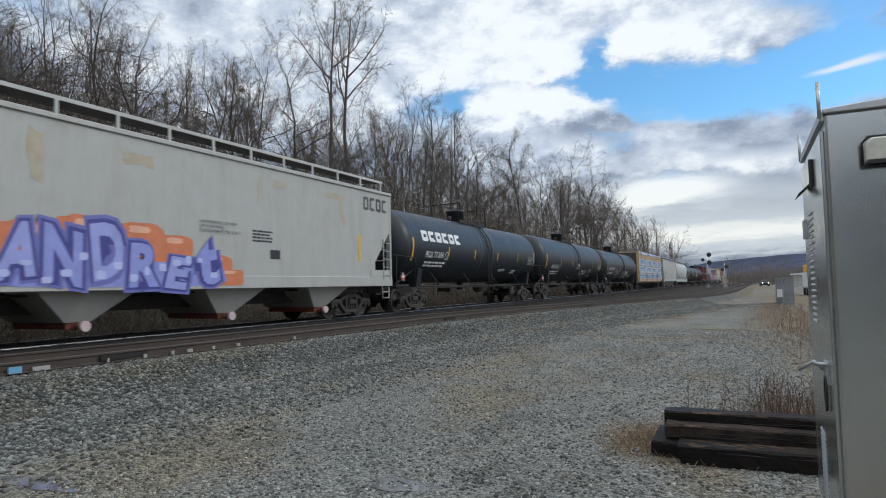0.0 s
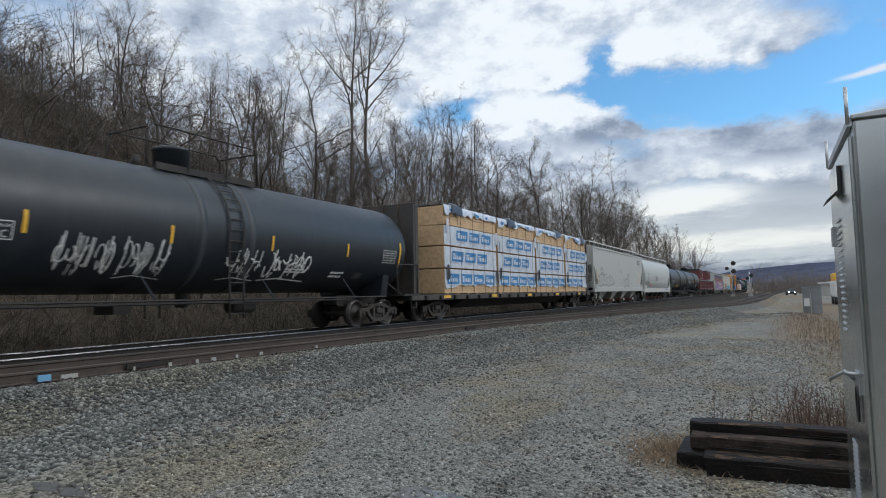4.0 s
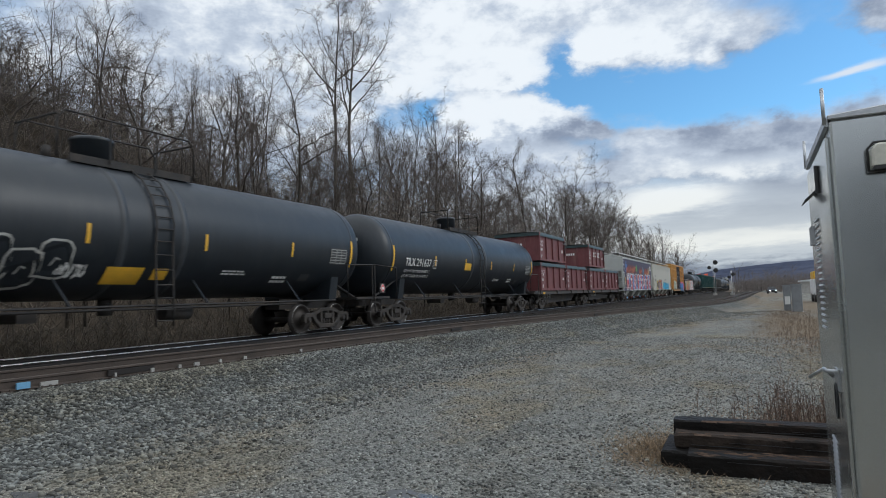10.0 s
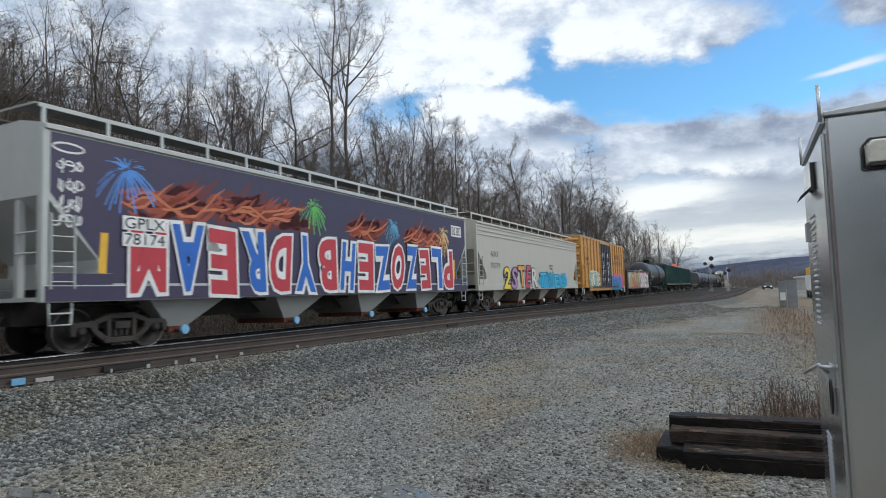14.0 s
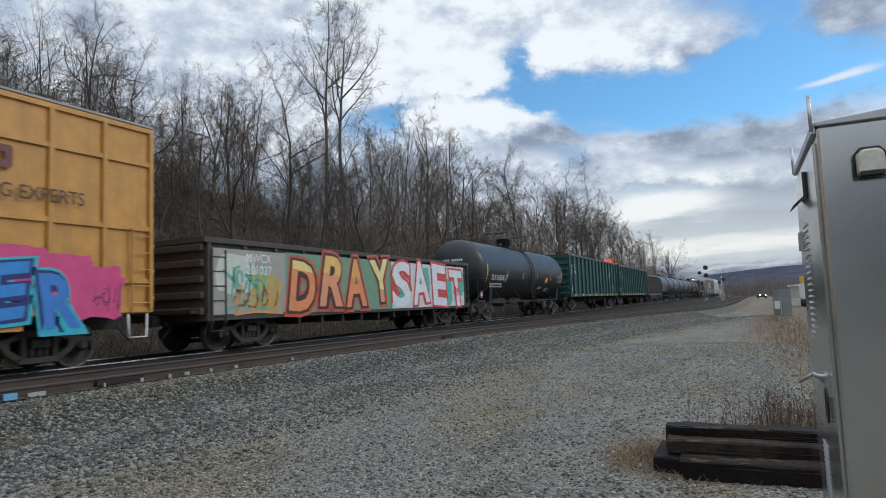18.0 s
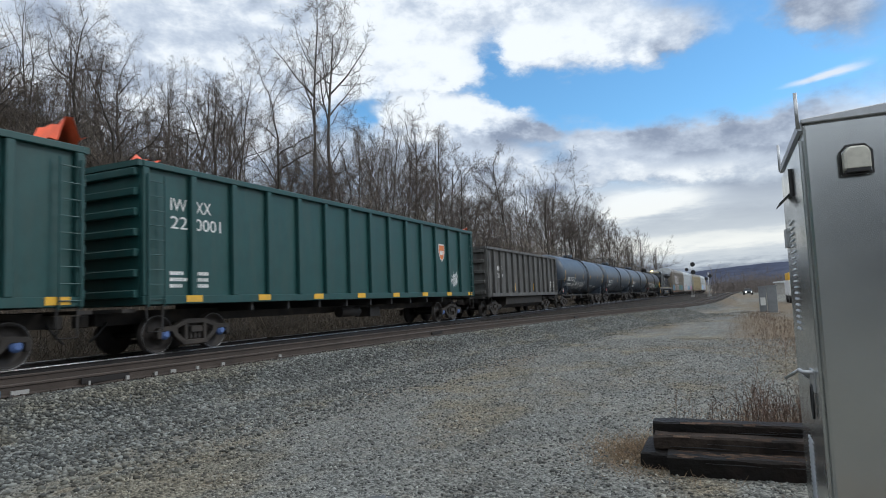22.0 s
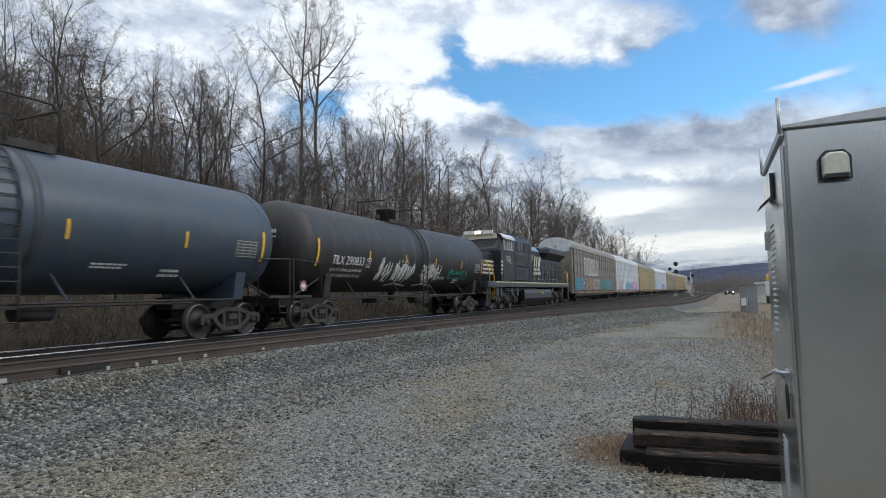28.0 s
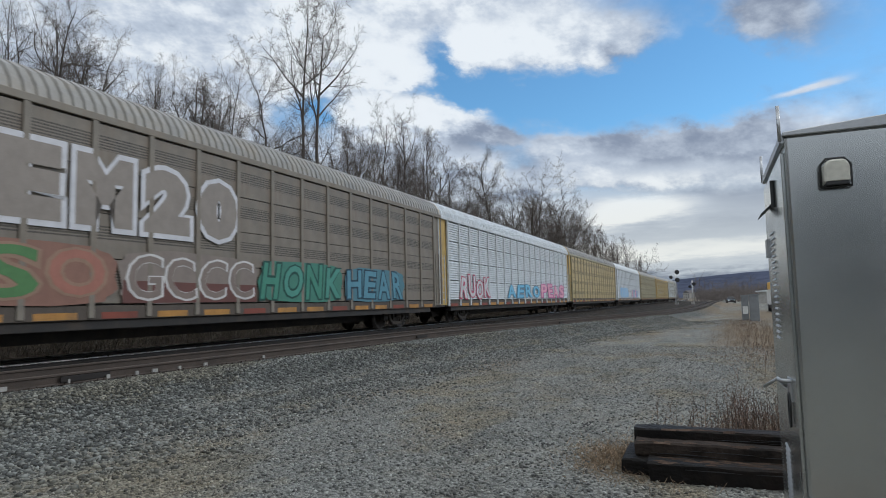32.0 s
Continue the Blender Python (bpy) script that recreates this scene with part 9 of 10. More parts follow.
# ---- bare trees ----
class Limbs:
    """Collects tapered limb segments and turns them into one mesh."""

    def __init__(self):
        self.seg = []

    def mesh(self, name, material, sides):
        seg = np.array(self.seg, float).reshape(-1, 8)
        P, Q, r0, r1 = seg[:, 0:3], seg[:, 3:6], seg[:, 6], seg[:, 7]
        d = Q - P
        d /= np.maximum(np.linalg.norm(d, axis=1, keepdims=True), 1e-6)
        ref = np.where(np.abs(d[:, 2:3]) > 0.9, np.array([[1.0, 0, 0]]), np.array([[0, 0, 1.0]]))
        a = np.cross(d, ref)
        a /= np.linalg.norm(a, axis=1, keepdims=True)
        b = np.cross(d, a)
        n = len(seg)
        k = np.arange(sides) * 2 * np.pi / sides
        c, s = np.cos(k)[None, :, None], np.sin(k)[None, :, None]
        off = a[:, None] * c + b[:, None] * s
        V = np.concatenate([P[:, None] + off * r0[:, None, None], Q[:, None] + off * r1[:, None, None]], 1).reshape(-1, 3)
        i = np.arange(sides)
        j = (i + 1) % sides
        F = np.stack([i, j, j + sides, i + sides], 1)
        F = (F[None] + (np.arange(n) * 2 * sides)[:, None, None]).reshape(-1, 4)
        me = bpy.data.meshes.new(name)
        me.vertices.add(len(V))
        me.vertices.foreach_set("co", V.ravel())
        me.loops.add(F.size)
        me.loops.foreach_set("vertex_index", F.ravel())
        me.polygons.add(len(F))
        me.polygons.foreach_set("loop_start", np.arange(0, F.size, 4))
        me.polygons.foreach_set("use_smooth", np.ones(len(F), bool))
        me.update(calc_edges=True)
        me.materials.append(material)
        return me


def bend(rnd, d, k, up=0.0):
    return (d + Vector((rnd.gauss(0, k), rnd.gauss(0, k), rnd.gauss(0, k) + up))).normalized()


def aside(rnd, d, angle, turn):
    """A direction that leaves d by an angle, turned round it."""
    side = d.orthogonal().normalized()
    side.rotate(Matrix.Rotation(turn, 3, d))
    return (d * math.cos(angle) + side * math.sin(angle)).normalized()


def tree_meshes(seed, height, clear, limbs, lean=0.05, spread=0.9, stems=1, crook=0.10, dense=1.0, vine=0.0, reach=0.42):
    """A bare winter tree: stems that keep their line, limbs that leave them and rise, branches, branchlets and fine straight twigs."""
    rnd = random.Random(seed)
    trunk, crown, twigs = Limbs(), Limbs(), Limbs()

    def shoot(p, d, length, r, level):
        n = (10, 7, 5, 3)[level]
        out = trunk if level <= 1 else crown
        k, up = (crook * 0.5, crook, 0.17, 0.2)[level], (0.015, 0.075, 0.05, 0.04)[level]
        first = (clear, 0.18, 0.12, 0.1)[level]
        count = (limbs, 6.3 * dense, 5 * dense, 4.6 * dense)[level]
        ends = (0.22, 0.25, 0.3, 0.35)[level]
        pts = [(p.copy(), r, d.copy())]
        for i in range(n):
            d = bend(rnd, d, k, up)
            q = pts[-1][0] + d * (length / n)
            r2 = r * (1 - (1 - ends) * ((i + 1) / n) ** (1.3 if level == 0 else 1.0))
            out.seg.append((*pts[-1][0], *q, pts[-1][1], r2))
            pts.append((q, r2, d.copy()))
        turn = rnd.uniform(0, 6.28)
        m = max(1, int(count + rnd.random()))
        for i in range(m):
            f = min(0.999, first + (1 - first) * (i + rnd.uniform(0.2, 0.9)) / m)
            j = int(f * n)
            q = pts[j][0].lerp(pts[j + 1][0], f * n - j)
            turn += 2.4 + rnd.gauss(0, 0.5)
            dd = aside(rnd, pts[j + 1][2], rnd.uniform(0.5, 1.05) * spread, turn)
            left = 1 - (f - first) / (1 - first)
            if level == 3:
                e = q + dd * rnd.uniform(0.25, 0.75)
                twigs.seg.append((*q, *e, 0.0105, 0.0035))
                continue
            size = length * (reach if level == 0 else 0.50) * (0.55 + 0.45 * left) * rnd.uniform(0.65, 1.25)
            shoot(q, dd, max(size, 0.5), max(pts[j][1] * rnd.uniform(0.45, 0.72), 0.010), level + 1)
        if level == 2:
            for i in range(3):
                e = pts[-1][0] + aside(rnd, d, rnd.uniform(0.1, 0.6), rnd.uniform(0, 6.28)) * rnd.uniform(0.4, 0.8)
                twigs.seg.append((*pts[-1][0], *e, 0.008, 0.002))

    for s in range(stems):
        base = Vector((rnd.uniform(-0.6, 0.6), rnd.uniform(-0.6, 0.6), -0.4)) if stems > 1 else Vector((0, 0, -0.4))
        k = lean * (1 + 1.5 * (stems > 1))
        d = Vector((rnd.uniform(-k, k), rnd.uniform(-k, k), 1)).normalized()
        shoot(base, d, height * (1.0 if s == 0 else rnd.uniform(0.7, 0.95)), (0.0095 * height + 0.04) * (1.0 if stems == 1 else 0.72), 0)
    for i in range(int(700 * vine)):
        q0 = rnd.choice(trunk.seg)
        p = Vector(q0[:3]).lerp(Vector(q0[3:6]), rnd.random()) + Vector((rnd.gauss(0, 0.16), rnd.gauss(0, 0.16), rnd.gauss(0, 0.2)))
        q = p + Vector((rnd.gauss(0, 0.3), rnd.gauss(0, 0.3), rnd.gauss(-0.1, 0.35)))
        w = q + Vector((rnd.gauss(0, 0.22), rnd.gauss(0, 0.22), rnd.gauss(-0.5, 0.3)))
        crown.seg.append((*p, *q, 0.014, 0.011))
        twigs.seg.append((*q, *w, 0.011, 0.003))
    crown.seg += twigs.seg
    return trunk.mesh("trunk", bark, 6), crown.mesh("crown", twig, 3)


def shrub_mesh(seed, stems):
    """A dense winter bush, four metres high: many arching stems with side shoots."""
    rnd = random.Random(seed)
    L = Limbs()
    for s in range(stems):
        p = Vector((rnd.gauss(0, 0.7), rnd.gauss(0, 0.7), -0.1))
        d = Vector((rnd.gauss(0, 0.38), rnd.gauss(0, 0.38), 1)).normalized()
        length, r = rnd.uniform(1.8, 4.3), rnd.uniform(0.012, 0.024)
        for i in range(4):
            d = bend(rnd, d, 0.16, -0.05 * i)
            q = p + d * length / 4
            L.seg.append((*p, *q, r, r * 0.78))
            for k in range(3 if i else 1):
                a = p.lerp(q, rnd.random())
                e = aside(rnd, d, rnd.uniform(0.4, 1.1), rnd.uniform(0, 6.28))
                b = a + e * rnd.uniform(0.4, 1.1)
                L.seg.append((*a, *b, r * 0.5, 0.005))
                for h in range(2):
                    c = a.lerp(b, rnd.uniform(0.3, 1))
                    w = c + aside(rnd, e, rnd.uniform(0.3, 1.0), rnd.uniform(0, 6.28)) * rnd.uniform(0.25, 0.6)
                    L.seg.append((*c, *w, 0.008, 0.003))
            p, r = q, r * 0.78
    return L.mesh("thicket", thorn, 3)


KINDS = [tree_meshes(1, 16, 0.42, 9, 0.05, 0.95), tree_meshes(2, 16, 0.40, 7, 0.07, 0.9, 2, 0.12, 0.85), tree_meshes(3, 16, 0.22, 8, 0.18, 1.1, 1, 0.2, 1.05, 0.2, 0.58), tree_meshes(4, 16, 0.35, 6, 0.09, 0.85, 3, 0.11, 0.75, 0.3),
         tree_meshes(5, 16, 0.40, 8, 0.06, 1.0, 1, 0.15, 0.85, 1.4), tree_meshes(6, 16, 0.32, 7, 0.13, 1.0, 2, 0.17, 0.85, 0.2, 0.5), tree_meshes(7, 16, 0.42, 10, 0.04, 0.8, 1, 0.09, 0.95, 0.0, 0.32), tree_meshes(8, 16, 0.26, 8, 0.24, 1.1, 1, 0.22, 1.0, 0.9, 0.55), tree_meshes(12, 16, 0.50, 9, 0.02, 1.0, 1, 0.12, 1.05, 0.0, 0.36)]
SHRUBS = [shrub_mesh(31, 34), shrub_mesh(32, 42), shrub_mesh(33, 30)]
TREE_LABEL = ["bare tall tree with an open fan of fine twigs", "bare twin-stemmed tree on the bank", "broad bare tree with crooked limbs", "clump of slender bare stems",
              "bare tree wrapped in dark climbing vines", "bare forked tree on the bank", "slim bare tree with a narrow crown", "bare wide tree tangled with vines", "tall straight bare tree standing above the others"]


def plant(x, y, top, kind, turn, width=1.0):
    """A tree whose crown reaches the height top."""
    z = land(x, y)[0]
    h = max(3.0, top - z)
    t = thing("tree", TREE_LABEL[kind], "tree", group="bare trees on the bank")
    part("trunk", KINDS[kind][0], None, t)
    part("crown", KINDS[kind][1], None, t)
    k = h / 16
    t.matrix_basis = pose(x, y, z - 0.1, 0, 0, turn) @ Matrix.Diagonal((k * width, k * width, k, 1))
    return t


def woods():
    rnd = random.Random(42)
    # azimuth and elevation of the crown line, from the left edge of the view towards the far end of the wood
    crest = spline([(-75, 23.0), (-61, 22.0), (-58, 22.3), (-55, 22.0), (-52, 20.8), (-48.5, 18.6), (-45, 19.6), (-42.9, 18.8), (-39.4, 18.0), (-36.5, 17.5), (-33, 16.8), (-30.8, 15.8), (-27, 14.3), (-24.3, 12.6), (-21.6, 9.9), (-18, 10.2), (-15, 9.6), (-12.5, 8.6), (-10.2, 6.9), (-7.9, 5.6), (-5.7, 4.0), (-4.6, 2.6)])

    def at(az, x):
        return x / math.tan(math.radians(az))
    # single trees that stand out of the line: azimuth, elevation of the top, distance from the eye's line, kind, width
    marked = ((-36.0, 24.4, -27.0, 8, 0.8), (-34.3, 24.8, -26.6, 8, 0.8), (-29.6, 17.0, -25.5, 5, 0.8), (-26.9, 15.6, -25.0, 6, 1.0), (-24.4, 15.0, -25.5, 6, 0.8), (-23.6, 12.2, -24, 7, 0.9), (-18.4, 12.8, -24.3, 4, 0.75),
              (-15.2, 10.8, -25, 5, 0.9), (-12.9, 9.6, -25, 2, 0.9), (-45.6, 20.6, -24.5, 2, 0.9), (-43.0, 20.2, -26, 5, 0.9), (-54.6, 23.2, -24, 2, 0.8), (-58.6, 23.4, -25, 5, 0.8), (-51.6, 21.6, -25, 7, 0.9), (-39.6, 18.9, -23.5, 7, 0.9), (-48.4, 19.2, -24.5, 0, 0.7))
    for az, el, x, kind, wd in marked:
        y = at(az, x)
        plant(x, y, EYE + math.hypot(x, y) * math.tan(math.radians(el)), kind, rnd.uniform(0, 360), wd)
    n = 0
    az = -74.0
    while az < -4.4:
        for row, x in enumerate((-21.5, -25.5, -31.0, -36.5)):
            a = az + rnd.uniform(-0.8, 0.8)
            if a > -4.5:
                continue
            xx = x + rnd.uniform(-1.6, 1.6)
            y = at(a, xx)
            if y > 330:
                continue
            el = crest(a) * (rnd.uniform(0.62, 0.95) if row < 2 else rnd.uniform(0.78, 1.0))
            if (row == 0 and rnd.random() < 0.3) or (row == 3 and (a < -32 or a > -13)):
                continue
            plant(xx, y, EYE + math.hypot(xx, y) * math.tan(math.radians(el)), rnd.choice((0, 2, 2, 5, 7, 4, 1) if a < -38 else (0, 1, 2, 3, 3, 4, 5, 6, 7)), rnd.uniform(0, 360), rnd.uniform(0.75, 1.1) if a < -26 else (rnd.uniform(0.95, 1.35) if a < -11 else rnd.uniform(0.7, 0.95)))
            n += 1
        az += 2.0 if az < -30 else (1.5 if az < -14 else 0.85)
    # bushes under and before the trees
    az = -72.0
    while az < -6:
        for x, tall in ((-20.5, 0.5), (-24.0, 0.75), (-28.5, 1.15)) if az < -22 else ((-20.5, 0.6), (-22.5, 0.9), (-25.0, 1.0), (-29.0, 1.3)):
            a, xx = az + rnd.uniform(-0.7, 0.7), x + rnd.uniform(-1.5, 1.5)
            y = at(a, xx)
            if y > 300 or (y < 34 and rnd.random() < (0.6 if x > -22 else 0.4)):
                continue
            b = thing("bush", "tangled leafless grey-brown bush on the wooded bank", "bush", group="bushes on the bank")
            k = tall * rnd.uniform(0.75, 1.2) * (0.8 if y < 34 else 1.1 + min(y, 200) / 190)
            part("thicket", rnd.choice(SHRUBS), None, b)
            b.matrix_basis = pose(xx, y, land(xx, y)[0] - 0.1, 0, 0, rnd.uniform(0, 360)) @ Matrix.Diagonal((k * 1.25, k * 1.25, k, 1))
        az += 1.9 if az < -30 else (1.35 if az < -14 else 0.9)


woods()


def thicket():
    """Brush and saplings over the bank."""
    rnd = random.Random(9)
    for name, count, xr, hr, m_, yr in (("brush", 13000, (-17.6, -27), (0.6, 2.0), brush, (2, 150)), ("saplings", 2000, (-19.0, -36), (2.0, 5.5), twig, (2, 260)), ("brush", 2600, (-17.2, -20), (0.4, 1.1), brush, (0, 120))):
        L = Limbs()
        while len(L.seg) < count * 7:
            y = yr[0] + (yr[1] - yr[0]) * rnd.random() ** 2.0
            x = rnd.uniform(*xr) + (main_x(y) + 13.35)
            z = land(x, y)[0] - 0.1
            h = rnd.uniform(*hr) * rnd.uniform(0.6, 1.1)
            p = Vector((x, y, z))
            d = Vector((rnd.gauss(0, 0.4), rnd.gauss(0, 0.4), 1)).normalized()
            r = 0.009 + 0.004 * h
            q = p + d * h * 0.5
            e = q + (d + Vector((rnd.gauss(0, 0.55), rnd.gauss(0, 0.55), -0.1))).normalized() * h * 0.5
            L.seg.append((*p, *q, r, r * 0.7))
            L.seg.append((*q, *e, r * 0.7, r * 0.3))
            for k in range(5):
                f = rnd.random()
                s = p.lerp(q, f) if k < 2 else q.lerp(e, f)
                w = s + Vector((rnd.gauss(0, 0.22), rnd.gauss(0, 0.22), rnd.uniform(0.05, 0.4))) * h * 0.55
                L.seg.append((*s, *w, r * 0.5, 0.004))
        tagged(new(name, L.mesh(name, m_, 3)), {"brush": "tangled brown winter brush on the bank", "saplings": "thin bare saplings crowding the bank"}[name], "brush", kind="stuff")


thicket()


def weeds():
    rnd = random.Random(4)
    L = Limbs()
    spots = [(rnd.gauss(0.45, 0.38), 6.75 + abs(rnd.gauss(0.5, 0.7)), rnd.uniform(0.12, 0.62)) for _ in range(360)] + [(rnd.gauss(1.5, 0.8), rnd.uniform(17, 46), rnd.uniform(0.06, 0.20)) for _ in range(1900)]
    spots += [(0.10, 7.1, 0.85), (0.42, 6.9, 1.25), (-0.2, 7.6, 0.65), (0.22, 6.8, 0.75)]
    for x, y, h in spots:
        p = Vector((x, y, land(x, y)[0] - 0.03))
        q = p + Vector((rnd.gauss(0, 0.08), rnd.gauss(0, 0.08), 1)).normalized() * h * 0.6
        e = q + Vector((rnd.gauss(0, 0.16), rnd.gauss(0, 0.16), 1)).normalized() * h * 0.4
        L.seg += [(*p, *q, 0.003, 0.0022), (*q, *e, 0.0022, 0.0012)]
        for k in range(9):
            s = p.lerp(q, rnd.uniform(0.4, 1)) if k < 4 else q.lerp(e, rnd.random())
            w = s + Vector((rnd.gauss(0, 0.5), rnd.gauss(0, 0.5), rnd.uniform(0.2, 0.9))) * h * 0.2
            L.seg.append((*s, *w, 0.002, 0.0012))
    tagged(new("weeds", L.mesh("weeds", weed, 3)), "dry brown weed stalks behind the stacked ties and along the verge", "weeds", kind="stuff")
    G = Limbs()
    for _ in range(9000):
        c = rnd.random()
        if c < 0.32:
            x, y = rnd.gauss(-0.85, 0.28), rnd.gauss(6.7, 0.4)
        elif c < 0.55:
            x, y = rnd.gauss(0.4, 0.6), rnd.gauss(7.8, 0.9)
        else:
            x, y = rnd.gauss(1.5, 0.9), rnd.uniform(12, 46)
        h = rnd.uniform(0.04, 0.12)
        p = Vector((x, y, land(x, y)[0] - 0.01))
        q = p + Vector((rnd.gauss(0, 0.7), rnd.gauss(0, 0.7), 0.6)).normalized() * h
        G.seg.append((*p, *q, 0.0035, 0.001))
    tagged(new("grass", G.mesh("grass", dry_grass, 3)), "flattened straw-coloured dry grass tufts", "grass", kind="stuff")


weeds()


# ---- signals, boxes and the far end of the yard ----
def build_signal(x, y, height, heads, label):
    s = thing("signal_mast", label, "railway signal", pose(x, y, land(x, y)[0]))
    part("mast", Shape().cyl((0, 0, -0.3), (0, 0, height), 0.075, n=10), alu_dull, s)
    part("base", Shape().box(-0.35, 0.35, -0.35, 0.35, -0.2, 0.35), concrete, s)
    part("ladder", Shape().tube([(0.25, 0.35, 0.3), (0.25, 0.12, height - 0.5)], 0.025).tube([(-0.25, 0.35, 0.3), (-0.25, 0.12, height - 0.5)], 0.025), alu_dull, s)
    for dx, z, r in heads:
        h = part("signal_head", Shape().lathe([(-0.03, r), (0.03, r)], 22, (dx, -0.12, z), "y"), black_paint, s, "round black signal backing")
        part("bracket", Shape().tube([(0, 0, z), (dx, -0.08, z)], 0.035), alu_dull, h)
        for k in (-1, 0, 1):
            part("hood", Shape().cyl((dx, -0.35, z + k * r * 0.55), (dx, -0.15, z + k * r * 0.55), r * 0.24, n=12), black_paint, h)
    return s


build_signal(-7.3, 138, 7.2, ((0.35, 6.6, 0.46), (-0.85, 5.6, 0.36), (0.35, 5.0, 0.46)), "tall signal mast with round black heads")
build_signal(-3.95, 131, 4.6, ((0.3, 3.9, 0.35), (-0.4, 3.4, 0.3)), "short pale signal mast beside the track")


def build_box(x, y, w, d, h, label):
    b = thing("equipment_box", label, "equipment box", pose(x, y, land(x, y)[0]))
    part("body", Shape().box(-w / 2, w / 2, -d / 2, d / 2, 0.02, h), box_grey, b, bevel=0.02)
    part("lid", Shape().box(-w / 2 - 0.03, w / 2 + 0.03, -d / 2 - 0.03, d / 2 + 0.03, h, h + 0.06), box_grey, b)
    part("door", Shape().box(-w / 2 + 0.06, w / 2 - 0.06, -d / 2 - 0.02, -d / 2, 0.15, h - 0.1), box_grey, b)
    part("pad", Shape().box(-w / 2 - 0.1, w / 2 + 0.1, -d / 2 - 0.1, d / 2 + 0.1, -0.1, 0.02), concrete, b)
    return b


build_box(2.25, 44.5, 0.55, 0.6, 1.65, "grey steel equipment box on a concrete pad")
build_box(1.78, 46.0, 0.42, 0.5, 1.6, "narrow grey equipment box with a pale door")
part("notice", Shape().box(1.62, 1.92, 45.4, 45.44, 0.45, 0.95), white_paint, None)
tagged(bpy.data.objects["notice"], "small white notice plate in front of the equipment box", "sign")


def build_car(x, y, turn, label):
    c = thing("car", label, "car", pose(x, y, land(x, y)[0], 0, 0, turn))
    body = Shape().loft([[(a, -2.2 + 0.0, b) for a, b in ((-0.85, 0.35), (0.85, 0.35), (0.88, 0.8), (-0.88, 0.8))], [(a, -1.2, b) for a, b in ((-0.9, 0.3), (0.9, 0.3), (0.92, 0.95), (-0.92, 0.95))], [(a, 1.6, b) for a, b in ((-0.9, 0.3), (0.9, 0.3), (0.92, 0.98), (-0.92, 0.98))], [(a, 2.2, b) for a, b in ((-0.85, 0.4), (0.85, 0.4), (0.86, 0.9), (-0.86, 0.9))]])
    part("body", body, loco_black, c, bevel=0.05)
    part("cabin", Shape().loft([[(a, -0.9, 0.95) for a in (-0.8, 0.8)] + [(0.8, -0.9, 0.96), (-0.8, -0.9, 0.96)], [(-0.68, -0.2, 0.96), (0.68, -0.2, 0.96), (0.62, -0.2, 1.5), (-0.62, -0.2, 1.5)], [(-0.72, 1.3, 0.96), (0.72, 1.3, 0.96), (0.62, 1.3, 1.48), (-0.62, 1.3, 1.48)]]), glass_dark, c)
    for sx in (-0.85, 0.85):
        for yy in (-1.35, 1.4):
            part("wheel", Shape().cyl((sx - 0.1, yy, 0.33), (sx + 0.1, yy, 0.33), 0.33, n=16), black_paint, c)
    for sx in (-0.6, 0.6):
        part("headlight", Shape().cyl((sx, -2.23, 0.68), (sx, -2.19, 0.68), 0.1, n=12), lamp_white, c, "lit headlight")
    return c


build_car(3.4, 165, 4, "small dark car facing with lit headlights")


def build_truck(x, y):
    c = thing("work_truck", "white work truck with an orange hood and a lamp", "truck", pose(x, y, land(x, y)[0]))
    part("body", Shape().box(-1.1, 1.1, -2.6, 2.6, 0.7, 2.2), house_white, c, bevel=0.06)
    part("hood", Shape().box(-1.12, 1.12, -2.62, 1.0, 2.2, 2.9), yellow_tape, c, bevel=0.06)
    part("chassis", Shape().box(-1.0, 1.0, -2.4, 2.4, 0.35, 0.7), under_black, c)
    for sx in (-0.95, 0.95):
        for yy in (-1.7, 1.7):
            part("wheel", Shape().cyl((sx - 0.15, yy, 0.45), (sx + 0.15, yy, 0.45), 0.45, n=16), black_paint, c)
    part("beacon", Shape().cyl((-0.5, -2.0, 2.9), (-0.5, -2.0, 3.15), 0.13, n=12), lamp_glow, c, "glowing amber beacon")
    return c


build_truck(6.0, 70)


def build_house(x, y, w, d, h, turn, m_, label):
    c = thing("house", label, "house", pose(x, y, land(x, y)[0], 0, 0, turn), group="houses of the far town")
    part("wall", Shape().box(-w / 2, w / 2, -d / 2, d / 2, -0.5, h), m_, c)
    part("roof", Shape().prism([(-w / 2 - 0.4, h), (w / 2 + 0.4, h), (0, h + w * 0.35)], "y", -d / 2 - 0.4, d / 2 + 0.4), house_roof, c)
    for i in range(3):
        for j in range(2):
            part("window", Shape().box(-w / 2 + w * (i + 0.3) / 3, -w / 2 + w * (i + 0.65) / 3, -d / 2 - 0.06, -d / 2, 1.0 + j * h / 2.2, 2.3 + j * h / 2.2), glass_dark, c)
    return c


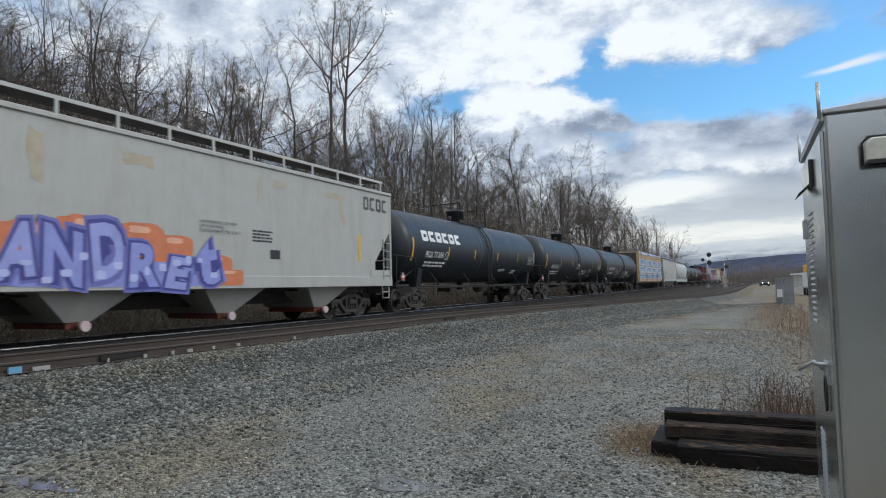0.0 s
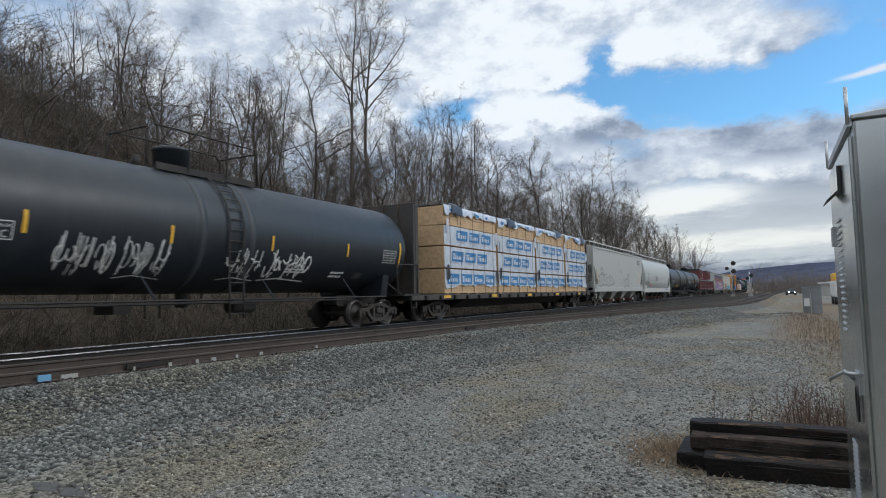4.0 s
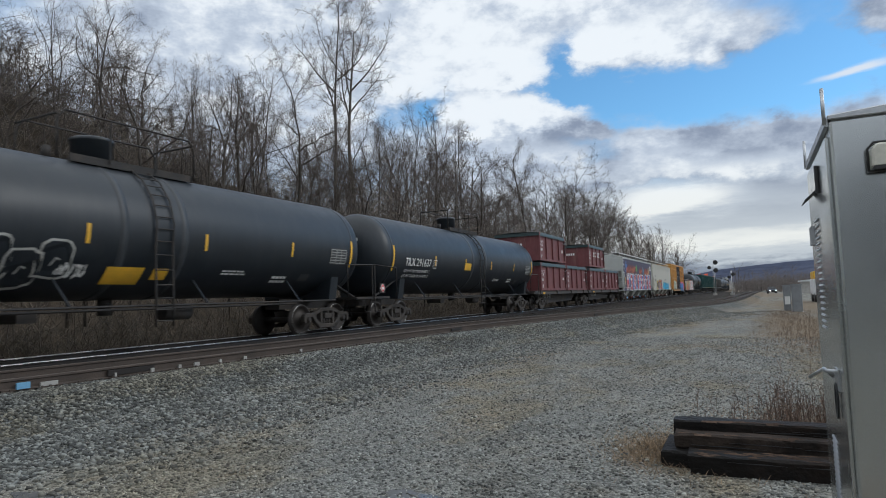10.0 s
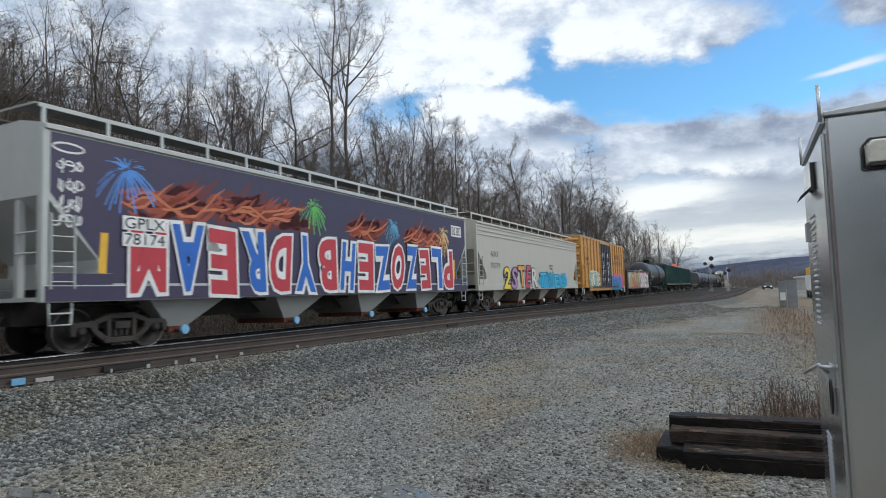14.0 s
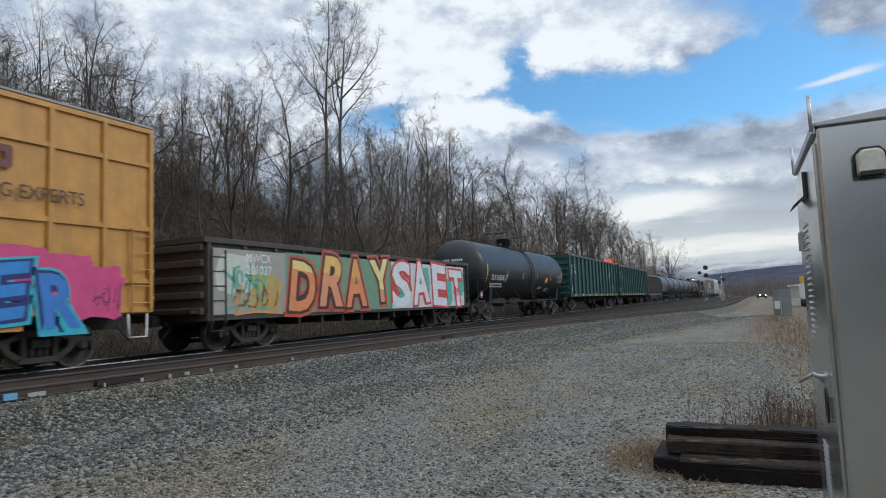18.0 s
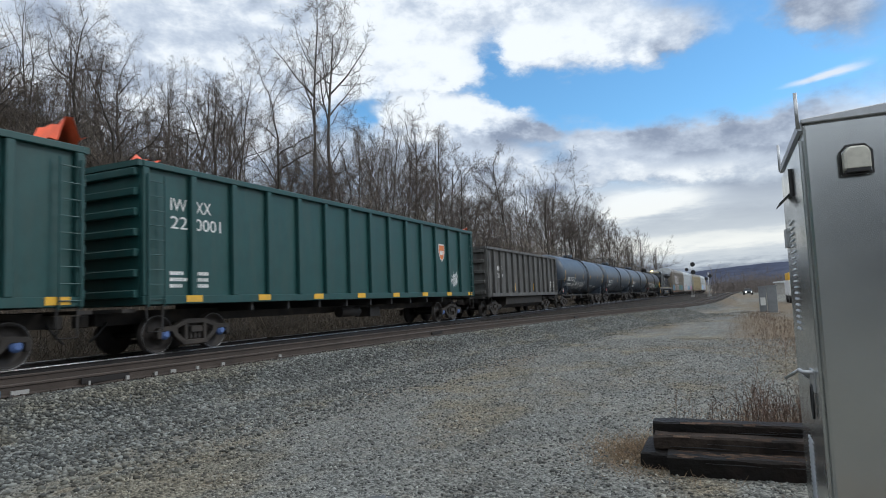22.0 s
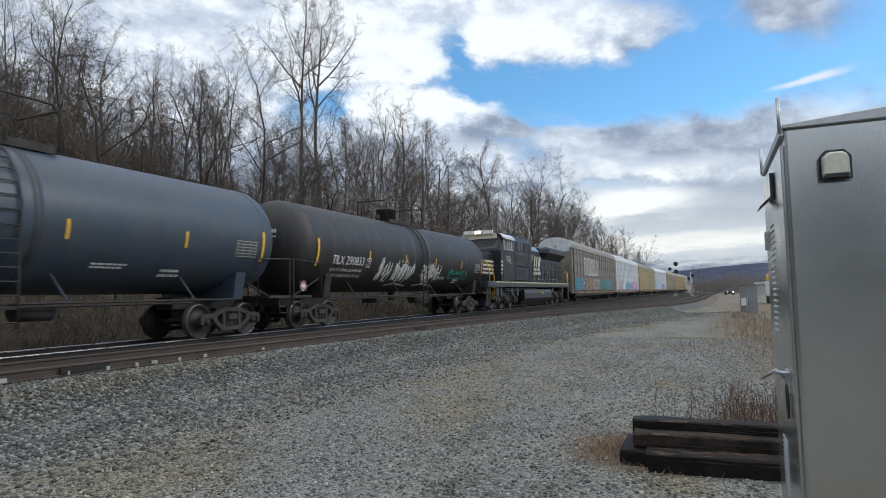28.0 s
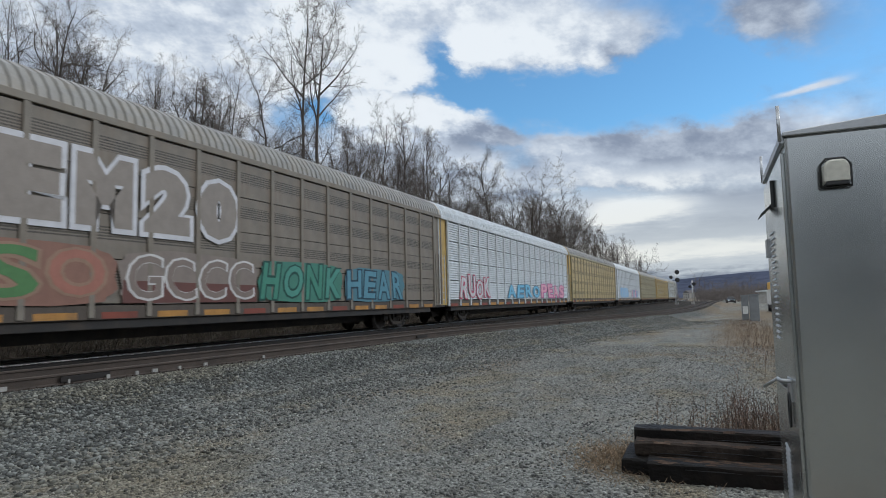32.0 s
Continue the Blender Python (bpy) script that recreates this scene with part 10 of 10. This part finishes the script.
def far_end():
    rnd = random.Random(15)
    for i in range(15):
        az = math.radians(-2.2 + i * 0.68 + rnd.uniform(-0.2, 0.2))
        r = rnd.uniform(820, 1350)
        build_house(r * math.sin(az), r * math.cos(az), rnd.uniform(7, 11), rnd.uniform(9, 14), rnd.uniform(5, 6.5), rnd.uniform(-40, 40), house_white if i % 3 else concrete, "small pale house in the far town" if i % 3 else "small grey house in the far town")
    sh = thing("shed", "long low pale shed at the far side of the lot", "shed", pose(17.5, 150, 0.0, 0, 0, -4))
    part("wall", Shape().box(-9, 9, -6, 6, -0.3, 2.4), concrete, sh)
    part("roof", Shape().prism([(-9.4, 2.4), (9.4, 2.4), (9.4, 2.6), (0, 3.4), (-9.4, 2.6)], "y", -6.4, 6.4), rack_white, sh)
    # bare scrub and low trees on the plain, haze painted into their pale twigs
    L = Limbs()
    for _ in range(5000):
        az = math.radians(rnd.uniform(-5.0, 14))
        r = rnd.uniform(190, 640)
        x, y = r * math.sin(az), r * math.cos(az)
        if abs(x - main_x(y)) < 6:
            continue
        h = rnd.uniform(2, 5.5) * (1.5 if rnd.random() < 0.1 else 1)
        p = Vector((x, y, 0))
        q = p + Vector((rnd.gauss(0, 0.5), rnd.gauss(0, 0.5), h))
        L.seg.append((*p, *q, 0.10, 0.04))
        for k in range(5):
            s = p.lerp(q, rnd.uniform(0.3, 1))
            w = s + Vector((rnd.gauss(0, 0.3), rnd.gauss(0, 0.3), rnd.uniform(0.1, 0.4))) * h
            L.seg.append((*s, *w, 0.05, 0.015))
    tagged(new("far_scrub", L.mesh("far_scrub", mat("hazed_twig", (0.17, 0.15, 0.14), 1.0, var=0.3, spec=0.1), 3)), "grey-brown bare scrub across the far plain, paled with painted haze", "scrub", kind="stuff")
    # the wooded ridge; distance haze is put into its blue colour
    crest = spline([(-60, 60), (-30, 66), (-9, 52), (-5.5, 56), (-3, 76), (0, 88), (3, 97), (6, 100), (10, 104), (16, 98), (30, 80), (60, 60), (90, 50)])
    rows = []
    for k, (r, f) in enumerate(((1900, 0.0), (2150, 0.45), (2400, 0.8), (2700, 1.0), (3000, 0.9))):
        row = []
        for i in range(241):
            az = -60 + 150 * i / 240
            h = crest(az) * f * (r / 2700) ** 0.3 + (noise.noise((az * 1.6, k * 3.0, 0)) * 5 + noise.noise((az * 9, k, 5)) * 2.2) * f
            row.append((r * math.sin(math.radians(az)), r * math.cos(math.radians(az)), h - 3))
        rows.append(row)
    tagged(part("backdrop", Shape().loft(rows, False, True, False), hazed_ridge), "long wooded ridge on the horizon, blue with painted haze", "ridge", kind="structure")


far_end()


def behind():
    """An added, unseen rise closing the lot behind the camera; darkens the case's reflection."""
    rows = []
    for k, (r, h) in enumerate(((26, -0.5), (30, 5.5), (36, 9.5), (48, 12.0), (70, 13.0))):
        rows.append([(r * math.sin(math.radians(a)), r * math.cos(math.radians(a)), h * (1 + 0.25 * noise.noise((a * 0.08, k, 2)))) for a in range(100, 231, 5)])
    tagged(part("backdrop", Shape().loft(rows, False, True, False), mat("unseen_rise", (0.055, 0.060, 0.062), 1.0, var=0.4, scale=0.4, spec=0.1)), "unseen dark rise added behind the lot", "hillside", kind="structure")


behind()

# ---- track pieces ----
build_track("main_track", main_x, -60, 680, "main railway track with polished rails on dark ties", True, (-4, 420), 2.6)
build_track("side_track", side_x, -40, 320, "rusty siding curving away from the main track", False, (1, 220), 2.7)


# ---- what moves ----
def along(t):
    """How far the train has come at t seconds."""
    return 14.224 * t + 0.00434 * t * t


def motions():
    walk(clouds, [(t, pose(WIND[0] * (t - 11.0), WIND[1] * (t - 11.0), SHEET)) for t in (0.0, 8.0, 16.0, 24.0, 32.0)])
    times = [0.0, 0.1] + [float(i) for i in range(1, 32)] + [31.9, 32.0]
    for ob, u, z in TRAIN:
        rows = []
        for t in times:
            y = u - along(t)
            turn = -math.degrees(math.atan((main_x(y + 6) - main_x(y - 6)) / 12))
            rows.append((t, pose(main_x(y), y, RAIL + z, 0, 0, turn)))
        walk(ob, rows)


motions()
